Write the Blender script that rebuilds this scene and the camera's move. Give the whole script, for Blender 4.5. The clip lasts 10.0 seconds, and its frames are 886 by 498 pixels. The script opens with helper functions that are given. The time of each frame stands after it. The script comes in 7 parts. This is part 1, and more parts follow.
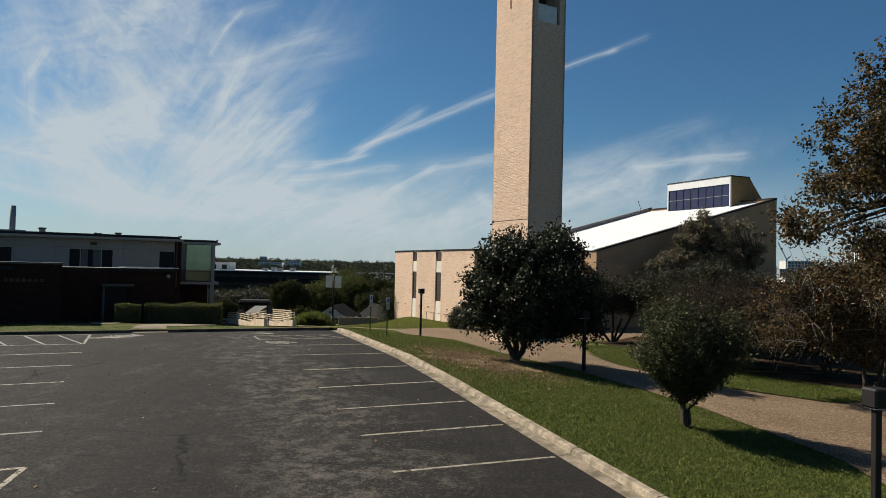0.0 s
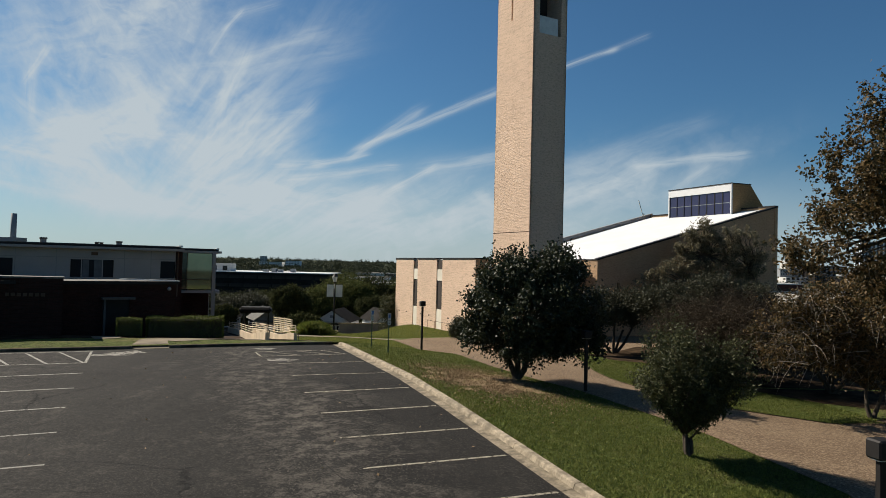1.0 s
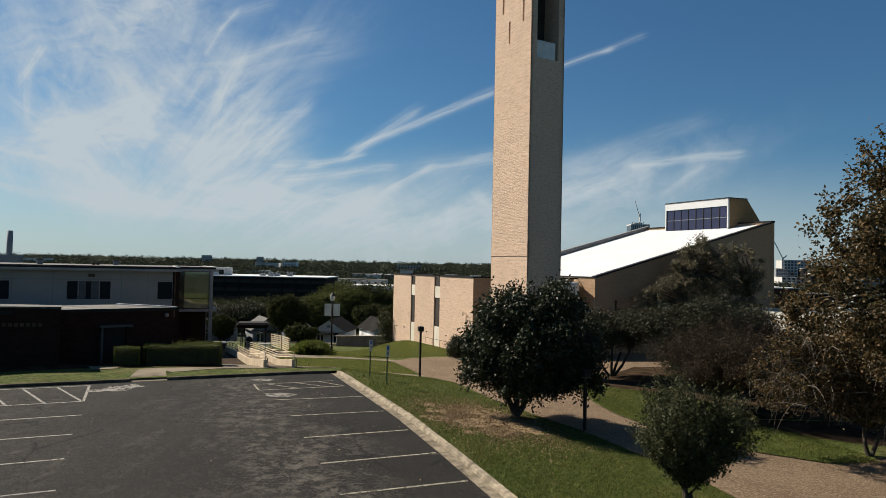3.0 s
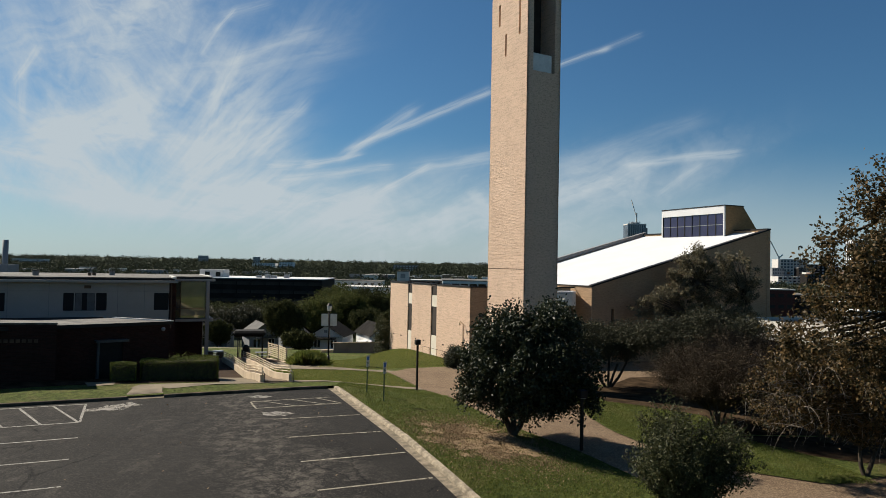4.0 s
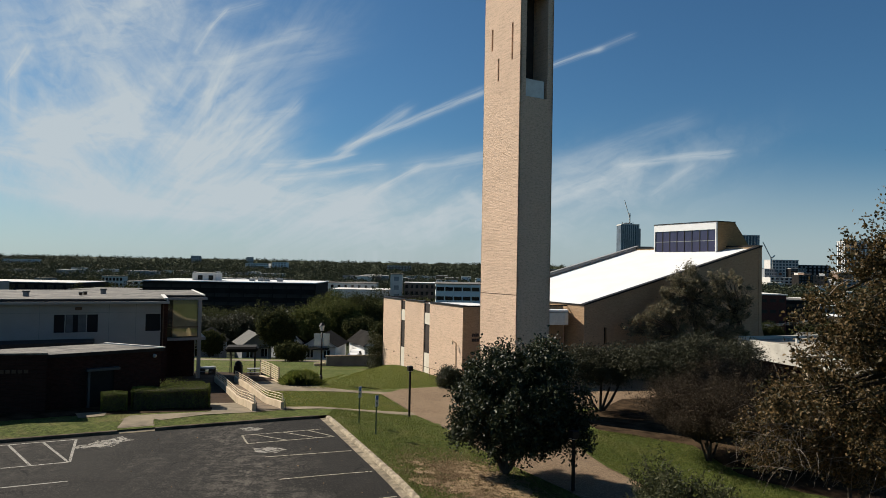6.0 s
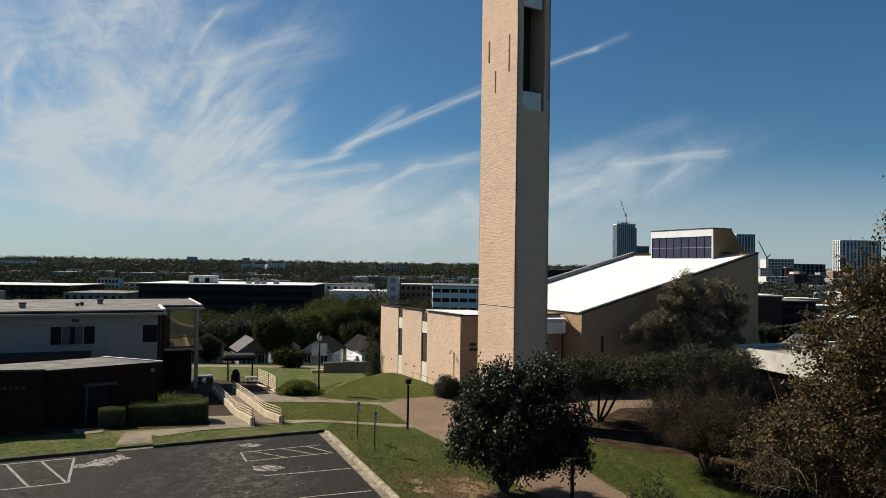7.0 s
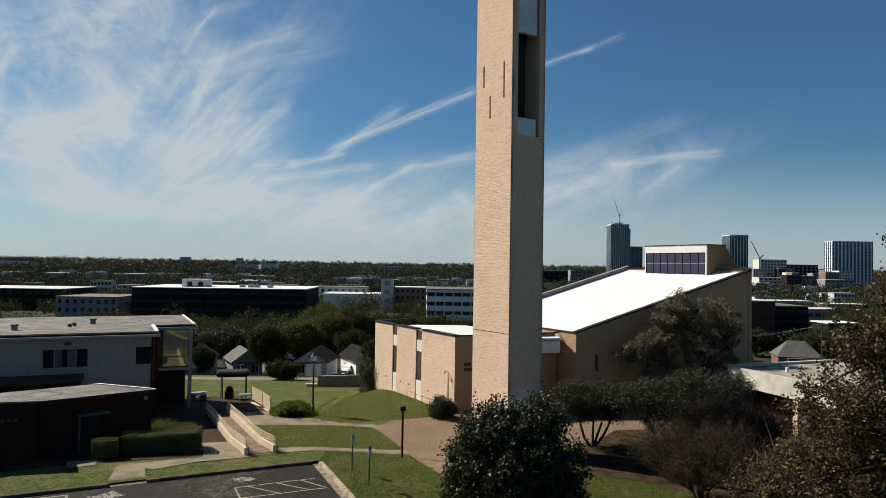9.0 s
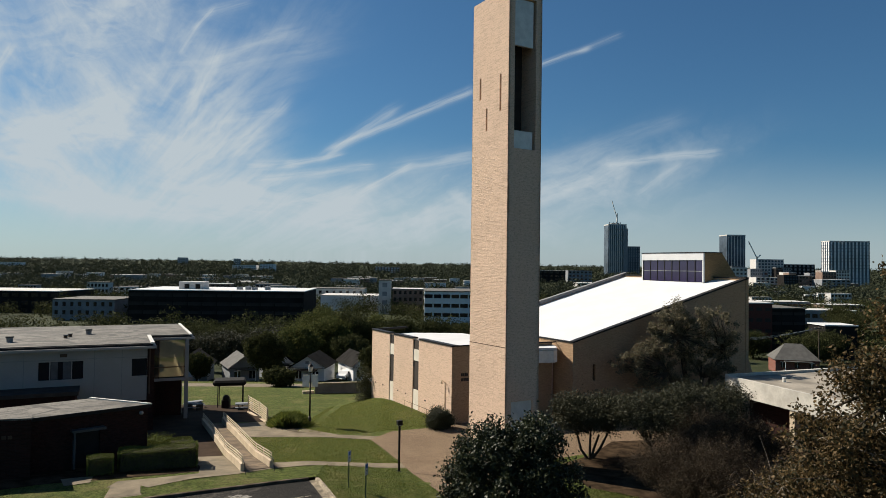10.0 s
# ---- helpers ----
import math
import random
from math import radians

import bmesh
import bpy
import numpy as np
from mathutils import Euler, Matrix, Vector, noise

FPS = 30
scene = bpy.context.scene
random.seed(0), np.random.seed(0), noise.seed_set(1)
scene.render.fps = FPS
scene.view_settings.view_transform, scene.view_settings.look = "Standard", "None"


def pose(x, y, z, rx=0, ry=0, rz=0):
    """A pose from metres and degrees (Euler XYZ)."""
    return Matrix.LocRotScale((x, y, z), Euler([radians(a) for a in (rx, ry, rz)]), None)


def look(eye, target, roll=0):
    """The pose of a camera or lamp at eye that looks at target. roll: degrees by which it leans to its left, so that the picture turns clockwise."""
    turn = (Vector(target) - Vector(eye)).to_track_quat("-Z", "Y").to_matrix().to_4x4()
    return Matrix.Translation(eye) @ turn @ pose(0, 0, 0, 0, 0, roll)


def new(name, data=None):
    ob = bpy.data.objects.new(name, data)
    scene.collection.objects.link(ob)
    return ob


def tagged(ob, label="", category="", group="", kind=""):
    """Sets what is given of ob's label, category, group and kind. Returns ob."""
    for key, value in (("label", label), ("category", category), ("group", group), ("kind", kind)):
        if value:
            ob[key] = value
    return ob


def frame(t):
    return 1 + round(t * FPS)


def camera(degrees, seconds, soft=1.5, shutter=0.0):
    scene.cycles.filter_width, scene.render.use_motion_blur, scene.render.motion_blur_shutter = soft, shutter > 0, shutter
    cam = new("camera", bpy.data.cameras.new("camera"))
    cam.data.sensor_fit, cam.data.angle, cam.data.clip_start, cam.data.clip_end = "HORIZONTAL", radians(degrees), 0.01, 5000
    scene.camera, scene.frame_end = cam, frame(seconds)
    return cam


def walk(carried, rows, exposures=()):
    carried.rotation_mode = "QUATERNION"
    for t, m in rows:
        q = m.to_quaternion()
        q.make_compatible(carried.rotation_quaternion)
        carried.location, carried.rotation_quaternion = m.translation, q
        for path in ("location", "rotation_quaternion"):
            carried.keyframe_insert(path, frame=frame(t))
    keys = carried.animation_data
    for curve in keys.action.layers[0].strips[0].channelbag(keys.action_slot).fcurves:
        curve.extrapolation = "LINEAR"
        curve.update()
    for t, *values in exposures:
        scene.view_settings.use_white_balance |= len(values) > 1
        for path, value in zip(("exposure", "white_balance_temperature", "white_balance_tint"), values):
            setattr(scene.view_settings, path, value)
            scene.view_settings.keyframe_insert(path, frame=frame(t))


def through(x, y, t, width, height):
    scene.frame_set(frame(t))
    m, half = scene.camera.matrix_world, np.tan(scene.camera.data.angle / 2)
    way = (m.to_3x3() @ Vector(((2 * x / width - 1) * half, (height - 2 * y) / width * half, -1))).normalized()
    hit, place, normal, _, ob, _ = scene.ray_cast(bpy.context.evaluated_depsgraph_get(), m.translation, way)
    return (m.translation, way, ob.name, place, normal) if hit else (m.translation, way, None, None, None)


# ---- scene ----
cam = camera(66.0, 10.0, soft=0.6)
PATH = [
    (0, (0.268, 0.11, 4.358), (0.263, 2.109, 4.413), 1.4),
    (0.5, (0.23, 0.108, 4.795), (0.224, 2.107, 4.85), 1.4),
    (1, (0.191, 0.104, 5.229), (0.185, 2.103, 5.282), 1.4),
    (1.5, (0.132, 0.103, 5.644), (0.128, 2.103, 5.698), 1.3),
    (2, (0.12, 0.099, 6.071), (0.117, 2.099, 6.124), 1.3),
    (2.5, (0.07, 0.087, 6.474), (0.07, 2.087, 6.527), 1.3),
    (4, (0.056, 0.028, 7.793), (0.069, 2.027, 7.845), 1.1),
    (4.5, (0.039, 0.022, 8.251), (0.057, 2.022, 8.302), 1.1),
    (5, (0.08, 0.002, 8.674), (0.102, 2.001, 8.726), 1.0),
    (5.5, (0.114, 0.005, 9.104), (0.14, 2.004, 9.156), 1.1),
    (7, (0.0, -0.063, 10.374), (0.042, 1.936, 10.426), 0.9),
    (7.5, (-0.053, 0.007, 10.797), (-0.007, 2.006, 10.85), 0.9),
    (8, (-0.052, -0.053, 11.242), (-0.001, 1.946, 11.294), 0.9),
    (8.5, (-0.06, -0.055, 11.729), (-0.004, 1.944, 11.782), 0.9),
    (9, (-0.057, -0.06, 12.169), (0.002, 1.939, 12.221), 0.9),
    (9.5, (-0.05, -0.014, 12.611), (0.014, 1.985, 12.662), 0.8),
    (10, (0.001, 0.002, 13.073), (0.067, 2.0, 13.125), 0.8),
]
walk(cam, [(t, look(eye, target, roll)) for t, eye, target, roll in PATH])


# ---- world, sun, exposure ----
scene.view_settings.exposure = 0.70
SUN_EL, SUN_AZ = 40.0, 121.0          # the sun stands behind the scene, to its left


def nodes_of(tree):
    tree.nodes.clear()
    return tree.nodes, tree.links


class Net:
    """A small writer for node trees."""

    def __init__(self, tree):
        self.tree = tree
        self.n, self.l = tree.nodes, tree.links

    def put(self, socket, value):
        if value is None:
            return
        if hasattr(value, "is_linked"):
            self.l.new(value, socket)
        else:
            socket.default_value = value

    def math(self, op, a, b=None, c=None, clamp=False):
        nd = self.n.new("ShaderNodeMath")
        nd.operation, nd.use_clamp = op, clamp
        for s, v in zip(nd.inputs, (a, b, c)):
            self.put(s, v)
        return nd.outputs[0]

    def mix(self, fac, a, b, blend="MIX"):
        nd = self.n.new("ShaderNodeMix")
        nd.data_type, nd.blend_type = "RGBA", blend
        self.put(nd.inputs[0], fac)
        self.put(nd.inputs[6], a)
        self.put(nd.inputs[7], b)
        return nd.outputs[2]

    def noise(self, vec, scale, detail=4.0, rough=0.55, dist=0.0):
        nd = self.n.new("ShaderNodeTexNoise")
        self.put(nd.inputs["Vector"], vec)
        nd.inputs["Scale"].default_value = scale
        nd.inputs["Detail"].default_value = detail
        nd.inputs["Roughness"].default_value = rough
        nd.inputs["Distortion"].default_value = dist
        return nd.outputs["Fac"]

    def voronoi(self, vec, scale, feature="F1", rnd=1.0):
        nd = self.n.new("ShaderNodeTexVoronoi")
        nd.feature = feature
        self.put(nd.inputs["Vector"], vec)
        nd.inputs["Scale"].default_value = scale
        nd.inputs["Randomness"].default_value = rnd
        return nd.outputs["Distance"]

    def ramp(self, fac, lo, hi):
        nd = self.n.new("ShaderNodeMapRange")
        nd.interpolation_type = "SMOOTHSTEP"
        self.put(nd.inputs[0], fac)
        nd.inputs[1].default_value, nd.inputs[2].default_value = lo, hi
        return nd.outputs[0]

    def mapping(self, vec, scale=(1, 1, 1), rot=(0, 0, 0), loc=(0, 0, 0)):
        nd = self.n.new("ShaderNodeMapping")
        self.put(nd.inputs[0], vec)
        nd.inputs["Scale"].default_value = scale
        nd.inputs["Rotation"].default_value = rot
        nd.inputs["Location"].default_value = loc
        return nd.outputs[0]

    def split(self, vec):
        nd = self.n.new("ShaderNodeSeparateXYZ")
        self.put(nd.inputs[0], vec)
        return nd.outputs

    def join(self, x, y, z):
        nd = self.n.new("ShaderNodeCombineXYZ")
        for s, v in zip(nd.inputs, (x, y, z)):
            self.put(s, v)
        return nd.outputs[0]


def build_world():
    world = bpy.data.worlds.new("sky")
    scene.world = world
    world.use_nodes = True
    nodes_of(world.node_tree)
    k = Net(world.node_tree)
    coord = k.n.new("ShaderNodeTexCoord").outputs["Generated"]
    sky = k.n.new("ShaderNodeTexSky")
    sky.sky_type, sky.sun_disc = "NISHITA", False
    sky.sun_elevation, sky.sun_rotation = radians(SUN_EL), radians(SUN_AZ - 180.0 + 0.0)
    sky.altitude, sky.air_density, sky.dust_density, sky.ozone_density = 150.0, 1.0, 0.6, 2.5
    # cirrus: the direction on a flat layer overhead
    x, y, z = k.split(coord)
    zz = k.math("MAXIMUM", z, 0.02)
    u = k.math("DIVIDE", x, k.math("MAXIMUM", y, 0.05))
    v = k.math("DIVIDE", zz, k.math("MAXIMUM", y, 0.05))
    flat = k.join(u, v, 0.0)

    wob_a, wob_b = k.noise(flat, 5.0, 3), k.noise(k.mapping(flat, (1, 1, 1), (0, 0, 0), (4, 2, 0)), 16.0, 3)
    wobble = k.math("ADD", k.math("MULTIPLY", k.math("SUBTRACT", wob_a, 0.5), 1.7), k.math("MULTIPLY", k.math("SUBTRACT", wob_b, 0.5), 0.9))

    def streak(x0, y0, x1, y1, width, power, seed):
        """A soft combed band between two points of the sky (across, up), with threads along it."""
        dx, dy = x1 - x0, y1 - y0
        ln = math.hypot(dx, dy)
        dx, dy = dx / ln, dy / ln
        du, dv = k.math("SUBTRACT", u, x0), k.math("SUBTRACT", v, y0)
        a = k.math("ADD", k.math("MULTIPLY", du, dx), k.math("MULTIPLY", dv, dy))
        d = k.math("ADD", k.math("SUBTRACT", k.math("MULTIPLY", dv, dx), k.math("MULTIPLY", du, dy)), k.math("MULTIPLY", wobble, width))
        over = k.math("ADD", k.math("MAXIMUM", k.math("SUBTRACT", 0.0, a), 0.0), k.math("MAXIMUM", k.math("SUBTRACT", a, ln), 0.0))
        q = k.math("ADD", k.math("POWER", k.math("DIVIDE", k.math("ABSOLUTE", d), width), 2.0),
                   k.math("POWER", k.math("DIVIDE", over, width * 2.2), 2.0))
        thread = k.noise(k.join(k.math("MULTIPLY", a, 9.0), k.math("MULTIPLY", d, max(0.9 / width, 60.0)), seed), 1.0, 4, 0.6)
        body = k.math("ADD", k.math("MULTIPLY", k.ramp(thread, 0.3, 0.68), 0.85), 0.25)
        return k.math("MULTIPLY", k.math("MULTIPLY", k.math("EXPONENT", k.math("MULTIPLY", q, -1.0)), body), power)

    def blob(x0, y0, rx, ry, turn, power):
        """A soft oval patch of the sky."""
        c, s = math.cos(radians(turn)), math.sin(radians(turn))
        du, dv = k.math("SUBTRACT", u, x0), k.math("SUBTRACT", v, y0)
        a = k.math("ADD", k.math("MULTIPLY", du, c / rx), k.math("MULTIPLY", dv, s / rx))
        b = k.math("SUBTRACT", k.math("MULTIPLY", dv, c / ry), k.math("MULTIPLY", du, s / ry))
        q = k.math("ADD", k.math("MULTIPLY", a, a), k.math("MULTIPLY", b, b))
        return k.math("MULTIPLY", k.math("EXPONENT", k.math("MULTIPLY", q, -1.0)), power)

    def total(items):
        out = items[0]
        for one in items[1:]:
            out = k.math("ADD", out, one)
        return out

    def combed(x0, y0, outward, around, warp, seed):
        """Threads drawn out from, or wound round, one point of the sky."""
        du, dv = k.math("SUBTRACT", u, x0), k.math("SUBTRACT", v, y0)
        r = k.math("SQRT", k.math("ADD", k.math("MULTIPLY", du, du), k.math("MULTIPLY", dv, dv)))
        th = k.math("ARCTAN2", dv, du)
        w1 = k.math("MULTIPLY", k.math("SUBTRACT", k.noise(k.mapping(flat, (1, 1, 1), (0, 0, 0), (seed, 0, 0)), 5.0, 4), 0.5), warp)
        w2 = k.math("MULTIPLY", k.math("SUBTRACT", k.noise(k.mapping(flat, (1, 1, 1), (0, 0, 0), (0, seed, 0)), 15.0, 3), 0.5), warp * 0.4)
        w = k.math("ADD", w1, w2)
        return k.noise(k.join(k.math("ADD", k.math("MULTIPLY", r, outward), w), k.math("ADD", k.math("MULTIPLY", th, around), w), seed), 1.0, 7, 0.6)

    fan = combed(-0.66, -0.16, 4.0, 20.0, 2.2, 5.0)
    swirl = combed(-0.22, 0.62, 20.0, 3.0, 2.2, 3.0)
    puff = k.noise(flat, 9.0, 6, 0.6, 0.6)
    left = total([blob(*p) for p in PATCHES_LEFT])
    mid = total([blob(*p) for p in PATCHES_FAN])
    gaps = k.math("ADD", k.math("MULTIPLY", k.ramp(puff, 0.34, 0.62), 0.6), 0.45)
    veil = k.math("ADD", k.math("MULTIPLY", left, k.math("ADD", k.math("MULTIPLY", k.ramp(swirl, 0.32, 0.68), 0.95), 0.3)),
                  k.math("MULTIPLY", mid, k.math("ADD", k.math("MULTIPLY", k.ramp(fan, 0.33, 0.67), 1.0), 0.22)))
    veil = k.math("MULTIPLY", veil, gaps)
    lines = total([streak(*s, 2.0 + i) for i, s in enumerate(HOOKS + BANDS + STREAKS)])
    amount = k.math("ADD", veil, lines)
    amount = k.math("DIVIDE", amount, k.math("ADD", k.math("MULTIPLY", amount, 0.45), 0.85))
    low = k.math("MULTIPLY", k.ramp(v, 0.20, 0.0), 0.6)
    amount = k.math("MINIMUM", k.math("ADD", amount, k.math("MULTIPLY", low, k.math("SUBTRACT", 1.0, k.math("MULTIPLY", amount, 0.8)))), 0.95)
    tinted = k.mix(1.0, sky.outputs[0], SKY_TINT, "MULTIPLY")
    colour = k.mix(amount, tinted, CLOUD)
    bg = k.n.new("ShaderNodeBackground")
    k.l.new(colour, bg.inputs[0])
    bg.inputs[1].default_value = SKY_STRENGTH
    out = k.n.new("ShaderNodeOutputWorld")
    k.l.new(bg.outputs[0], out.inputs[0])


SKY_STRENGTH = 0.0395
SKY_TINT = (0.52, 0.88, 1.08, 1)
CLOUD = (8.0, 9.0, 9.6, 1)
PATCHES_LEFT = [      # across, up, half sizes, turn, strength
    (-0.58, 0.36, 0.20, 0.15, 0, 0.55),
    (-0.43, 0.34, 0.10, 0.15, 0, 0.5),
    (-0.48, 0.20, 0.14, 0.08, -10, 0.8),
    (-0.60, 0.13, 0.13, 0.05, -12, 0.6),
]
PATCHES_FAN = [
    (-0.31, 0.17, 0.075, 0.09, -20, 0.95),
    (-0.38, 0.27, 0.07, 0.09, 0, 0.35),
    (-0.25, 0.32, 0.11, 0.05, 25, 0.28),
    (-0.25, 0.09, 0.27, 0.05, -3, 0.5),
    (0.08, 0.08, 0.24, 0.055, 8, 0.7),
    (0.24, 0.13, 0.18, 0.04, 14, 0.5),
]
HOOKS = [             # across, up, across, up, half width, strength
    (-0.352, 0.313, -0.332, 0.346, 0.004, 0.5),
    (-0.332, 0.346, -0.313, 0.368, 0.004, 0.6),
    (-0.313, 0.368, -0.266, 0.383, 0.008, 0.3),
    (-0.620, 0.221, -0.621, 0.271, 0.01, 0.5),
    (-0.621, 0.271, -0.600, 0.304, 0.006, 0.6),
    (-0.620, 0.221, -0.569, 0.180, 0.018, 0.5),
    (-0.569, 0.180, -0.481, 0.187, 0.026, 0.75),
    (-0.536, 0.190, -0.458, 0.229, 0.02, 0.6),
    (-0.481, 0.187, -0.410, 0.180, 0.02, 0.5),
    (-0.352, 0.177, -0.329, 0.249, 0.016, 0.6),
    (-0.329, 0.249, -0.304, 0.300, 0.01, 0.55),
    (-0.325, 0.144, -0.268, 0.175, 0.024, 0.7),
    (-0.268, 0.175, -0.207, 0.231, 0.008, 0.55),
    (-0.294, 0.208, -0.215, 0.222, 0.006, 0.35),
]
BANDS = [
    (-0.658, 0.111, -0.507, 0.086, 0.012, 0.55),
    (-0.507, 0.086, -0.306, 0.071, 0.014, 0.6),
    (-0.639, 0.160, -0.576, 0.147, 0.011, 0.65),
    (-0.575, 0.143, -0.499, 0.107, 0.03, 0.5),
    (-0.499, 0.107, -0.407, 0.084, 0.02, 0.45),
    (-0.349, 0.110, -0.257, 0.100, 0.026, 0.65),
    (-0.257, 0.100, -0.124, 0.083, 0.03, 0.5),
    (-0.389, 0.285, -0.280, 0.296, 0.02, 0.35),
    (-0.297, 0.304, -0.206, 0.336, 0.012, 0.4),
    (-0.288, 0.279, -0.164, 0.312, 0.02, 0.2),
    (-0.278, 0.233, -0.196, 0.265, 0.014, 0.2),
    (-0.616, 0.331, -0.483, 0.359, 0.05, 0.35),
]
STREAKS = [
    (-0.242, 0.145, -0.192, 0.148, 0.006, 0.7),
    (-0.192, 0.148, -0.126, 0.161, 0.005, 0.6),
    (-0.225, 0.126, -0.084, 0.144, 0.006, 0.65),
    (-0.191, 0.089, -0.108, 0.112, 0.006, 0.5),
    (-0.135, 0.166, -0.049, 0.225, 0.007, 0.55),
    (-0.126, 0.173, 0.065, 0.258, 0.0055, 0.7),
    (0.171, 0.300, 0.241, 0.326, 0.0035, 0.65),
    (0.241, 0.326, 0.287, 0.347, 0.004, 0.3),
    (-0.157, 0.069, -0.075, 0.113, 0.009, 0.6),
    (-0.075, 0.115, -0.022, 0.145, 0.004, 0.75),
    (-0.022, 0.145, 0.065, 0.162, 0.01, 0.55),
    (0.174, 0.105, 0.298, 0.158, 0.014, 0.6),
    (0.281, 0.157, 0.430, 0.176, 0.006, 0.6),
    (0.332, 0.119, 0.377, 0.153, 0.005, 0.45),
    (0.174, 0.148, 0.363, 0.218, 0.012, 0.16),
]
build_world()

sun = new("sun", bpy.data.lights.new("sun", "SUN"))
sun.data.energy, sun.data.angle, sun.data.color = 5.0, radians(0.53), (1.0, 0.915, 0.785)
sun.matrix_world = look((0, 0, 60), (math.cos(radians(SUN_EL)) * math.sin(radians(SUN_AZ)),
                                      math.cos(radians(SUN_EL)) * math.cos(radians(SUN_AZ)), 60 - math.sin(radians(SUN_EL))))


# ---- materials ----
def material(name, colour, rough=0.85, vary=0.25, scale=2.0, fine=18.0, bump=0.3, metal=0.0, second=None, depth=0.01, spec=0.22, stretch=(1, 1, 1)):
    """A surface with variation at two scales and fine relief, in metres of its own object."""
    m = bpy.data.materials.new(name)
    m.use_nodes = True
    k = Net(m.node_tree)
    b = k.n["Principled BSDF"]
    vec = k.mapping(k.n.new("ShaderNodeTexCoord").outputs["Object"], stretch)
    big, small = k.noise(vec, scale, 5), k.noise(vec, fine, 4)
    dark = tuple(c * (1 - vary) for c in colour) + (1,)
    lite = tuple(min(c * (1 + vary), 0.95) for c in (second or colour)) + (1,)
    col = k.mix(k.ramp(big, 0.3, 0.7), dark, lite)
    col = k.mix(k.math("MULTIPLY", k.ramp(small, 0.35, 0.75), 0.5), col, tuple(c * (1 - vary) for c in colour) + (1,))
    k.l.new(col, b.inputs["Base Color"])
    k.put(b.inputs["Roughness"], k.math("ADD", k.math("MULTIPLY", big, 0.12), rough - 0.06, clamp=True))
    b.inputs["Metallic"].default_value = metal
    b.inputs["Specular IOR Level"].default_value = spec
    if bump:
        bp = k.n.new("ShaderNodeBump")
        bp.inputs["Strength"].default_value, bp.inputs["Distance"].default_value = bump, depth
        k.l.new(small, bp.inputs["Height"])
        k.l.new(bp.outputs[0], b.inputs["Normal"])
    return m


def brickwork(name, colour, mortar, length=0.3, height=0.1, rough=0.9, relief=0.012, vary=0.3):
    """Rough brick laid on any upright face: the courses run round the object."""
    m = bpy.data.materials.new(name)
    m.use_nodes = True
    k = Net(m.node_tree)
    b = k.n["Principled BSDF"]
    x, y, z = k.split(k.n.new("ShaderNodeTexCoord").outputs["Object"])
    vec = k.join(k.math("ADD", x, k.math("MULTIPLY", y, 1.0)), z, 0.0)
    t = k.n.new("ShaderNodeTexBrick")
    k.put(t.inputs["Vector"], vec)
    t.inputs["Color1"].default_value = tuple(c * (1 - vary) for c in colour) + (1,)
    t.inputs["Color2"].default_value = tuple(min(1, c * (1 + vary * 0.6)) for c in colour) + (1,)
    t.inputs["Mortar"].default_value = tuple(mortar) + (1,)
    t.inputs["Scale"].default_value = 1.0
    t.inputs["Brick Width"].default_value, t.inputs["Row Height"].default_value = length, height
    t.inputs["Mortar Size"].default_value = height * 0.09
    obj = k.join(x, y, z)
    rough_n = k.noise(k.mapping(obj, (1, 1, 1.2)), 8.5, 6, 0.75)
    stain = k.noise(obj, 0.35, 4)
    col = k.mix(k.ramp(rough_n, 0.5, 0.72), t.outputs["Color"], tuple(c * 0.55 for c in colour) + (1,))
    col = k.mix(k.math("MULTIPLY", k.ramp(stain, 0.45, 0.75), 0.25), col, tuple(c * 0.6 for c in colour) + (1,))
    burnt = k.noise(k.mapping(vec, (1 / length, 0.9 / height, 1)), 1.0, 3, 0.6)
    col = k.mix(k.math("MULTIPLY", k.ramp(burnt, 0.5, 0.64), 0.36), col, tuple(c * 0.5 for c in colour) + (1,))
    k.l.new(col, b.inputs["Base Color"])
    b.inputs["Roughness"].default_value = rough
    b.inputs["Specular IOR Level"].default_value = 0.12
    bp = k.n.new("ShaderNodeBump")
    bp.inputs["Strength"].default_value, bp.inputs["Distance"].default_value = 0.8, relief
    k.l.new(k.math("ADD", k.math("MULTIPLY", rough_n, 1.4), k.math("MULTIPLY", t.outputs["Fac"], -0.22)), bp.inputs["Height"])
    k.l.new(bp.outputs[0], b.inputs["Normal"])
    return m


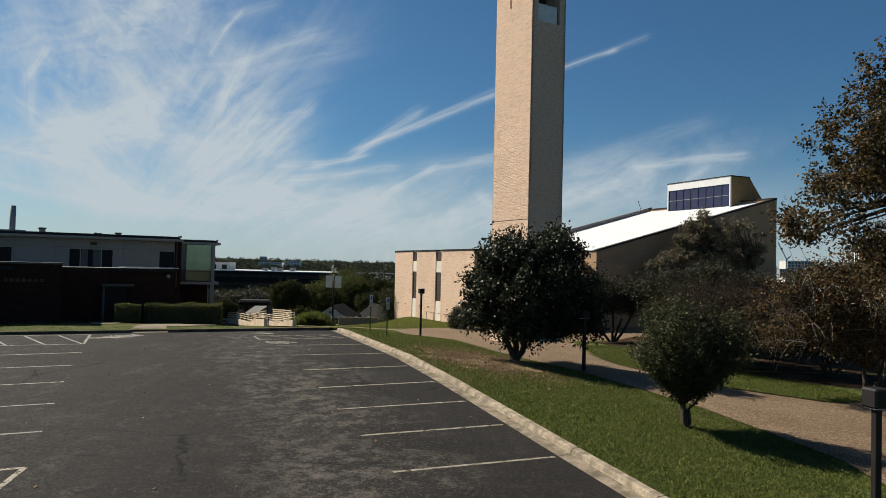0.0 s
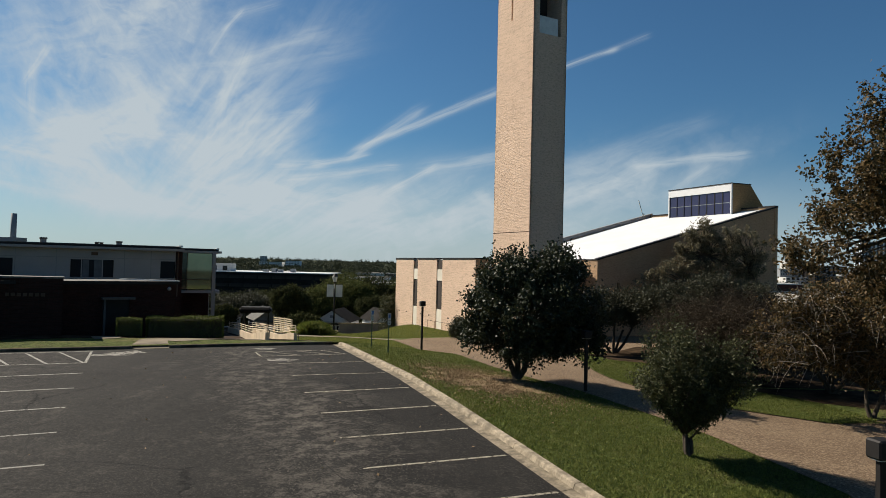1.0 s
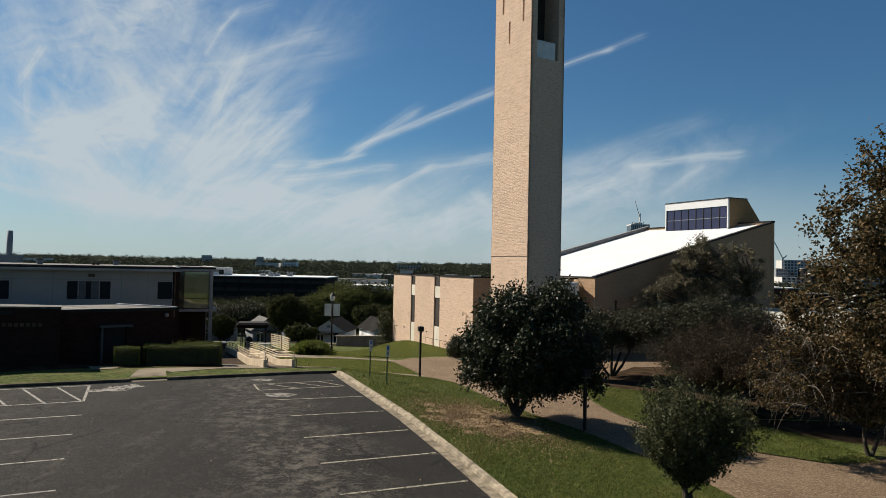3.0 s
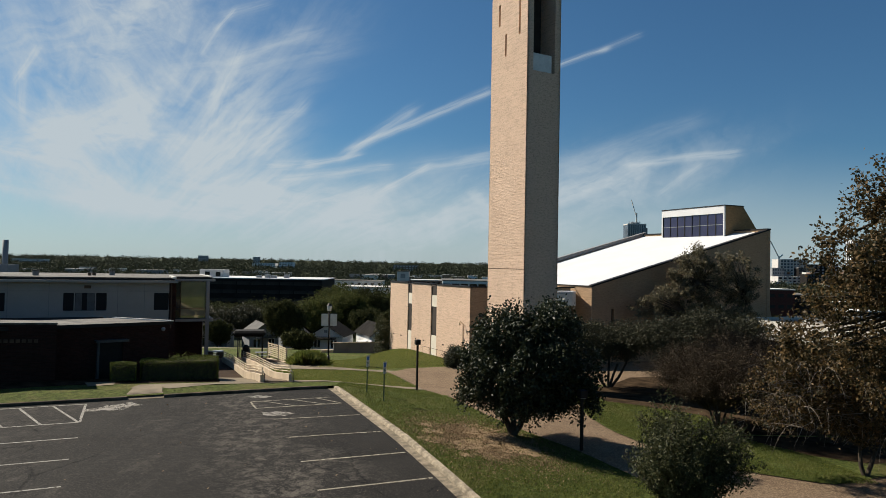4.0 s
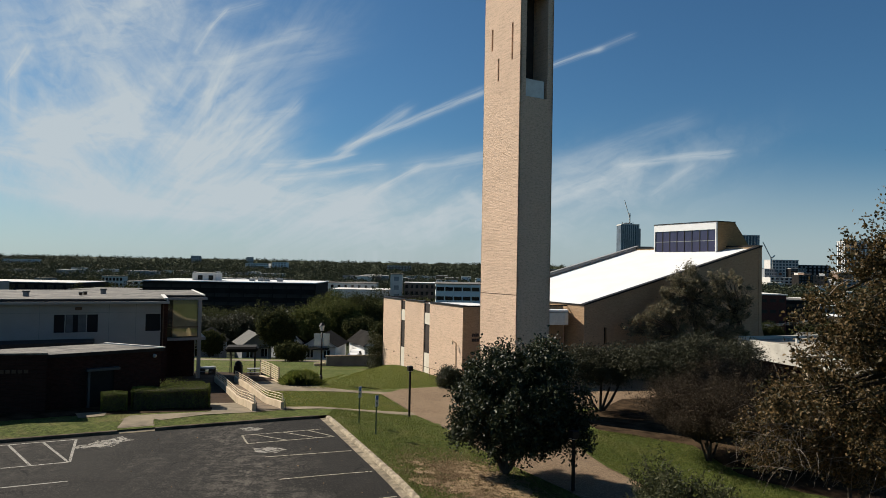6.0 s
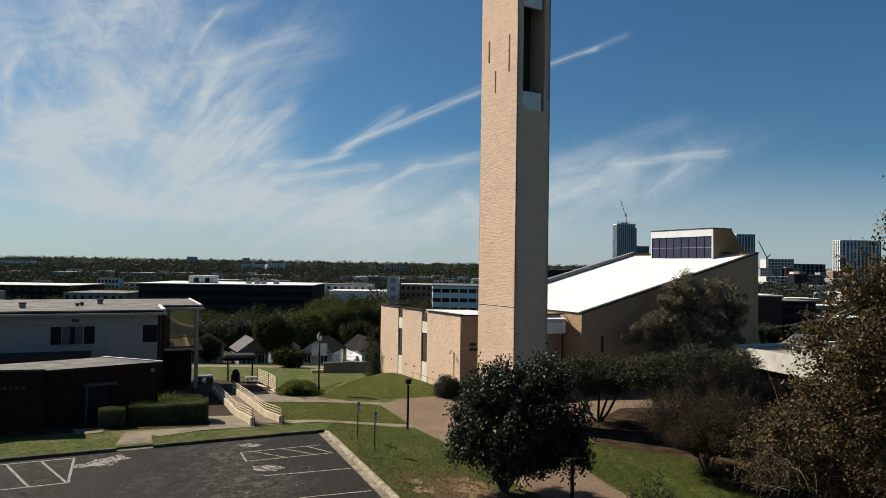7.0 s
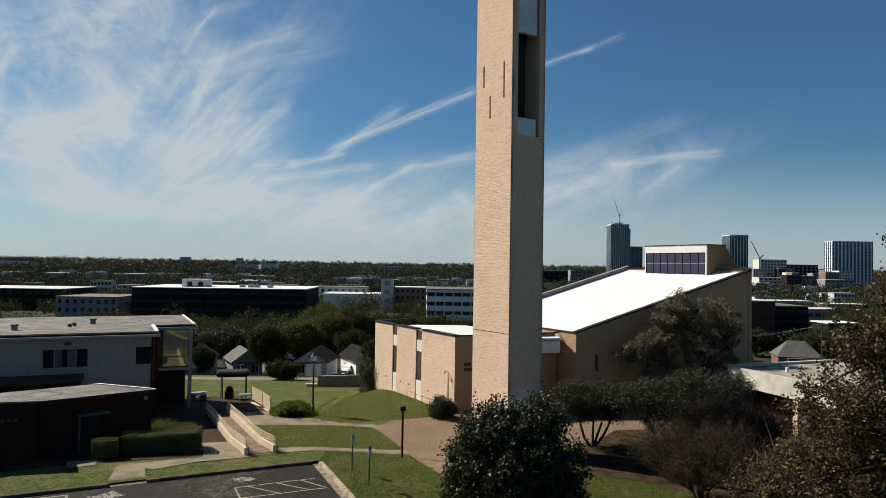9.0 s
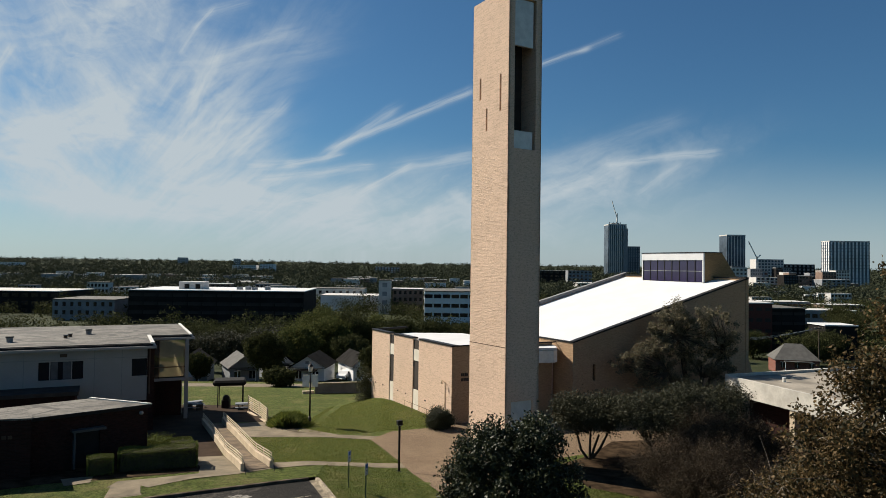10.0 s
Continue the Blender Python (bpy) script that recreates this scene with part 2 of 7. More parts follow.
def asphalt_material():
    m = bpy.data.materials.new("asphalt")
    m.use_nodes = True
    k = Net(m.node_tree)
    b = k.n["Principled BSDF"]
    vec = k.n.new("ShaderNodeTexCoord").outputs["Object"]
    x, y, _ = k.split(vec)
    big, mid, grit, fine = k.noise(vec, 0.14, 4, 0.6), k.noise(vec, 1.7, 10, 0.8), k.noise(vec, 14.0, 6, 0.78), k.noise(vec, 46.0, 3, 0.7)
    smear = k.noise(k.mapping(vec, (0.9, 0.22, 1), (0, 0, radians(-23))), 1.0, 5, 0.65)
    col = k.mix(k.ramp(big, 0.35, 0.65), (0.0140, 0.0132, 0.0120, 1), (0.0225, 0.0211, 0.0190, 1))
    # the bays lie apart from the lane: scuffed pale heads and squared dark seal
    side = k.math("SUBTRACT", k.math("ADD", x, k.math("MULTIPLY", y, 0.405)), 9.9)
    other = k.math("SUBTRACT", k.math("ADD", x, k.math("MULTIPLY", y, 0.405)), -4.5)
    heads = k.math("MULTIPLY", k.ramp(side, -9.0, -5.4), k.ramp(side, -1.4, -3.6))
    scuffed = k.math("MAXIMUM", heads, k.math("MULTIPLY", k.ramp(other, 3.5, -1.5), 0.22))
    worn = k.math("MULTIPLY", k.ramp(mid, 0.46, 0.60), k.math("ADD", k.math("MULTIPLY", scuffed, 0.7), k.math("MULTIPLY", k.ramp(smear, 0.46, 0.66), 0.32)))
    col = k.mix(worn, col, (0.105, 0.093, 0.078, 1))
    cells = k.n.new("ShaderNodeTexVoronoi")
    cells.distance = "CHEBYCHEV"
    k.put(cells.inputs["Vector"], k.mapping(vec, (0.34, 0.62, 1), (0, 0, radians(20))))
    cells.inputs["Scale"].default_value = 1.0
    cells.inputs["Randomness"].default_value = 0.8
    col = k.mix(k.math("MULTIPLY", k.ramp(side, -5.2, -3.4), 0.35), col, (0.0105, 0.0098, 0.009, 1))
    pick = k.split(cells.outputs["Color"])[0]
    ragged = k.math("ADD", pick, k.math("MULTIPLY", k.math("SUBTRACT", mid, 0.5), 0.5))
    seal = k.math("MULTIPLY", k.ramp(ragged, 0.56, 0.66), k.math("ADD", k.math("MULTIPLY", k.ramp(side, -5.4, -3.2), 0.95), 0.12))
    col = k.mix(seal, col, (0.013, 0.0122, 0.0112, 1))
    col = k.mix(k.math("MULTIPLY", k.ramp(grit, 0.53, 0.64), k.math("ADD", k.math("MULTIPLY", scuffed, 0.4), 0.35)), col, (0.105, 0.092, 0.076, 1))
    col = k.mix(k.math("MULTIPLY", k.ramp(grit, 0.49, 0.4), 0.65), col, (0.011, 0.0105, 0.010, 1))
    col = k.mix(k.math("MULTIPLY", k.ramp(fine, 0.57, 0.68), 0.5), col, (0.12, 0.105, 0.088, 1))
    warp = k.n.new("ShaderNodeVectorMath")
    warp.operation = "ADD"
    k.l.new(vec, warp.inputs[0])
    k.l.new(k.join(k.math("MULTIPLY", mid, 1.6), k.math("MULTIPLY", big, 2.5), 0.0), warp.inputs[1])
    crack = k.voronoi(warp.outputs[0], 0.13, "DISTANCE_TO_EDGE")
    line = k.math("MULTIPLY", k.ramp(crack, 0.004, 0.001), k.ramp(k.noise(vec, 0.4, 3), 0.42, 0.6))
    col = k.mix(k.math("MULTIPLY", line, 0.85), col, (0.010, 0.010, 0.010, 1))
    k.l.new(col, b.inputs["Base Color"])
    b.inputs["Roughness"].default_value = 0.92
    b.inputs["Specular IOR Level"].default_value = 0.1
    bp = k.n.new("ShaderNodeBump")
    bp.inputs["Strength"].default_value, bp.inputs["Distance"].default_value = 0.7, 0.014
    k.l.new(k.math("SUBTRACT", grit, line), bp.inputs["Height"])
    k.l.new(bp.outputs[0], b.inputs["Normal"])
    return m


def worn_paint(name, colour, keep, scale):
    """Thin paint or scrape that has flaked away in places down to what lies under it."""
    m = material(name, colour, 0.85, 0.3, 5.0, 30.0, 0.2)
    k = Net(m.node_tree)
    vec = k.n.new("ShaderNodeTexCoord").outputs["Object"]
    fac = k.ramp(k.noise(vec, scale, 8, 0.75), keep, keep + 0.1)
    mx = k.n.new("ShaderNodeMixShader")
    k.put(mx.inputs[0], fac)
    k.l.new(k.n["Principled BSDF"].outputs[0], mx.inputs[1])
    k.l.new(k.n.new("ShaderNodeBsdfTransparent").outputs[0], mx.inputs[2])
    k.l.new(mx.outputs[0], k.n["Material Output"].inputs[0])
    return m


def patched_roof():
    """Grey felt with patches, seams and ponding stains."""
    m = bpy.data.materials.new("grey_felt_roof")
    m.use_nodes = True
    k = Net(m.node_tree)
    b = k.n["Principled BSDF"]
    vec = k.n.new("ShaderNodeTexCoord").outputs["Object"]
    big, mid, grit = k.noise(vec, 0.35, 6, 0.7), k.noise(vec, 1.7, 8, 0.75), k.noise(vec, 11.0, 5, 0.7)
    col = k.mix(k.ramp(big, 0.35, 0.65), (0.07, 0.063, 0.053, 1), (0.155, 0.141, 0.12, 1))
    col = k.mix(k.math("MULTIPLY", k.ramp(mid, 0.50, 0.62), 0.8), col, (0.045, 0.041, 0.035, 1))
    col = k.mix(k.math("MULTIPLY", k.ramp(grit, 0.52, 0.68), 0.35), col, (0.25, 0.232, 0.2, 1))
    warp = k.n.new("ShaderNodeVectorMath")
    warp.operation = "ADD"
    k.l.new(vec, warp.inputs[0])
    k.l.new(k.join(k.math("MULTIPLY", mid, 0.8), k.math("MULTIPLY", big, 0.8), 0.0), warp.inputs[1])
    seam = k.voronoi(k.mapping(warp.outputs[0], (0.22, 0.5, 0.1)), 1.0, "DISTANCE_TO_EDGE", 0.7)
    col = k.mix(k.math("MULTIPLY", k.ramp(seam, 0.07, 0.02), 0.9), col, (0.045, 0.042, 0.037, 1))
    k.l.new(col, b.inputs["Base Color"])
    b.inputs["Roughness"].default_value = 0.92
    bp = k.n.new("ShaderNodeBump")
    bp.inputs["Strength"].default_value, bp.inputs["Distance"].default_value = 0.5, 0.02
    k.l.new(mid, bp.inputs["Height"])
    k.l.new(bp.outputs[0], b.inputs["Normal"])
    return m


def grass_material(name, green, straw, amount):
    m = bpy.data.materials.new(name)
    m.use_nodes = True
    k = Net(m.node_tree)
    b = k.n["Principled BSDF"]
    vec = k.n.new("ShaderNodeTexCoord").outputs["Object"]
    patch, tuft, blade = k.noise(vec, 0.33, 6, 0.65), k.noise(vec, 3.4, 8, 0.75), k.noise(vec, 34.0, 4, 0.7)
    clump, bare = k.noise(vec, 8.5, 6, 0.75), k.noise(vec, 1.1, 8, 0.7)
    col = k.mix(k.ramp(tuft, 0.36, 0.62), tuple(c * 0.5 for c in green) + (1,), tuple(c * 1.2 for c in green) + (1,))
    col = k.mix(k.math("MULTIPLY", k.ramp(patch, amount, amount + 0.16), 0.5), col, tuple(straw) + (1,))
    col = k.mix(k.math("MULTIPLY", k.ramp(bare, 0.52, 0.66), 0.55), col, tuple(a * 0.6 + c * 0.6 for a, c in zip(straw, green)) + (1,))
    col = k.mix(k.math("MULTIPLY", k.ramp(clump, 0.5, 0.38), 0.65), col, tuple(c * 0.34 for c in green) + (1,))
    col = k.mix(k.math("MULTIPLY", k.ramp(clump, 0.54, 0.66), 0.5), col, tuple(a * 0.5 + c * 1.0 for a, c in zip(straw, green)) + (1,))
    col = k.mix(k.math("MULTIPLY", k.ramp(blade, 0.5, 0.78), 0.55), col, tuple(c * 0.3 for c in green) + (1,))
    k.l.new(col, b.inputs["Base Color"])
    b.inputs["Roughness"].default_value = 0.95
    b.inputs["Specular IOR Level"].default_value = 0.1
    bp = k.n.new("ShaderNodeBump")
    bp.inputs["Strength"].default_value, bp.inputs["Distance"].default_value = 1.0, 0.06
    k.l.new(k.math("ADD", k.math("ADD", blade, clump), tuft), bp.inputs["Height"])
    k.l.new(bp.outputs[0], b.inputs["Normal"])
    return m


def pebble_material():
    """Exposed pebbles in tan concrete, with joints of wear and damp."""
    m = bpy.data.materials.new("tan_pebble_paving")
    m.use_nodes = True
    k = Net(m.node_tree)
    b = k.n["Principled BSDF"]
    vec = k.n.new("ShaderNodeTexCoord").outputs["Object"]
    big, grain, stone = k.noise(vec, 0.3, 5, 0.6), k.noise(vec, 13.0, 6, 0.75), k.voronoi(vec, 26.0)
    col = k.mix(k.ramp(big, 0.3, 0.7), (0.125, 0.083, 0.050, 1), (0.168, 0.117, 0.072, 1))
    col = k.mix(k.math("MULTIPLY", k.ramp(grain, 0.51, 0.60), 0.75), col, (0.29, 0.215, 0.14, 1))
    rows = k.noise(k.mapping(vec, (0.5, 2.6, 1), (0, 0, radians(-6))), 1.6, 6, 0.7)
    col = k.mix(k.math("MULTIPLY", k.ramp(rows, 0.52, 0.66), 0.45), col, (0.085, 0.055, 0.035, 1))
    col = k.mix(k.math("MULTIPLY", k.ramp(grain, 0.49, 0.41), 0.8), col, (0.070, 0.046, 0.029, 1))
    k.l.new(col, b.inputs["Base Color"])
    b.inputs["Roughness"].default_value = 0.92
    b.inputs["Specular IOR Level"].default_value = 0.2
    bp = k.n.new("ShaderNodeBump")
    bp.inputs["Strength"].default_value, bp.inputs["Distance"].default_value = 0.7, 0.015
    k.l.new(k.math("SUBTRACT", grain, stone), bp.inputs["Height"])
    k.l.new(bp.outputs[0], b.inputs["Normal"])
    return m


def leaf_material(name, colour, other, through=0.35, rough=0.6, spec=0.16):
    """Leaves that differ one from another and let some light through."""
    m = bpy.data.materials.new(name)
    m.use_nodes = True
    k = Net(m.node_tree)
    b = k.n["Principled BSDF"]
    rnd = k.n.new("ShaderNodeNewGeometry").outputs["Random Per Island"]
    col = k.mix(k.ramp(rnd, 0.0, 1.0), tuple(colour) + (1,), tuple(other) + (1,))
    k.l.new(col, b.inputs["Base Color"])
    b.inputs["Roughness"].default_value = rough
    b.inputs["Specular IOR Level"].default_value = spec
    tr = k.n.new("ShaderNodeBsdfTranslucent")
    k.l.new(col, tr.inputs[0])
    mx = k.n.new("ShaderNodeMixShader")
    mx.inputs[0].default_value = through
    k.l.new(b.outputs[0], mx.inputs[1])
    k.l.new(tr.outputs[0], mx.inputs[2])
    k.l.new(mx.outputs[0], k.n["Material Output"].inputs[0])
    return m


def glass_material(name, tint, rough=0.05, spec=0.6):
    m = bpy.data.materials.new(name)
    m.use_nodes = True
    k = Net(m.node_tree)
    b = k.n["Principled BSDF"]
    vec = k.n.new("ShaderNodeTexCoord").outputs["Object"]
    k.l.new(k.mix(k.noise(vec, 0.8, 2), tuple(c * 0.6 for c in tint) + (1,), tuple(c * 1.3 for c in tint) + (1,)), b.inputs["Base Color"])
    b.inputs["Roughness"].default_value = rough
    b.inputs["Specular IOR Level"].default_value = spec
    return m


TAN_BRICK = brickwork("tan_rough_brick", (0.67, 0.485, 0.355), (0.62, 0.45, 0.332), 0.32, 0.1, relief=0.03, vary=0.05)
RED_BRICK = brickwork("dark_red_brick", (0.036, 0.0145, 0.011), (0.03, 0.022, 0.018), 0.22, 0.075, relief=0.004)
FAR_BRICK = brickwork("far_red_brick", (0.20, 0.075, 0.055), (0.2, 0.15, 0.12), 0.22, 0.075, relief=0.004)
ASPHALT = asphalt_material()
LAWN = grass_material("lawn_grass", (0.086, 0.108, 0.024), (0.20, 0.16, 0.07), 0.5)
FIELD = grass_material("far_grass", (0.033, 0.042, 0.017), (0.075, 0.066, 0.04), 0.5)
CONCRETE = material("kerb_concrete", (0.265, 0.218, 0.155), 0.9, 0.45, 3.2, 17.0, 0.9)
WALK = material("walk_concrete", (0.168, 0.136, 0.092), 0.9, 0.3, 0.9, 12.0, 0.4)
AGGREGATE = pebble_material()
PAINT = worn_paint("worn_yellow_paint", (0.255, 0.228, 0.175), 0.52, 7.0)
PAINT_WHITE = worn_paint("worn_white_paint", (0.23, 0.215, 0.19), 0.53, 7.0)
SCRAPE = worn_paint("rubbed_white_scrape", (0.20, 0.185, 0.16), 0.49, 4.5)
# the far kerb's colour is darkened to carry the shade on its face
SHADED_KERB = material("shade_dark_kerb_concrete", (0.10, 0.08, 0.056), 0.93, 0.5, 1.2, 9.0, 0.6, spec=0.05)
GUTTER = material("stained_gutter_concrete", (0.195, 0.16, 0.112), 0.92, 0.5, 2.8, 14.0, 0.6)
RAMP_FLOOR = material("stained_ramp_concrete", (0.135, 0.10, 0.067), 0.92, 0.4, 1.4, 9.0, 0.4)
# brown paving, with the hall's shadow darkened into its colour
SHADED_COURT = material("brown_shaded_court_paving", (0.042, 0.028, 0.019), 0.9, 0.3, 0.8, 9.0, 0.4, spec=0.05)
BED = material("dark_leaf_mulch", (0.045, 0.030, 0.018), 0.95, 0.6, 1.2, 14.0, 0.9, spec=0.03)
CURTAINED = material("curtained_window_glass", (0.075, 0.075, 0.08), 0.35, 0.25, 2.0, 8.0, 0.0, spec=0.4)
SIGN_PAINT = material("white_sign_paint", (0.55, 0.54, 0.52), 0.6, 0.1, 5.0, 30.0, 0.05)
MEMBRANE = material("white_roof_membrane", (0.575, 0.575, 0.57), 0.7, 0.05, 0.4, 6.0, 0.1)
GREY_ROOF = patched_roof()
GREY_SEAM = material("grey_panel_seam", (0.2, 0.2, 0.2), 0.8, 0.2, 2.0, 20.0, 0.0)
WHITE_WALL = material("white_painted_panel", (0.27, 0.257, 0.24), 0.7, 0.06, 0.6, 9.0, 0.15)
CREAM = material("cream_stucco", (0.66, 0.60, 0.50), 0.8, 0.08, 0.8, 10.0, 0.3)
# clerestory brick, darkened in colour to offset light bounced off the white roof
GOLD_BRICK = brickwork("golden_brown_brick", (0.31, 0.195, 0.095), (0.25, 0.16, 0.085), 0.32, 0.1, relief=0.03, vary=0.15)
# darker brick of the sanctuary; its brown also carries the walls' shade
BROWN_SHADE_BRICK = brickwork("brown_shaded_brick", (0.40, 0.27, 0.165), (0.34, 0.232, 0.145), 0.32, 0.1, relief=0.03, vary=0.12)
DARK_METAL = material("dark_bronze_metal", (0.018, 0.016, 0.015), 0.55, 0.2, 2.0, 20.0, 0.1, 0.3)
PALE_METAL = material("pale_painted_metal", (0.62, 0.60, 0.55), 0.5, 0.12, 2.0, 20.0, 0.1, 0.2)
TAN_METAL = material("tan_painted_rail", (0.55, 0.45, 0.31), 0.6, 0.15, 2.0, 20.0, 0.1)
BARK = material("grey_brown_bark", (0.062, 0.048, 0.035), 0.95, 0.4, 4.0, 22.0, 0.9, depth=0.03, stretch=(1, 1, 0.3))
PALE_BARK = material("pale_twig_bark", (0.21, 0.178, 0.145), 0.9, 0.3, 4.0, 22.0, 0.5)
DARK_GLASS = glass_material("dark_window_glass", (0.015, 0.016, 0.02))
HALL_GLASS = glass_material("dusty_dark_glass", (0.010, 0.010, 0.013), 0.3, 0.12)
SOIL = worn_paint("bare_tan_soil", (0.235, 0.162, 0.09), 0.50, 2.6)
PURPLE_GLASS = glass_material("purple_tinted_glass", (0.03, 0.025, 0.06))
# near-black tone; inside the slits and belfry slot it stands in for shade
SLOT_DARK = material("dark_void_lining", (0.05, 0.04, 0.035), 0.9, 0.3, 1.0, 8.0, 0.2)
SHADOW_BROWN = material("brown_metal_panel", (0.085, 0.052, 0.033), 0.7, 0.2, 1.0, 12.0, 0.2)
OAK_LEAF = leaf_material("dark_oak_leaf", (0.022, 0.025, 0.013), (0.062, 0.06, 0.034), 0.15)
LIVE_LEAF = leaf_material("grey_green_oak_leaf", (0.06, 0.054, 0.032), (0.21, 0.18, 0.11), 0.28, 0.6, 0.22)
PEAR_LEAF = leaf_material("glossy_dark_green_leaf", (0.013, 0.019, 0.008), (0.042, 0.048, 0.020), 0.14, 0.52, 0.28)
SHRUB_LEAF = leaf_material("small_olive_leaf", (0.024, 0.031, 0.012), (0.072, 0.072, 0.03), 0.25)
AUTUMN_LEAF = leaf_material("brown_green_autumn_leaf", (0.022, 0.023, 0.009), (0.14, 0.09, 0.038), 0.3, 0.58, 0.18)
TWIG_LEAF = leaf_material("dry_grey_brown_leaf", (0.02, 0.017, 0.011), (0.066, 0.047, 0.03), 0.15, 0.8, 0.1)
HEDGE_LEAF = leaf_material("clipped_hedge_leaf", (0.05, 0.065, 0.012), (0.155, 0.172, 0.034), 0.12, 0.7, 0.12)
FAR_LEAF = leaf_material("hillside_leaf", (0.033, 0.039, 0.024), (0.055, 0.061, 0.037), 0.1, 0.9, 0.05)
WOOD_LEAF = leaf_material("far_tree_leaf", (0.026, 0.031, 0.012), (0.066, 0.068, 0.027), 0.2, 0.9, 0.04)


# ---- mesh helpers ----
def link_mesh(name, bm, mat, parent=None, label="", smooth=False):
    me = bpy.data.meshes.new(name)
    bmesh.ops.recalc_face_normals(bm, faces=bm.faces)
    bm.to_mesh(me)
    bm.free()
    me.materials.append(mat)
    if smooth:
        me.polygons.foreach_set("use_smooth", [True] * len(me.polygons))
    ob = new(name, me)
    if parent is not None:
        ob.parent = parent
    if label:
        tagged(ob, label)
    return ob


def part(name, bm, mat, parent, label="", smooth=False):
    return link_mesh(name, bm, mat, parent, label, smooth)


def structure(name, bm, mat, label, category):
    return tagged(link_mesh(name, bm, mat), label, category, kind="structure")


def thing(name, m, label, category, group=""):
    ob = new(name)
    ob.matrix_basis = m
    return tagged(ob, label, category, group)


def box(x0, x1, y0, y1, z0, z1, bm=None, bevel=0.0):
    bm = bm or bmesh.new()
    vs = bmesh.ops.create_cube(bm, size=1.0)["verts"]
    for v in vs:
        v.co = Vector((x0 + (v.co.x + 0.5) * (x1 - x0), y0 + (v.co.y + 0.5) * (y1 - y0), z0 + (v.co.z + 0.5) * (z1 - z0)))
    if bevel:
        es = list({e for v in vs for e in v.link_edges})
        bmesh.ops.bevel(bm, geom=es, offset=bevel, segments=1, affect="EDGES")
    return bm


def prism(points, z0, z1, bm=None):
    """An upright prism on a plan; z0 and z1 are heights or lists of heights, a corner each."""
    bm = bm or bmesh.new()
    n = len(points)
    lo = z0 if isinstance(z0, (list, tuple)) else [z0] * n
    hi = z1 if isinstance(z1, (list, tuple)) else [z1] * n
    a = [bm.verts.new((p[0], p[1], h)) for p, h in zip(points, lo)]
    b = [bm.verts.new((p[0], p[1], h)) for p, h in zip(points, hi)]
    bm.faces.new(a[::-1])
    bm.faces.new(b)
    for i in range(n):
        j = (i + 1) % n
        bm.faces.new((a[i], a[j], b[j], b[i]))
    return bm


def tube(points, radii, bm=None, sides=8):
    """A tapered round tube along points."""
    bm = bm or bmesh.new()
    rings = []
    for i, p in enumerate(points):
        p = Vector(p)
        d = (Vector(points[min(i + 1, len(points) - 1)]) - Vector(points[max(i - 1, 0)])).normalized()
        a = d.orthogonal().normalized() if abs(d.z) < 0.99 else Vector((1, 0, 0))
        b = d.cross(a)
        r = radii[i] if isinstance(radii, (list, tuple)) else radii
        rings.append([bm.verts.new(p + a * (r * math.cos(2 * math.pi * s / sides)) + b * (r * math.sin(2 * math.pi * s / sides))) for s in range(sides)])
    for r0, r1 in zip(rings, rings[1:]):
        for s in range(sides):
            bm.faces.new((r0[s], r0[(s + 1) % sides], r1[(s + 1) % sides], r1[s]))
    bm.faces.new(rings[0][::-1])
    bm.faces.new(rings[-1])
    return bm


def sheet(name, verts, faces, mat):
    """A mesh object from arrays of corners and four-cornered faces."""
    me = bpy.data.meshes.new(name)
    nf = len(faces)
    me.vertices.add(len(verts))
    me.vertices.foreach_set("co", np.ascontiguousarray(verts, dtype=np.float32).ravel())
    me.loops.add(nf * 4)
    me.loops.foreach_set("vertex_index", np.ascontiguousarray(faces, dtype=np.int32).ravel())
    me.polygons.add(nf)
    me.polygons.foreach_set("loop_start", np.arange(0, nf * 4, 4, dtype=np.int32))
    me.polygons.foreach_set("loop_total", np.full(nf, 4, dtype=np.int32))
    me.update(calc_edges=True)
    me.materials.append(mat)
    return me


# ---- the lie of the land ----
RISE_Y = [-400, 6, 12, 16.8, 24.4, 29, 40, 44, 48, 55, 60, 66, 72, 80, 95, 120, 160, 200, 300, 700, 1600, 2600, 3600, 4600]
RISE_Z = [-0.9, -0.7, -0.45, -0.16, 0.33, 0.55, 0.55, 0.15, -0.4, -0.75, -1.15, -1.6, -2.4, -3.3, -4.3, -7, -11.5, -13.5, -14.5, -17, -20, -15, 4, 28]


def kerb_x(y):
    return 3.1 - 0.405 * (y - 16.8)


def land(x, y):
    """Height of the lot's own surface, carried on over the whole place."""
    z = np.interp(y, RISE_Y, RISE_Z)
    right = np.clip((x - kerb_x(np.minimum(y, 46)) - 1.5) / 6.0, 0, 1) * np.clip((60 - y) / 14, 0, 1)
    z = z - 0.55 * right * np.clip((y - 8) / 10, 0, 1)
    dip = np.clip((x - kerb_x(np.minimum(y, 46)) - 9) / 8, 0, 1) * np.clip((43 - y) / 8, 0, 1) * np.clip((y - 14) / 8, 0, 1)
    z = z - 0.75 * dip
    near = np.clip((x + 9) / 6, 0, 1) * np.clip((y - 52) / 8, 0, 1) * np.clip((86 - y) / 10, 0, 1)
    z = np.where(near > 0, z * (1 - near) + np.maximum(z, -0.95) * near, z)
    return z


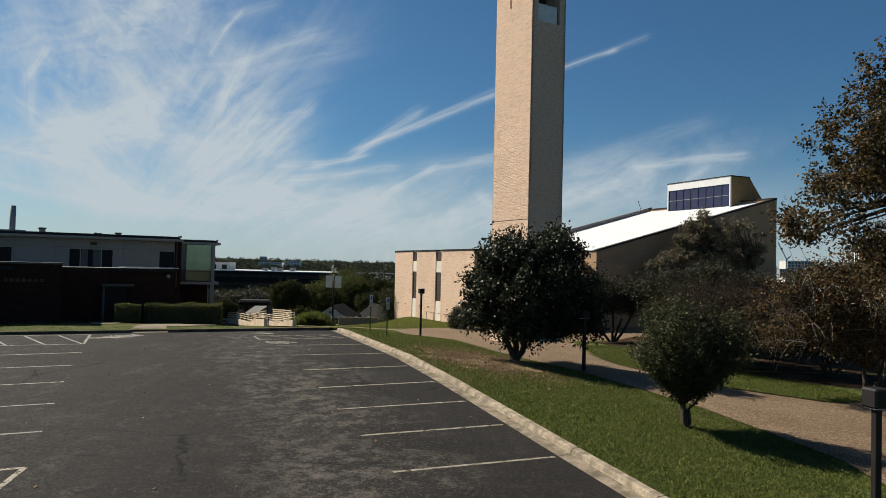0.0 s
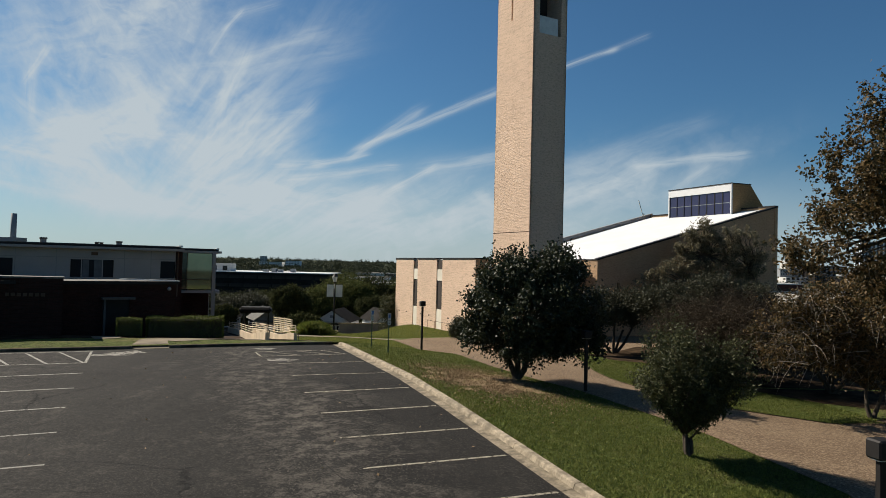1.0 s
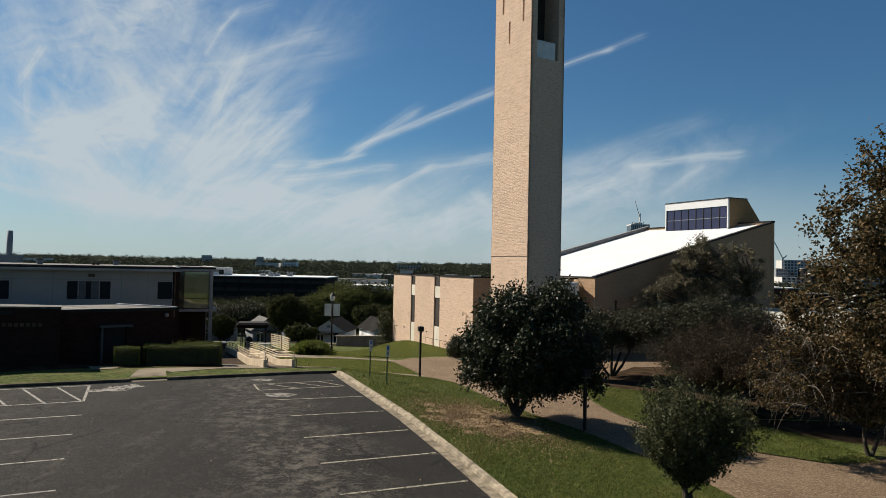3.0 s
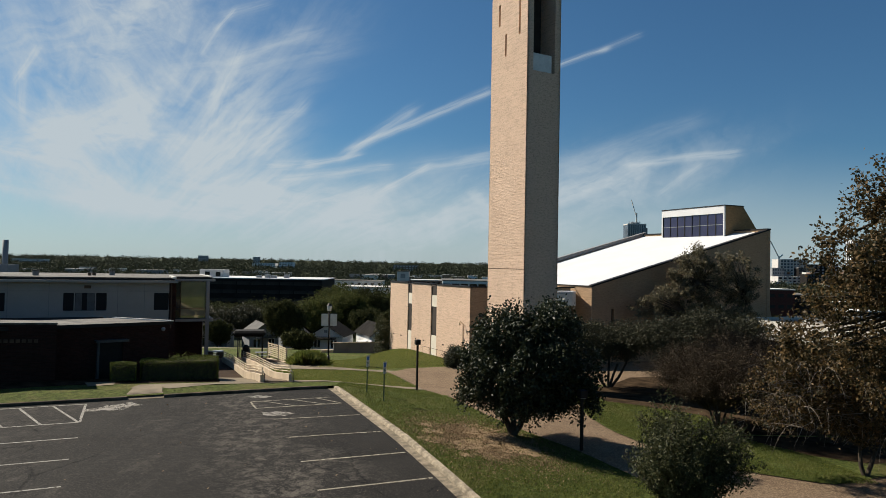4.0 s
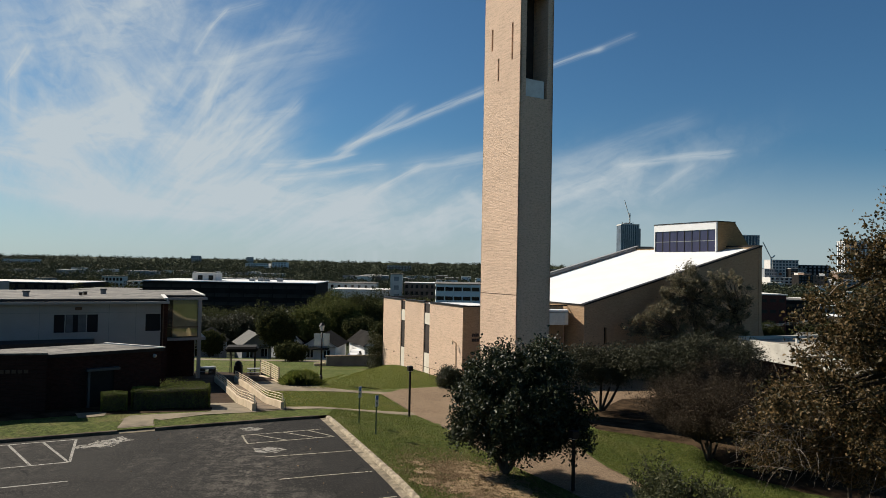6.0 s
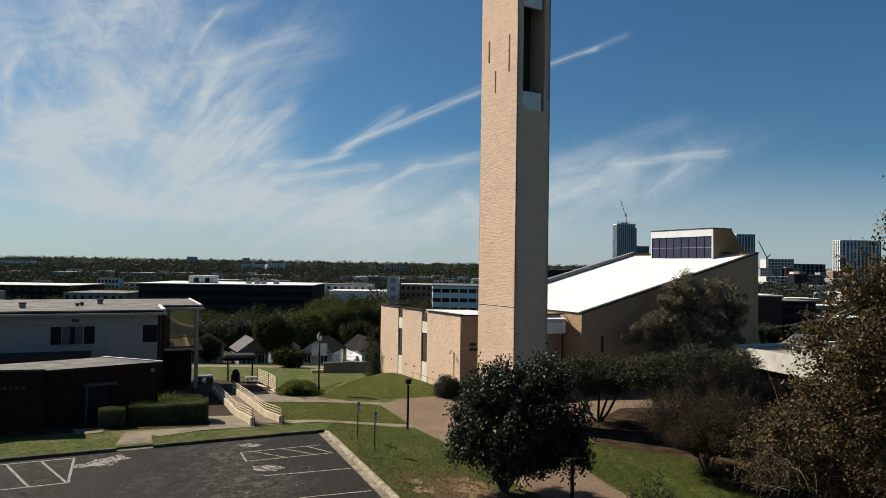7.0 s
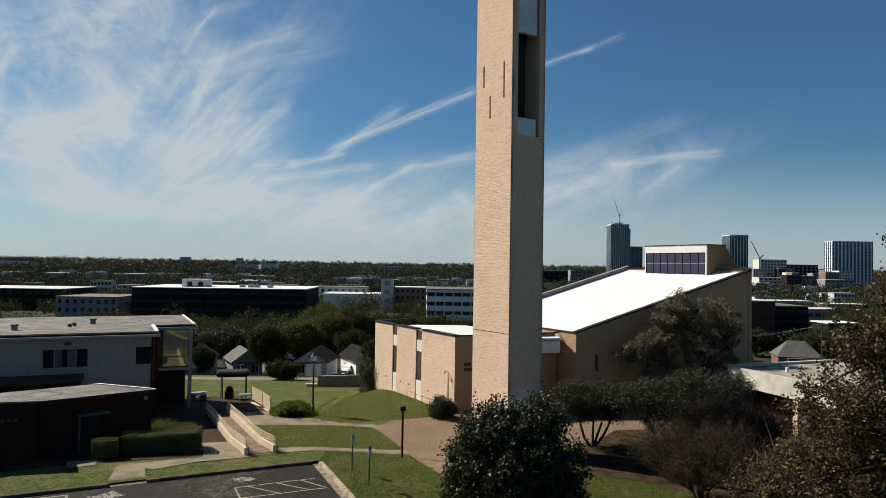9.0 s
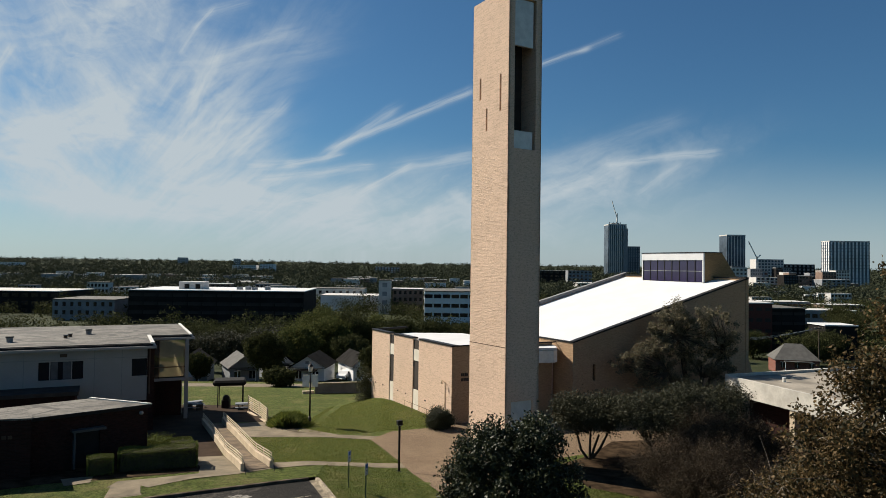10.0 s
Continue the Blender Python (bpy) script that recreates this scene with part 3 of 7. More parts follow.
def drape(name, outline, lift, mat, step=1.0, skirt=0.0):
    """A sheet with that outline that lies on the land, lifted a little."""
    bm = bmesh.new()
    bm.faces.new([bm.verts.new((p[0], p[1], 0)) for p in outline])
    bmesh.ops.triangulate(bm, faces=bm.faces[:])
    xs, ys = [p[0] for p in outline], [p[1] for p in outline]
    for axis, lo, hi in ((0, min(xs), max(xs)), (1, min(ys), max(ys))):
        c = math.ceil(lo / step) * step + 0.0137
        while c < hi:
            no = (1, 0, 0) if axis == 0 else (0, 1, 0)
            co = (c, 0, 0) if axis == 0 else (0, c, 0)
            bmesh.ops.bisect_plane(bm, geom=bm.verts[:] + bm.edges[:] + bm.faces[:], plane_co=co, plane_no=no, dist=1e-5)
            c += step
    for v in bm.verts:
        v.co.z = float(land(v.co.x, v.co.y)) + lift
    for f in bm.faces:
        if f.normal.z < 0:
            f.normal_flip()
    if skirt:
        rim = [e for e in bm.edges if e.is_boundary]
        made = bmesh.ops.extrude_edge_only(bm, edges=rim)["geom"]
        for v in made:
            if isinstance(v, bmesh.types.BMVert):
                v.co.z -= skirt
    me = bpy.data.meshes.new(name)
    bm.to_mesh(me)
    bm.free()
    me.materials.append(mat)
    return new(name, me)


def build_ground():
    ys = np.concatenate([np.linspace(-300, 5, 12), np.arange(6, 110, 1.0), np.geomspace(110, 4700, 90)])
    xs = np.concatenate([-np.geomspace(4600, 62, 60), np.arange(-60, 61, 2.0), np.geomspace(62, 4600, 60)])
    X, Y = np.meshgrid(xs, ys)
    Z = land(X, Y) - 0.12
    far = np.clip((np.hypot(X, Y) - 300) / 1500, 0, 1)
    roll = np.array([[noise.noise((a * 0.0011, b * 0.0011, 3.0)) + 0.5 * noise.noise((a * 0.004, b * 0.004, 7.0)) for a in xs] for b in ys])
    Z = Z + far * roll * 11
    n, m = X.shape
    idx = np.arange(n * m).reshape(n, m)
    f = np.stack([idx[:-1, :-1], idx[:-1, 1:], idx[1:, 1:], idx[1:, :-1]], -1).reshape(-1, 4)
    ob = new("ground", sheet("ground", np.stack([X, Y, Z], -1).reshape(-1, 3), f, FIELD))
    return tagged(ob, "rough grassy ground that falls away to a wooded plain", "ground", kind="structure")


build_ground()


# ---- parking lot, kerbs, lawns and walks ----
FRONT_A, FRONT_B = Vector((-6.3, 40.3)), Vector((-46.0, 22.2))   # foot of the lot's far kerb
FRONT_U = (FRONT_B - FRONT_A).normalized()
FRONT_N = Vector((FRONT_U.y, -FRONT_U.x))                         # away from the lot
SIDE_A, SIDE_B = Vector((kerb_x(-30), -30)), Vector((-6.3, 40.3))
SIDE_U = (SIDE_B - SIDE_A).normalized()
SIDE_N = Vector((SIDE_U.y, -SIDE_U.x))


def strip(name, a, b, n, profile, mat, step=1.2, cuts=None):
    """A long body with one cross-section (across, up) that follows the land from a to b."""
    bm = bmesh.new()
    ln = (b - a).length
    count = max(2, int(ln / step))
    rings = []
    for i in range(count + 1):
        p = a + (b - a) * (i / count)
        ring = []
        for off, up in profile:
            q = p + n * off
            ring.append(bm.verts.new((q.x, q.y, float(land(q.x, q.y)) + up + 0.003 * noise.noise((q.x * 0.9, q.y * 0.9, up * 3)))))
        rings.append(ring)
    m = len(profile)
    for r0, r1 in zip(rings, rings[1:]):
        for s in range(m):
            bm.faces.new((r0[s], r0[(s + 1) % m], r1[(s + 1) % m], r1[s]))
    bm.faces.new(rings[0])
    bm.faces.new(rings[-1])
    return link_mesh(name, bm, mat)


def drape_tagged(name, outline, lift, mat, label, category, step=1.0, skirt=0.0):
    return tagged(drape(name, outline, lift, mat, step, skirt), label, category, kind="structure")


LOT = [(SIDE_A.x, SIDE_A.y), (SIDE_B.x, SIDE_B.y), (FRONT_B.x, FRONT_B.y), (-62, -30)]
drape_tagged("parking_lot", LOT, 0.0, ASPHALT, "worn dark grey asphalt parking lot with pale patches", "parking lot", 1.5)

KERB = [(0.345, -0.2), (0.345, 0.022), (0.38, 0.12), (0.42, 0.15), (0.58, 0.155), (0.60, -0.2)]
PAN = [(0.0, -0.2), (0.0, 0.006), (0.34, 0.02), (0.34, -0.2)]
for i in range(24):
    a = SIDE_A + (SIDE_B - SIDE_A) * (i / 24)
    b = SIDE_A + (SIDE_B - SIDE_A) * ((i + 1) / 24) - SIDE_U * 0.025
    tagged(strip("gutter", a, b, SIDE_N, PAN, GUTTER), "stained concrete gutter pan along the kerb", "gutter", "gutter pans", "structure")
    tagged(strip("kerb_side", a, b, SIDE_N, KERB, CONCRETE), "weathered tan concrete kerb beside the lot", "kerb", "kerb stones", "structure")
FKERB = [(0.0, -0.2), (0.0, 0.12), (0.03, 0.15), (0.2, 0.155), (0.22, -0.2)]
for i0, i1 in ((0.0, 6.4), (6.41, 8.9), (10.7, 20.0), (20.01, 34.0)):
    tagged(strip("kerb_front", FRONT_A + FRONT_U * i0, FRONT_A + FRONT_U * i1, FRONT_N, FKERB, SHADED_KERB),
           "low concrete kerb, darkened in colour for its shaded face", "kerb", "kerb stones", "structure")

K0, K1 = SIDE_A + SIDE_N * 0.61, SIDE_B + SIDE_N * 0.61 + SIDE_U * 0.3
FB = FRONT_B + FRONT_N * 0.22
FA = FRONT_A + FRONT_N * 0.22
drape_tagged("lawn_side", [(K0.x, K0.y), (60, -30), (60, K1.y), (K1.x, K1.y)], 0.14, LAWN, "mown green lawn with dry leaf patches", "lawn", 1.2)
drape_tagged("lawn_front", [(FB.x, FB.y), (FA.x, FA.y), (K1.x, K1.y), (K1.x, 112), (-62, 112), (-62, 16)], 0.14, LAWN, "mown green lawn sloping down past the walks", "lawn", 1.2)
drape_tagged("lawn_chapel", [(K1.x, K1.y), (60, K1.y), (60, 112), (K1.x, 112)], 0.14, LAWN, "mown lawn round the chapel", "lawn", 1.2)

PLAZA = [(10.2, 10), (10.9, 18.2), (9.2, 22.9), (6.6, 28), (4.4, 32), (2.9, 35), (0.9, 40.4), (-0.3, 44.5), (-1.1, 48.2), (-3.8, 54.8),
         (-2.2, 57.8), (2.2, 59.6), (4, 62), (14.5, 66), (34, 72), (46, 62), (46, 10)]
drape_tagged("plaza", PLAZA, 0.165, AGGREGATE, "tan exposed-pebble paving", "paving", 1.2)
drape_tagged("lawn_island", [(8.3, 41), (8.3, 37), (8.9, 33.6), (10.2, 29.8), (12.2, 28.2), (16.2, 27.5), (19, 28.6), (34, 33.5), (34, 48), (13, 51.0), (9.2, 49)],
             0.20, LAWN, "shaded grass bed under trees", "lawn", 1.2)
drape_tagged("walk_near", [(-17.0, 38.3), (-15.4, 38.75), (-14.8, 38.4), (-13.0, 39.9), (-10.7, 41.3), (-8.8, 43.2), (-4.5, 45.3), (-0.6, 46.8), (-1.1, 48.2), (-9.4, 45.2), (-11.2, 43.0), (-13.2, 41.3), (-15.2, 40.0), (-16.9, 39.4)],
             0.165, WALK, "pale tan concrete footpath", "footpath", 1.0)
drape_tagged("walk_ramp", [(-13.0, 41.4), (-11.0, 42.9), (-13.3, 48.2), (-15.7, 47.4), (-15.2, 46.2), (-13.6, 43.6)], 0.17, WALK, "concrete forecourt beside the ramp", "footpath", 1.0)
# mulch round the hedge; the dark left arm stands in for the wing's shadow
drape_tagged("planting_bed", [(-31, 33.6), (-23.4, 37.4), (-20.6, 38.9), (-17.2, 40.0), (-13.2, 42.0), (-13.5, 43.8), (-15.4, 46.6), (-19, 45.5), (-26, 41.5), (-34, 37.0)], 0.155, BED, "dark mulched bed round the hedge, widened over the wing's shadow", "bed", 1.0)
drape_tagged("door_slab", [(-19.4, 38.5), (-18.3, 39.2), (-18.7, 40.4), (-20.2, 39.7)], 0.172, WALK, "concrete slab before the door", "footpath", 1.0)
drape_tagged("walk_far", [(-13.2, 54.7), (-9, 54.9), (-3.7, 54.6), (-3.0, 55.9), (-6.5, 56.1), (-10.0, 56.8), (-11.4, 58.6), (-13.4, 62.4), (-14.6, 62.5), (-17, 61)], 0.165, WALK, "pale concrete footpath across the lawn", "footpath", 1.0)
drape_tagged("drive_apron", [(-16.36, 36.55), (-14.76, 37.28), (-15.4, 38.9), (-16.85, 38.5)], 0.17, WALK, "concrete slab before the kerb ramp", "footpath", 0.6)


def build_kerb_ramp():
    bm = bmesh.new()
    rows = []
    for off, up in ((-0.05, -0.1), (-0.05, 0.012), (0.82, 0.172), (0.82, -0.1)):
        rows.append([])
        for u in (8.9, 9.5, 10.1, 10.7):
            p = FRONT_A + FRONT_U * u + FRONT_N * off
            rows[-1].append(bm.verts.new((p.x, p.y, float(land(p.x, p.y)) + up)))
    for r0, r1 in zip(rows, rows[1:]):
        for i in range(3):
            bm.faces.new((r0[i], r0[i + 1], r1[i + 1], r1[i]))
    structure("kerb_ramp", bm, WALK, "short concrete ramp from the lot to the walk", "ramp")


build_kerb_ramp()
# the court's outline also covers ground that only lies in the hall's shadow
drape_tagged("lower_court", [(-13.7, 62.8), (-17.4, 62.2), (-18.8, 61.6), (-14.8, 51.3), (-13.2, 47.6), (-15.6, 46.4), (-20, 47.5), (-27.5, 60), (-28, 79), (-19, 78.6), (-16.8, 71)], 0.162, SHADED_COURT, "brown paved court, darkened in colour for the hall's shadow", "paving", 1.0)
# leaf bed under the trees; its far part is dark in place of their shade
drape_tagged("tree_shade_bed", [(9.6, 47.5), (9.9, 43.5), (10.3, 41.0), (12.5, 39.5), (15.0, 38.3), (15.7, 34.0), (17.4, 31.4), (19.4, 30.2), (33.8, 35.0), (34.5, 58), (15.5, 54.5), (13, 50.6)], 0.212, BED, "dark leaf-strewn bed that also stands in for tree shade", "bed", 1.0)


def painted(name, a, b, w, mat, label, group="parking lines"):
    """A painted line on the lot from a to b."""
    a, b = Vector(a), Vector(b)
    n = Vector((-(b - a).y, (b - a).x)).normalized() * (w / 2)
    ob = drape(name, [tuple(a + n), tuple(a - n), tuple(b - n), tuple(b + n)], 0.006, mat, 1.5)
    return tagged(ob, label, "road marking", group, "structure")


def build_lines():
    for y in (9.2, 11.8, 14.3, 16.8, 19.36, 21.8, 24.35, 27.1, 30.05, 33.3):
        end = Vector((kerb_x(y) - 0.03, y))
        painted("bay_line", end, end + Vector((-3.84, -1.3 if y > 15 else -1.5)), 0.1, PAINT, "faded cream bay line on asphalt")
    for i, x in enumerate((-9.95, -11.15, -12.35, -13.5, -14.55)):
        s = Vector((x, 17.75 + 2.62 * i))
        painted("bay_line", s, s + Vector((-13.0, -4.9)), 0.1, PAINT_WHITE, "faded white bay line on asphalt")
    painted("bay_line", (-8.84, 15.2), (-8.2, 11.2), 0.14, PAINT, "faded yellow bay corner line")
    painted("bay_line", (-8.84, 15.2), (-22, 10.2), 0.12, PAINT, "faded yellow bay corner line")
    # hatched bay by the far kerb, and its edge
    c0, c1 = Vector((-15.8, 30.75)), Vector((-17.5, 34.6))
    painted("hatch_line", c0, c1, 0.12, PAINT_WHITE, "white hatched bay line")
    painted("hatch_line", c0, c0 + FRONT_U * 16, 0.12, PAINT_WHITE, "white hatched bay line")
    painted("hatch_line", c1, c1 + FRONT_U * 14, 0.12, PAINT_WHITE, "white hatched bay line")
    for i in range(9):
        p = c0 + FRONT_U * (0.05 + 1.45 * i)
        painted("hatch_line", p, p + Vector((-2.9, 3.2)), 0.12, PAINT_WHITE, "white hatched bay line")
    # hatched aisle beside the corner bay
    d0, d1 = Vector((-8.9, 34.3)), Vector((-4.85, 36.0))
    e0, e1 = Vector((-9.6, 35.9)), Vector((-5.75, 37.55))
    for p, q in ((d0, d1), (e0, e1), (d0, e0)):
        painted("hatch_line", p, q, 0.1, PAINT, "cream hatched aisle line")
    for f in (0.15, 0.5, 0.82):
        painted("hatch_line", e0 + (e1 - e0) * f, d0 + (d1 - d0) * min(f + 0.3, 1.0), 0.1, PAINT, "cream hatched aisle line")
    for c, col, r in (((-7.6, 33.2), SCRAPE, 0.5), ((-9.5, 37.3), SCRAPE, 0.38)):
        pts = [(c[0] + r * 1.5 * math.cos(a) * (1 + 0.2 * math.sin(5 * a)), c[1] + r * math.sin(a) * (1 + 0.2 * math.cos(7 * a))) for a in np.linspace(0, 2 * math.pi, 20)[:-1]]
        tagged(drape("bay_marking", pts, 0.009, col, 1.0), "rubbed-out painted bay marking", "road marking", "", "structure")
    pts = [(-15.75 + 0.95 * math.cos(a) * (1 + 0.3 * math.sin(4 * a)), 34.05 + 0.9 * math.sin(a) * (1 + 0.35 * math.cos(5 * a)) + 0.5 * math.cos(a)) for a in np.linspace(0, 2 * math.pi, 26)[:-1]]
    tagged(drape("asphalt_patch", pts, 0.007, SCRAPE, 1.0), "pale scraped patch in the asphalt", "road patch", "", "structure")


def build_soil():
    """Worn bare ground round the lawn tree, in many ragged patches."""
    rnd = random.Random(27)
    bm = bmesh.new()
    for i in range(70):
        cy = 29.3 + rnd.gauss(0, 1.25)
        cx = max(2.3 - 0.25 * (cy - 29.3) + rnd.gauss(0, 0.9), kerb_x(cy) + 1.6)
        r = rnd.uniform(0.15, 0.6)
        ph = rnd.uniform(0, 6.28)
        ring = []
        for a in np.linspace(0, 2 * math.pi, 15)[:-1]:
            q = r * (1 + 0.3 * math.sin(3 * a + ph) + 0.2 * math.sin(5 * a - ph))
            x, y = cx + q * 1.2 * math.cos(a), cy + q * math.sin(a)
            ring.append(bm.verts.new((x, y, float(land(x, y)) + 0.146 + 0.0004 * i)))
        mid = bm.verts.new((cx, cy, float(land(cx, cy)) + 0.146 + 0.0004 * i))
        for p, q in zip(ring, ring[1:] + ring[:1]):
            bm.faces.new((mid, p, q))
    structure("bare_soil", bm, SOIL, "worn patches of bare tan soil in the lawn", "soil")


build_soil()


def build_cracks():
    rnd = random.Random(14)
    for a, b in (((-9.9, 16.2), (-1.3, 15.9)), ((-12.8, 22.4), (-10.4, 17.0)), ((-7.4, 27.2), (-4.7, 22.0)), ((-4.7, 22.0), (-1.7, 16.2)), ((-14.0, 29.0), (-9.0, 27.0)), ((-3.2, 12.5), (1.6, 13.4))):
        a, b = Vector(a), Vector(b)
        n = Vector((-(b - a).y, (b - a).x)).normalized()
        count = int((b - a).length / 0.22)
        drift, rows = 0.0, []
        bm = bmesh.new()
        for i in range(count + 1):
            drift = drift * 0.9 + rnd.uniform(-0.07, 0.07)
            p = a + (b - a) * (i / count) + n * drift
            w = rnd.uniform(0.006, 0.02)
            rows.append([bm.verts.new((q.x, q.y, float(land(q.x, q.y)) + 0.005)) for q in (p - n * w, p + n * w)])
        for r0, r1 in zip(rows, rows[1:]):
            bm.faces.new((r0[0], r0[1], r1[1], r1[0]))
        structure("asphalt_crack", bm, TAR, "long dark crack in the asphalt", "crack")


TAR = material("black_crack_tar", (0.010, 0.009, 0.008), 0.9, 0.3, 3.0, 20.0, 0.0)
build_lines()
build_cracks()


# ---- bell tower ----
def on_land(x, y, up=0.0):
    return float(land(x, y)) + up


def wall_slab(name, a, b, t, z0, z1, mat, parent, holes=(), label=""):
    """An upright wall from a to b (plan), t thick to its left, with oblong holes (along0, along1, z0, z1); z1 may be two heights."""
    a, b = Vector(a), Vector(b)
    d = (b - a).normalized()
    n = Vector((-d.y, d.x)) * t
    ln = (b - a).length
    h0, h1 = z1 if isinstance(z1, tuple) else (z1, z1)
    us = sorted({0.0, ln, *[h[0] for h in holes], *[h[1] for h in holes]})
    bm = bmesh.new()
    for u0, u1 in zip(us, us[1:]):
        mid = (u0 + u1) / 2
        cut = sorted((h[2], h[3]) for h in holes if h[0] < mid < h[1])
        zs, lo = [], z0
        for c0, c1 in cut:
            zs.append((lo, c0))
            lo = c1
        zs.append((lo, None))
        for lo, hi in zs:
            p, q = a + d * u0, a + d * u1
            ha, hb = (h0 + (h1 - h0) * u0 / ln, h0 + (h1 - h0) * u1 / ln) if hi is None else (hi, hi)
            prism([p, q, q + n, p + n], lo, [ha, hb, hb, ha], bm)
    bmesh.ops.remove_doubles(bm, verts=bm.verts, dist=1e-4)
    return part(name, bm, mat, parent, label)


def along(a, b, f, off=0.0):
    a, b = Vector(a), Vector(b)
    d = (b - a).normalized()
    return a + (b - a) * f + Vector((-d.y, d.x)) * off


def build_tower():
    base = Vector((5.75, 45.3, on_land(5.75, 45.3, 0.1)))
    tw = thing("bell_tower", pose(*base), "tall tan rough-brick bell tower with a slotted belfry", "tower")
    c, l, r = Vector((0, 0)), Vector((-2.12, 3.74)), Vector((2.47, 1.40))
    b = l + r
    g = base.z
    top = 32.0

    def z(h):
        return h - g
    t = 0.5
    # lit face with three slits, from the far corner to the near one
    ll = (c - l).length
    slits = [(ll * 0.20, ll * 0.25, z(24.96), z(26.5)), (ll * 0.765, ll * 0.81, z(23.77), z(26.3)), (ll * 0.39, ll * 0.435, z(22.63), z(24.2))]
    wall_slab("brick_face", l, c, t, -0.6, z(top), TAN_BRICK, tw, slits, "tan rough brick face with three slits")
    for s in slits:
        p, q = along(l, c, s[0] / ll, 0.25), along(l, c, s[1] / ll, 0.25)
        # a dark sheet in each slit takes the place of its inner shade
        part("slit_shade_sheet", prism([p, q, q + Vector((0.1, 0.1)), p + Vector((0.1, 0.1))], s[2], s[3]), SLOT_DARK, tw)
    lr = r.length
    s0, s1 = 0.17, 0.83
    hole = [(lr * s0, lr * s1, z(21.15), z(31.5)), (lr * 0.17, lr * 0.82, 0.0, z(4.1))]
    wall_slab("brick_face", c, r, t, -0.6, z(top), TAN_BRICK, tw, hole, "shaded brick face with the belfry slot")
    wall_slab("brick_face", r, b, t, -0.6, z(top), TAN_BRICK, tw)
    wall_slab("brick_face", b, l, t, -0.6, z(top), TAN_BRICK, tw)
    n = Vector((-r.y, r.x)).normalized()
    part("roof_slab", prism([c + n * 0.4 + r * 0.15, r * 0.85 + n * 0.4, b - n * 0.4 - r * 0.15, l - n * 0.4 + r * 0.15], z(top) - 0.5, z(top) - 0.3), GREY_ROOF, tw)
    # dark sheet for the slot's inner shade, and pale panels, each with a sloping lower end
    p, q = along(c, r, s0, 0.12), along(c, r, s1 - 0.07, 0.12)
    part("spandrel", prism([p, q, q + n * 0.2, p + n * 0.2], z(21.15), z(22.38)), PALE_METAL, tw, "pale grey louvre panel")
    part("spandrel", prism([p, q, q + n * 0.2, p + n * 0.2], z(28.2), z(31.4)), PALE_METAL, tw, "pale grey louvre panel")
    p, q = along(c, r, 0.1, 1.6), along(c, r, 0.95, 1.6)
    part("slot_shade_sheet", prism([p, q, q + n * 0.1, p + n * 0.1], z(20.8), z(31.6)), SLOT_DARK, tw, "dark sheet standing in for the belfry's inner shade")
    p, q = along(c, r, 0.17, 0.12), along(c, r, 0.82, 0.12)
    part("door", prism([p, q, q + n * 0.1, p + n * 0.1], 0.0, z(4.1)), PALE_METAL, tw, "pale metal service door")
    # the building joint round the shaft
    bm = bmesh.new()
    for i in range(12):
        pa, pb = along(l, c, i / 12, -0.012), along(l, c, (i + 1) / 12, -0.012)
        prism([pa, pb, along(l, c, (i + 1) / 12, 0.02), along(l, c, i / 12, 0.02)], z(7.72), z(7.76), bm)
    part("joint", bm, SHADOW_BROWN, tw)


build_tower()


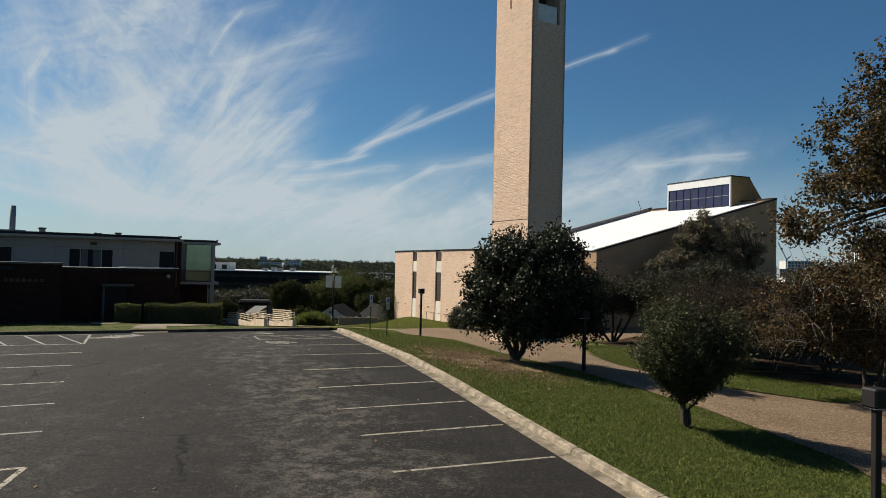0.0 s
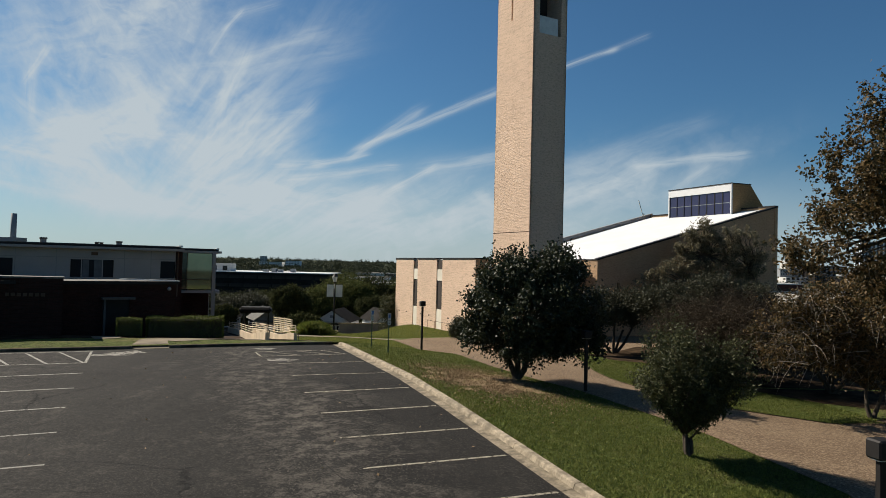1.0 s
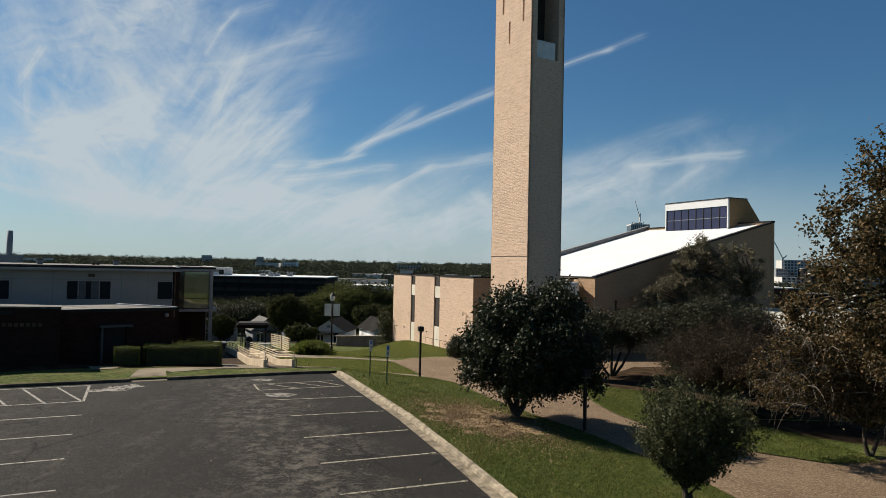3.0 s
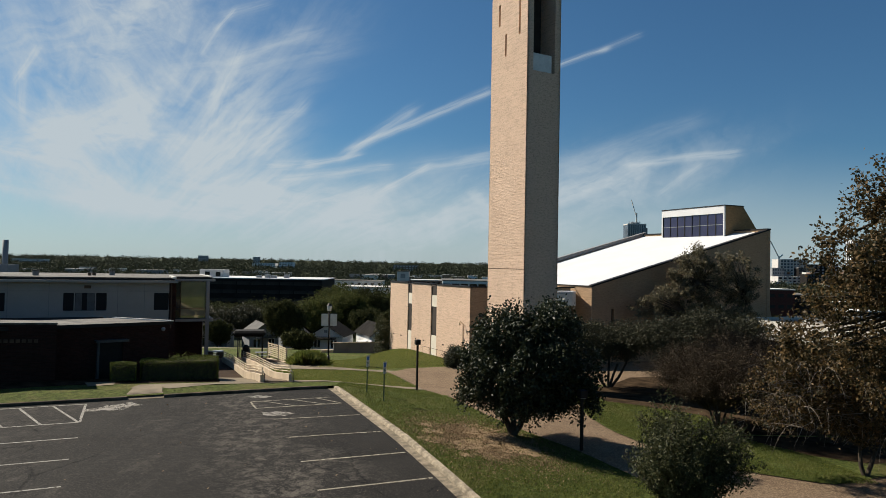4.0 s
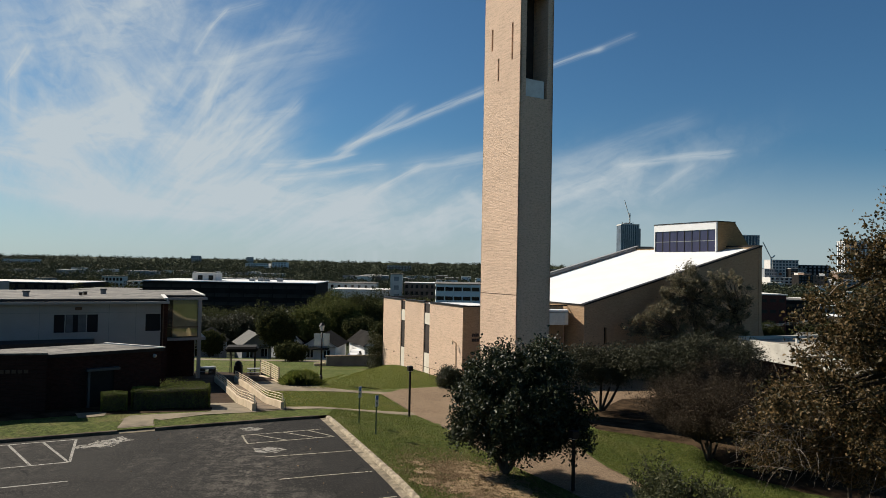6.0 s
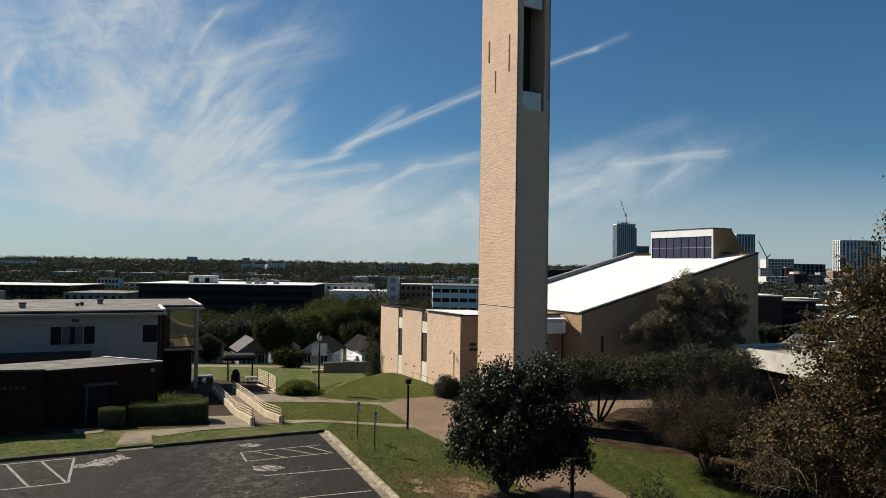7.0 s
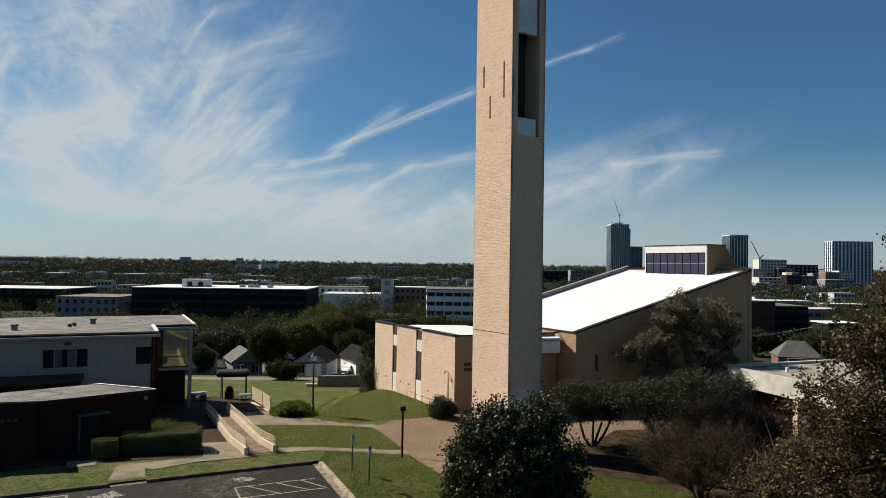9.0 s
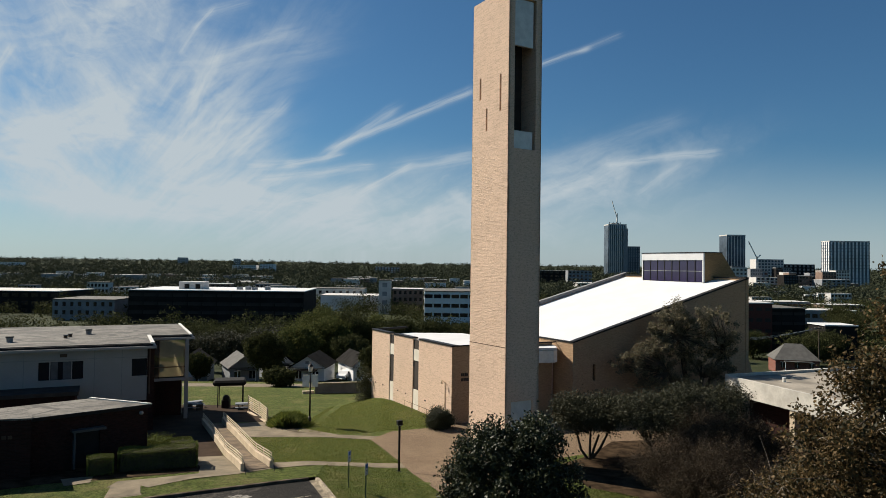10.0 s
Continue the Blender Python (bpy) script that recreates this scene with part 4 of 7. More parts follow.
# ---- chapel ----
def build_chapel():
    g = -1.4
    ch = thing("chapel", pose(0, 0, g), "tan brick chapel with a sloping white roof and clerestory", "church")

    def z(h):
        return h - g
    a0, c1 = Vector((-5.16, 75.8)), Vector((2.93, 60.5))
    d = (c1 - a0).normalized()
    n = Vector((-d.y, d.x))           # into the building
    ln = (c1 - a0).length
    spans = [(0.0, 4.5), (5.5, 9.8), (11.0, ln)]
    for s0, s1 in spans:
        p, q = a0 + d * s0, a0 + d * s1
        part("wall_panel", prism([p, q, q + n * 0.5, p + n * 0.5], -1.2, z(6.0)), TAN_BRICK, ch, "sunlit tan rough brick panel")
        part("coping", prism([p - n * 0.06, q - n * 0.06 , q + n * 0.56, p + n * 0.56], z(6.0), z(6.12)), DARK_METAL, ch, "dark metal coping")
        for f in (0.2, 0.62):
            v = p + (q - p) * f
            part("weep_vent", prism([v - n * 0.015, v + d * 0.3 - n * 0.015, v + d * 0.3 + n * 0.02, v + n * 0.02], z(0.35), z(0.47)), SLOT_DARK, ch)
    for s0, s1 in ((4.5, 5.5), (9.8, 11.0)):
        p, q = a0 + d * s0 + n * 0.1, a0 + d * s1 + n * 0.1
        k = n * 0.1
        part("window", prism([p, q, q + k, p + k], z(1.1), z(3.9)), SLOT_DARK, ch, "narrow dark bronze window")
        part("spandrel", prism([p - n * 0.05, q - n * 0.05, q + k, p + k], -1.0, z(1.1)), CREAM, ch, "cream stucco panel")
        part("spandrel", prism([p - n * 0.05, q - n * 0.05, q + k, p + k], z(3.9), z(5.0)), CREAM, ch, "cream stucco panel")
        part("lintel", prism([p, q, q + k, p + k], z(5.0), z(5.9)), SLOT_DARK, ch)
    # flat-roofed front part
    u = Vector((0.917, 0.40))
    e1 = c1 + u * 10.6
    part("inner_wall", prism([a0 + n * 0.42, c1 + n * 0.42, e1 + n * 0.1, Vector((5.0, 79.0)), Vector((-1.0, 79.0))], -1.2, z(5.3)), TAN_BRICK, ch)
    part("flat_roof", prism([a0 + n * 0.5, c1 + n * 0.5, e1 + n * 0.1, Vector((5.0, 79.0)), Vector((-1.0, 79.0))], z(5.3), z(5.42)), MEMBRANE, ch, "white roof membrane")
    # the end wall's shade is put into its brick colour
    wall_slab("shade_brown_wall", c1, e1, 0.4, -1.2, z(6.0), BROWN_SHADE_BRICK, ch, (), "brick end wall with its shade put into the brown")
    part("coping", prism([c1 - u * 0.05 + Vector((0.03, -0.07)), e1 + Vector((0.03, -0.07)), e1 + n * 0.46, c1 + n * 0.46], z(6.0), z(6.12)), DARK_METAL, ch)
    part("coping", prism([a0 - n * 0.02, a0 + Vector((3.8, 3.6)), a0 + Vector((3.8, 4.0)), a0 + Vector((-0.1, 0.4))], z(5.9), z(6.12)), DARK_METAL, ch)
    # two short lines of raised lettering, too far to read
    for row, (h, w) in enumerate(((3.35, 0.7), (2.9, 1.0))):
        p = c1 + u * 0.9 + Vector((0.02, -0.04))
        for i in range(4):
            s = p + u * (w / 4 * i)
            part("letter_bar", prism([s, s + u * (w / 4 - 0.06), s + u * (w / 4 - 0.06) + n * 0.05, s + n * 0.05], z(h), z(h + 0.28)), SLOT_DARK, ch)
    # conduit with a small lamp on the last panel
    v = a0 + d * (ln - 1.1) - n * 0.05
    part("conduit", tube([(v.x, v.y, z(-0.6)), (v.x, v.y, z(2.75))], 0.032, sides=6), TAN_METAL, ch, "tan conduit on the brick")
    w = v - n * 0.35
    part("lamp_arm", tube([(v.x, v.y, z(2.7)), (w.x, w.y, z(2.95)), (w.x, w.y, z(2.8))], 0.03, sides=6), TAN_METAL, ch)
    part("wall_lamp", tube([(w.x, w.y, z(2.82)), (w.x, w.y, z(2.6))], [0.05, 0.11], sides=8), TAN_METAL, ch, "small tan wall lamp")
    # sanctuary with a sloping roof
    p1, p2, p3, p4 = Vector((14.2, 62.7)), Vector((34.5, 70.6)), Vector((26.2, 86.9)), Vector((5.9, 79.0))
    lo, hi = 6.2, 12.25
    wall_slab("sanctuary_wall", p1, p2, 0.45, -2.5, (z(lo), z(hi)), BROWN_SHADE_BRICK, ch, [(2.2, 2.5, z(2.6), z(4.15))], "long shaded brick wall with a raking top")
    wall_slab("sanctuary_wall", p2, p3, 0.45, -2.5, z(hi), BROWN_SHADE_BRICK, ch)
    wall_slab("sanctuary_wall", p3, p4, 0.45, -2.5, (z(hi), z(lo)), BROWN_SHADE_BRICK, ch)
    wall_slab("sanctuary_wall", p4, p1, 0.45, -2.5, z(lo), BROWN_SHADE_BRICK, ch)
    for s in (2.2,):
        q0, q1 = along(p1, p2, s / (p2 - p1).length, 0.3), along(p1, p2, (s + 0.35) / (p2 - p1).length, 0.3)
        part("window", prism([q0, q1, q1 + Vector((0, 0.1)), q0 + Vector((0, 0.1))], z(1.2), z(4.6)), DARK_GLASS, ch)
    ins = [p1 + Vector((0.1, 0.4)), p2 + Vector((-0.35, 0.3)), p3 + Vector((-0.2, -0.4)), p4 + Vector((0.35, -0.2))]
    part("sloping_roof", prism(ins, [z(lo) - 0.5, z(hi) - 0.5, z(hi) - 0.5, z(lo) - 0.5], [z(lo) - 0.12, z(hi) - 0.12, z(hi) - 0.12, z(lo) - 0.12]), MEMBRANE, ch, "bright white sloping roof membrane")

    def cap(p, q, za, zb, w=0.5, out=0.07, t=0.16, mat=DARK_METAL):
        dd = (q - p).normalized()
        nn = Vector((-dd.y, dd.x))
        part("coping", prism([p - nn * out, q - nn * out, q + nn * w, p + nn * w], [z(za), z(zb), z(zb), z(za)], [z(za) + t, z(zb) + t, z(zb) + t, z(za) + t]), mat, ch, "dark metal coping")
    cap(p1, p2, lo, hi)
    cap(p2, p3, hi, hi)
    cap(p3, p4, hi, lo, 0.5, 0.07, 0.42, GREY_SEAM)
    cap(p4, p1, lo, lo, 0.3, 0.07, 0.1)
    bq = Vector((0.932, 0.362))
    part("buttress", prism([p2, p2 + bq * 0.5, p2 + bq * 0.5 + Vector((-0.2, 0.5)), p2 + Vector((-0.2, 0.5))], -2.5, [z(4.0), z(2.5), z(2.5), z(4.0)]), BROWN_SHADE_BRICK, ch)
    part("buttress", prism([p2 + bq * 0.5, p2 + bq * 2.2, p2 + bq * 2.2 + Vector((-0.2, 0.5)), p2 + bq * 0.5 + Vector((-0.2, 0.5))], -2.5, [z(2.5), z(0.4), z(0.4), z(2.5)]), BROWN_SHADE_BRICK, ch)
    # clerestory
    tl, tr = Vector((26.9, 82.0)), Vector((30.9, 73.5))
    uu = Vector((0.927, 0.375))
    top = 15.0
    x_end = 5.0

    bm = bmesh.new()
    v = lambda p, h: bm.verts.new((p.x, p.y, z(h)))
    body = []
    for p in (tl, tr):
        body.append([v(p + uu * 0.15, 11.0), v(p + uu * 0.15, top), v(p + uu * 2.7, top), v(p + uu * x_end, 12.2), v(p + uu * x_end, 11.0)])
    for i in range(5):
        j = (i + 1) % 5
        bm.faces.new((body[0][i], body[0][j], body[1][j], body[1][i]))
    bm.faces.new(body[0])
    bm.faces.new(body[1][::-1])
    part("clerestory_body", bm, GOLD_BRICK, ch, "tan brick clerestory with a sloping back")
    wn = (tr - tl).normalized()
    wl = (tr - tl).length
    part("fascia", prism([tl, tr, tr + uu * 0.2, tl + uu * 0.2], z(14.2), z(top)), MEMBRANE, ch, "white fascia board")
    part("coping", prism([tl - uu * 0.05, tr - uu * 0.05 + wn * 0.06, tr + uu * 2.75 + wn * 0.06, tl + uu * 2.75], z(top), z(top) + 0.1), DARK_METAL, ch)
    part("sill", prism([tl, tr, tr + uu * 0.2, tl + uu * 0.2], z(11.3), z(11.75)), MEMBRANE, ch)
    for p in (tl, tr - wn * 0.16):
        part("end_post", prism([p, p + wn * 0.16, p + wn * 0.16 + uu * 0.2, p + uu * 0.2], z(11.5), z(14.2)), MEMBRANE, ch)
    nb = 8
    for i in range(nb):
        s0 = 0.16 + (wl - 0.32) * i / nb
        s1 = 0.16 + (wl - 0.32) * (i + 1) / nb
        p, q = tl + wn * s0 + uu * 0.1, tl + wn * s1 + uu * 0.1
        for z0, z1 in ((11.75, 12.95), (12.98, 14.2)):
            part("pane", prism([p, q, q + uu * 0.04, p + uu * 0.04], z(z0), z(z1)), PURPLE_GLASS, ch)
        part("mullion", prism([p - uu * 0.05, p + wn * 0.07 - uu * 0.05, p + wn * 0.07, p], z(11.75), z(14.2)), DARK_METAL, ch)
    p, q = tl + wn * 0.16 + uu * 0.07, tr - wn * 0.16 + uu * 0.07
    part("transom", prism([p, q, q + uu * 0.03, p + uu * 0.03], z(12.94), z(13.0)), GREY_SEAM, ch)
    # rounded white canopy in the entrance corner
    cc = Vector((11.3, 62.3))
    pts = [cc + Vector((-2.4, -0.2)), cc + Vector((1.1, 0.3)), cc + Vector((1.5, 0.7)), cc + Vector((1.6, 2.6)), cc + Vector((-2.4, 2.6))]
    part("canopy", prism(pts, z(4.4), z(5.5)), PALE_METAL, ch, "pale rounded entrance canopy")
    part("canopy_roof", prism([p + Vector((0.0, 0.08)) for p in pts], z(5.55), z(5.75)), MEMBRANE, ch)


build_chapel()


def build_handrail():
    a, b = Vector((-1.35, 66.7)), Vector((2.2, 60.0))
    h = thing("handrail", pose(a.x, a.y, on_land(a.x, a.y, 0.1)), "thin brown pipe handrail beside the chapel wall", "handrail")
    pts = [a + (b - a) * f for f in np.linspace(0, 1, 6)]
    z0 = on_land(a.x, a.y, 0.1)
    tops = [on_land(p.x, p.y, 1.0) - z0 for p in pts]
    part("rail", tube([(p.x - a.x, p.y - a.y, t) for p, t in zip(pts, tops)], 0.02, sides=6), SHADOW_BROWN, h, "", True)
    for p, t in zip(pts, tops):
        part("rail_post", tube([(p.x - a.x, p.y - a.y, t - 1.0), (p.x - a.x, p.y - a.y, t)], 0.018, sides=6), SHADOW_BROWN, h)


build_handrail()


# ---- hall with a brick wing ----
def build_hall():
    ox, oy = -22.0, 57.2
    g = -1.2
    hall = thing("hall", pose(ox, oy, g, 0, 0, 24), "two-storey white-panelled hall with a flat grey roof and glazed end", "building")

    def z(h):
        return h - g
    far = -46.0
    holes = []
    wins = [(-1.5, -0.32), (-8.15, -5.0), (-15.6, -12.05), (-24.5, -20.6), (-32.5, -28.6)]
    y0 = 0.6
    for w0, w1 in wins:
        holes.append((w0 - far, w1 - far, z(3.72), z(5.2)))
    wall_slab("front_wall", (far, y0), (-0.3, y0), 0.25, z(1.7), z(6.0), WHITE_WALL, hall, holes, "white painted panel wall")
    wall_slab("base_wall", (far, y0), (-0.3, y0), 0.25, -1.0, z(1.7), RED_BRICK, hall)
    for w0, w1 in wins:
        cuts = (0.0, 0.26, 0.74, 1.0) if w1 - w0 > 2 else (0.0, 1.0)
        wf = part("window_frame", box(w0 - 0.06, w1 + 0.06, y0 - 0.05, y0 + 0.02, z(3.62), z(3.72)), WHITE_WALL, hall)
        part("head_frame", box(w0, w1, y0 + 0.02, y0 + 0.1, z(5.14), z(5.2)), WHITE_WALL, wf)
        for i, (f0, f1) in enumerate(zip(cuts, cuts[1:])):
            a, b = w0 + (w1 - w0) * f0, w0 + (w1 - w0) * f1
            part("pane", box(a + 0.04, b - 0.04, y0 + 0.1, y0 + 0.13, z(3.72), z(5.14)), HALL_GLASS, wf)
            part("mullion", box(a - 0.03, a + 0.04, y0 + 0.02, y0 + 0.1, z(3.72), z(5.14)), WHITE_WALL, wf)
            if i == 1:
                for c0, c1 in ((0.05, 0.36), (0.6, 0.97)):
                    part("curtain", box(a + (b - a) * c0, a + (b - a) * c1, y0 + 0.075, y0 + 0.095, z(3.74), z(5.12)), CURTAINED, wf, "grey drawn curtain behind the glass")
    for sx in (-44, -40.5, -37, -33.6, -28.0, -25.5, -19.8, -17.3, -11.9, -9.1, -4.2, -2.2):
        part("panel_seam", box(sx - 0.02, sx + 0.02, y0 - 0.012, y0 + 0.01, z(1.75), z(5.95)), GREY_SEAM, hall)
    part("gutter_seam", box(far, -0.3, y0 - 0.015, y0 + 0.01, z(5.28), z(5.31)), GREY_SEAM, hall)
    part("downpipe", tube([(-0.12, y0 - 0.1, z(6.0)), (-0.12, y0 - 0.1, z(2.2))], 0.05, sides=8), SHADOW_BROWN, hall, "brown downpipe")
    for vx in (-6.4, -16.0, -26.0):
        part("vent", box(vx - 0.25, vx + 0.25, y0 - 0.04, y0 + 0.05, z(5.5), z(5.75)), SHADOW_BROWN, hall)
    part("brick_pier", box(-0.3, 0.25, y0 + 0.05, 6.5, -1.0, z(6.0)), RED_BRICK, hall, "dark red brick end wall")
    part("rear_wall", box(far, 3.4, 18.4, 18.65, -1.5, z(6.0)), RED_BRICK, hall)
    part("side_wall", box(far - 0.25, far, y0, 18.65, -1.0, z(6.0)), RED_BRICK, hall)
    # roof in two steps of the plan, with a pale eave and a dark edge
    roof = [(far - 0.6, 0.0), (0.35, 0.0), (0.35, 6.4), (4.0, 6.4), (4.0, 19.2), (far - 0.6, 19.2)]
    part("eave", prism(roof, z(6.0), z(6.2)), WHITE_WALL, hall, "pale eave board")
    ins = [(far - 0.5, 0.25), (0.1, 0.25), (0.1, 6.65), (3.75, 6.65), (3.75, 19.0), (far - 0.5, 19.0)]
    part("roof_edge", prism(ins, z(6.2), z(6.36)), DARK_METAL, hall)
    ins2 = [(far - 0.4, 0.42), (-0.06, 0.42), (-0.06, 6.8), (3.6, 6.8), (3.6, 18.85), (far - 0.4, 18.85)]
    part("flat_roof", prism(ins2, z(6.36), z(6.42)), GREY_ROOF, hall, "patched grey flat roof")
    part("drip_edge", box(-0.08, 0.22, 0.2, 6.7, z(6.36), z(6.5)), PALE_METAL, hall)
    part("drip_edge", box(3.55, 3.8, 6.7, 19.0, z(6.36), z(6.48)), PALE_METAL, hall)
    for i, (sx, sy) in enumerate(((-10.5, 4.5), (-4.9, 9.5), (-6.6, 6.5), (-6.3, 7.6), (-19.0, 6.5), (-27, 9))):
        r = 0.24 if i in (0, 1, 4) else 0.15
        st = part("roof_vent", tube([(sx, sy, z(6.4)), (sx, sy, z(6.4) + r * 1.6)], r, sides=10), GREY_SEAM if r > 0.2 else SHADOW_BROWN, hall)
        part("vent_cap", tube([(sx, sy, z(6.4) + r * 1.6), (sx, sy, z(6.4) + r * 2.1)], [r * 1.35, r * 1.2], sides=10), GREY_ROOF, st)
    # glazed end bay on columns
    part("end_floor", box(0.25, 3.9, 6.3, 18.4, z(2.25), z(2.5)), WHITE_WALL, hall, "pale balcony slab")
    for cx, cy in ((3.35, 6.55), (3.35, 12.5), (3.35, 18.2)):
        part("column", box(cx - 0.16, cx + 0.16, cy - 0.16, cy + 0.16, -1.0, z(6.0)), WHITE_WALL, hall, "pale square column")
    for a, b in ((0.3, 0.95), (1.0, 3.15)):
        part("pane", box(a, b, 6.5, 6.53, z(2.6), z(5.95)), DARK_GLASS if a < 0.5 else SMOKE_GLASS, hall, "large reflecting window pane")
    for mx in (0.27, 0.97):
        part("mullion", box(mx - 0.03, mx + 0.03, 6.42, 6.55, z(2.5), z(6.0)), SHADOW_BROWN, hall)
    part("rail", box(0.3, 3.2, 6.40, 6.46, z(3.45), z(3.52)), SHADOW_BROWN, hall)
    for i in range(3):
        part("pane", box(3.36, 3.39, 6.8 + 3.8 * i, 10.4 + 3.8 * i, z(2.6), z(5.95)), SMOKE_GLASS, hall)
    part("inner_wall", box(0.3, 3.3, 11.5, 11.7, -1.0, z(6.0)), CREAM, hall, "cream inner wall")
    part("porch_wall", box(0.25, 3.2, 9.5, 9.75, -1.0, z(2.25)), RED_BRICK, hall)
    # low connecting roof behind the wing
    part("link_roof", box(far, -5.2, -2.2, y0, z(2.9), z(3.2)), SLOT_DARK, hall, "dark low connecting roof")
    part("link_wall", box(far, -5.4, -2.0, y0, -1.0, z(2.9)), RED_BRICK, hall)


SMOKE_GLASS = glass_material("olive_reflecting_glass", (0.30, 0.30, 0.22), 0.03)
SMOKE_GLASS.node_tree.nodes["Principled BSDF"].inputs["Metallic"].default_value = 0.6
build_hall()


GREY_POST = material("grey_painted_steel", (0.075, 0.075, 0.072), 0.6, 0.2, 2.0, 20.0, 0.1)


def build_wing():
    g = 0.2
    wing = thing("brick_wing", pose(-17.65, 45.45, g, 0, 0, 40), "single-storey dark red brick wing with a flat pale roof", "building")

    def z(h):
        return h - g
    far, top = -12.0, 3.74
    door = (-4.4, -2.85)
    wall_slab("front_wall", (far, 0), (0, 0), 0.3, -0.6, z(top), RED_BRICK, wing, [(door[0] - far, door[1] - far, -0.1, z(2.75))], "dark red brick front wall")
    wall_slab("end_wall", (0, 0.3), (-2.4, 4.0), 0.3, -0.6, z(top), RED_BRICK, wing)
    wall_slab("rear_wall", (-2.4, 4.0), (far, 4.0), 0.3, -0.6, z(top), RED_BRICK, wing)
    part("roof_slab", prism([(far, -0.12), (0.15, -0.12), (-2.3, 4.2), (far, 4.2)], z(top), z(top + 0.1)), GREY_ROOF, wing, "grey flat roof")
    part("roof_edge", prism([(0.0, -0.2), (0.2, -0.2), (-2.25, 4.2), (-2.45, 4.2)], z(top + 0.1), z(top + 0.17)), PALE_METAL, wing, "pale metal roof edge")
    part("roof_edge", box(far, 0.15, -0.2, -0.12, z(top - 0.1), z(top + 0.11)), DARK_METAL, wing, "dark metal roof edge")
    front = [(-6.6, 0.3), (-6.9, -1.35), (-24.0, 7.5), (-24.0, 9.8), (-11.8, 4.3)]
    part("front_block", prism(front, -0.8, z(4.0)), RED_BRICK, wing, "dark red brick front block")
    part("block_roof", prism([(x + 0.03, y - 0.06) for x, y in front], z(4.0), z(4.1)), GREY_ROOF, wing, "grey flat roof")
    part("door_leaf", box(door[0], door[1], 0.12, 0.18, -0.1, z(2.75)), DARK_METAL, wing, "dark recessed door")
    part("door_post", box(door[0] - 0.02, door[0] + 0.1, -0.3, 0.1, -0.2, z(2.7)), GREY_POST, wing, "pale door post")
    part("door_canopy", box(door[0] - 0.15, door[1] + 0.2, -0.55, 0.1, z(2.7), z(2.84)), GREY_POST, wing, "pale door canopy")
    for i in range(8):
        a = Vector((-9.9 + 0.28 * i, -1.35 + (3.0 - 0.28 * i) * 0.5175 - 0.05))
        part("letter_bar", prism([a, a + Vector((0.19, -0.098)), a + Vector((0.19, -0.03)), a + Vector((0, 0.068))], z(2.95), z(3.15)), SHADOW_BROWN, wing)
    bm = bmesh.new()
    bmesh.ops.create_icosphere(bm, subdivisions=2, radius=0.13, matrix=Matrix.Translation((-0.45, -0.15, z(3.35))))
    part("globe_lamp", bm, WHITE_WALL, wing, "small white globe wall lamp", True)


build_wing()


# ---- plants ----
def leaves(name, centres, size, mat, parent, seed, squash=0.45, up=0.3, label=""):
    """One mesh of many small folded leaves at those places."""
    rng = np.random.default_rng(seed)
    n = len(centres)
    a = rng.normal(size=(n, 3))
    a /= np.linalg.norm(a, axis=1)[:, None]
    b = rng.normal(size=(n, 3))
    b[:, 2] += up
    b = np.cross(a, b)
    b /= np.linalg.norm(b, axis=1)[:, None] + 1e-9
    s = size * rng.uniform(0.6, 1.35, size=(n, 1))
    c = np.asarray(centres)
    quad = np.stack([c - a * s, c + b * s * squash, c + a * s, c - b * s * squash], 1).reshape(-1, 3)
    f = np.arange(n * 4, dtype=np.int32).reshape(-1, 4)
    ob = new(name, sheet(name, quad, f, mat))
    ob.parent = parent
    if label:
        tagged(ob, label)
    return ob


def crown_points(rng, lobes, clumps, per, spread, hollow=0.35, shoot=0.0):
    """Clump centres near the skin of some lobes (x, y, z, rx, ry, rz), and the leaves round them, drawn out along short shoots."""
    lobes = np.array(lobes, float)
    vol = (lobes[:, 3] * lobes[:, 4] * lobes[:, 5]) ** 0.8
    pick = rng.choice(len(lobes), clumps, p=vol / vol.sum())
    d = rng.normal(size=(clumps, 3))
    d /= np.linalg.norm(d, axis=1)[:, None]
    r = rng.uniform(hollow, 1.0, size=(clumps, 1)) ** 0.6
    mids = lobes[pick, :3] + d * r * lobes[pick, 3:]
    wide = rng.uniform(0.4, 1.3, size=(clumps, 1)).repeat(per, 0)
    pts = np.repeat(mids, per, 0) + rng.normal(size=(clumps * per, 3)) * spread * wide
    if shoot:
        way = d + np.array([0, 0, 0.55]) + rng.normal(size=d.shape) * 0.35
        way /= np.linalg.norm(way, axis=1)[:, None]
        far = rng.uniform(0.25, 1.25, size=(clumps, 1)) * shoot
        t = rng.uniform(-0.6, 1.0, size=(clumps * per, 1))
        pts += np.repeat(way * far, per, 0) * t - rng.normal(size=pts.shape) * spread * wide * np.clip(t, 0, 1) * 0.4
    return mids, pts


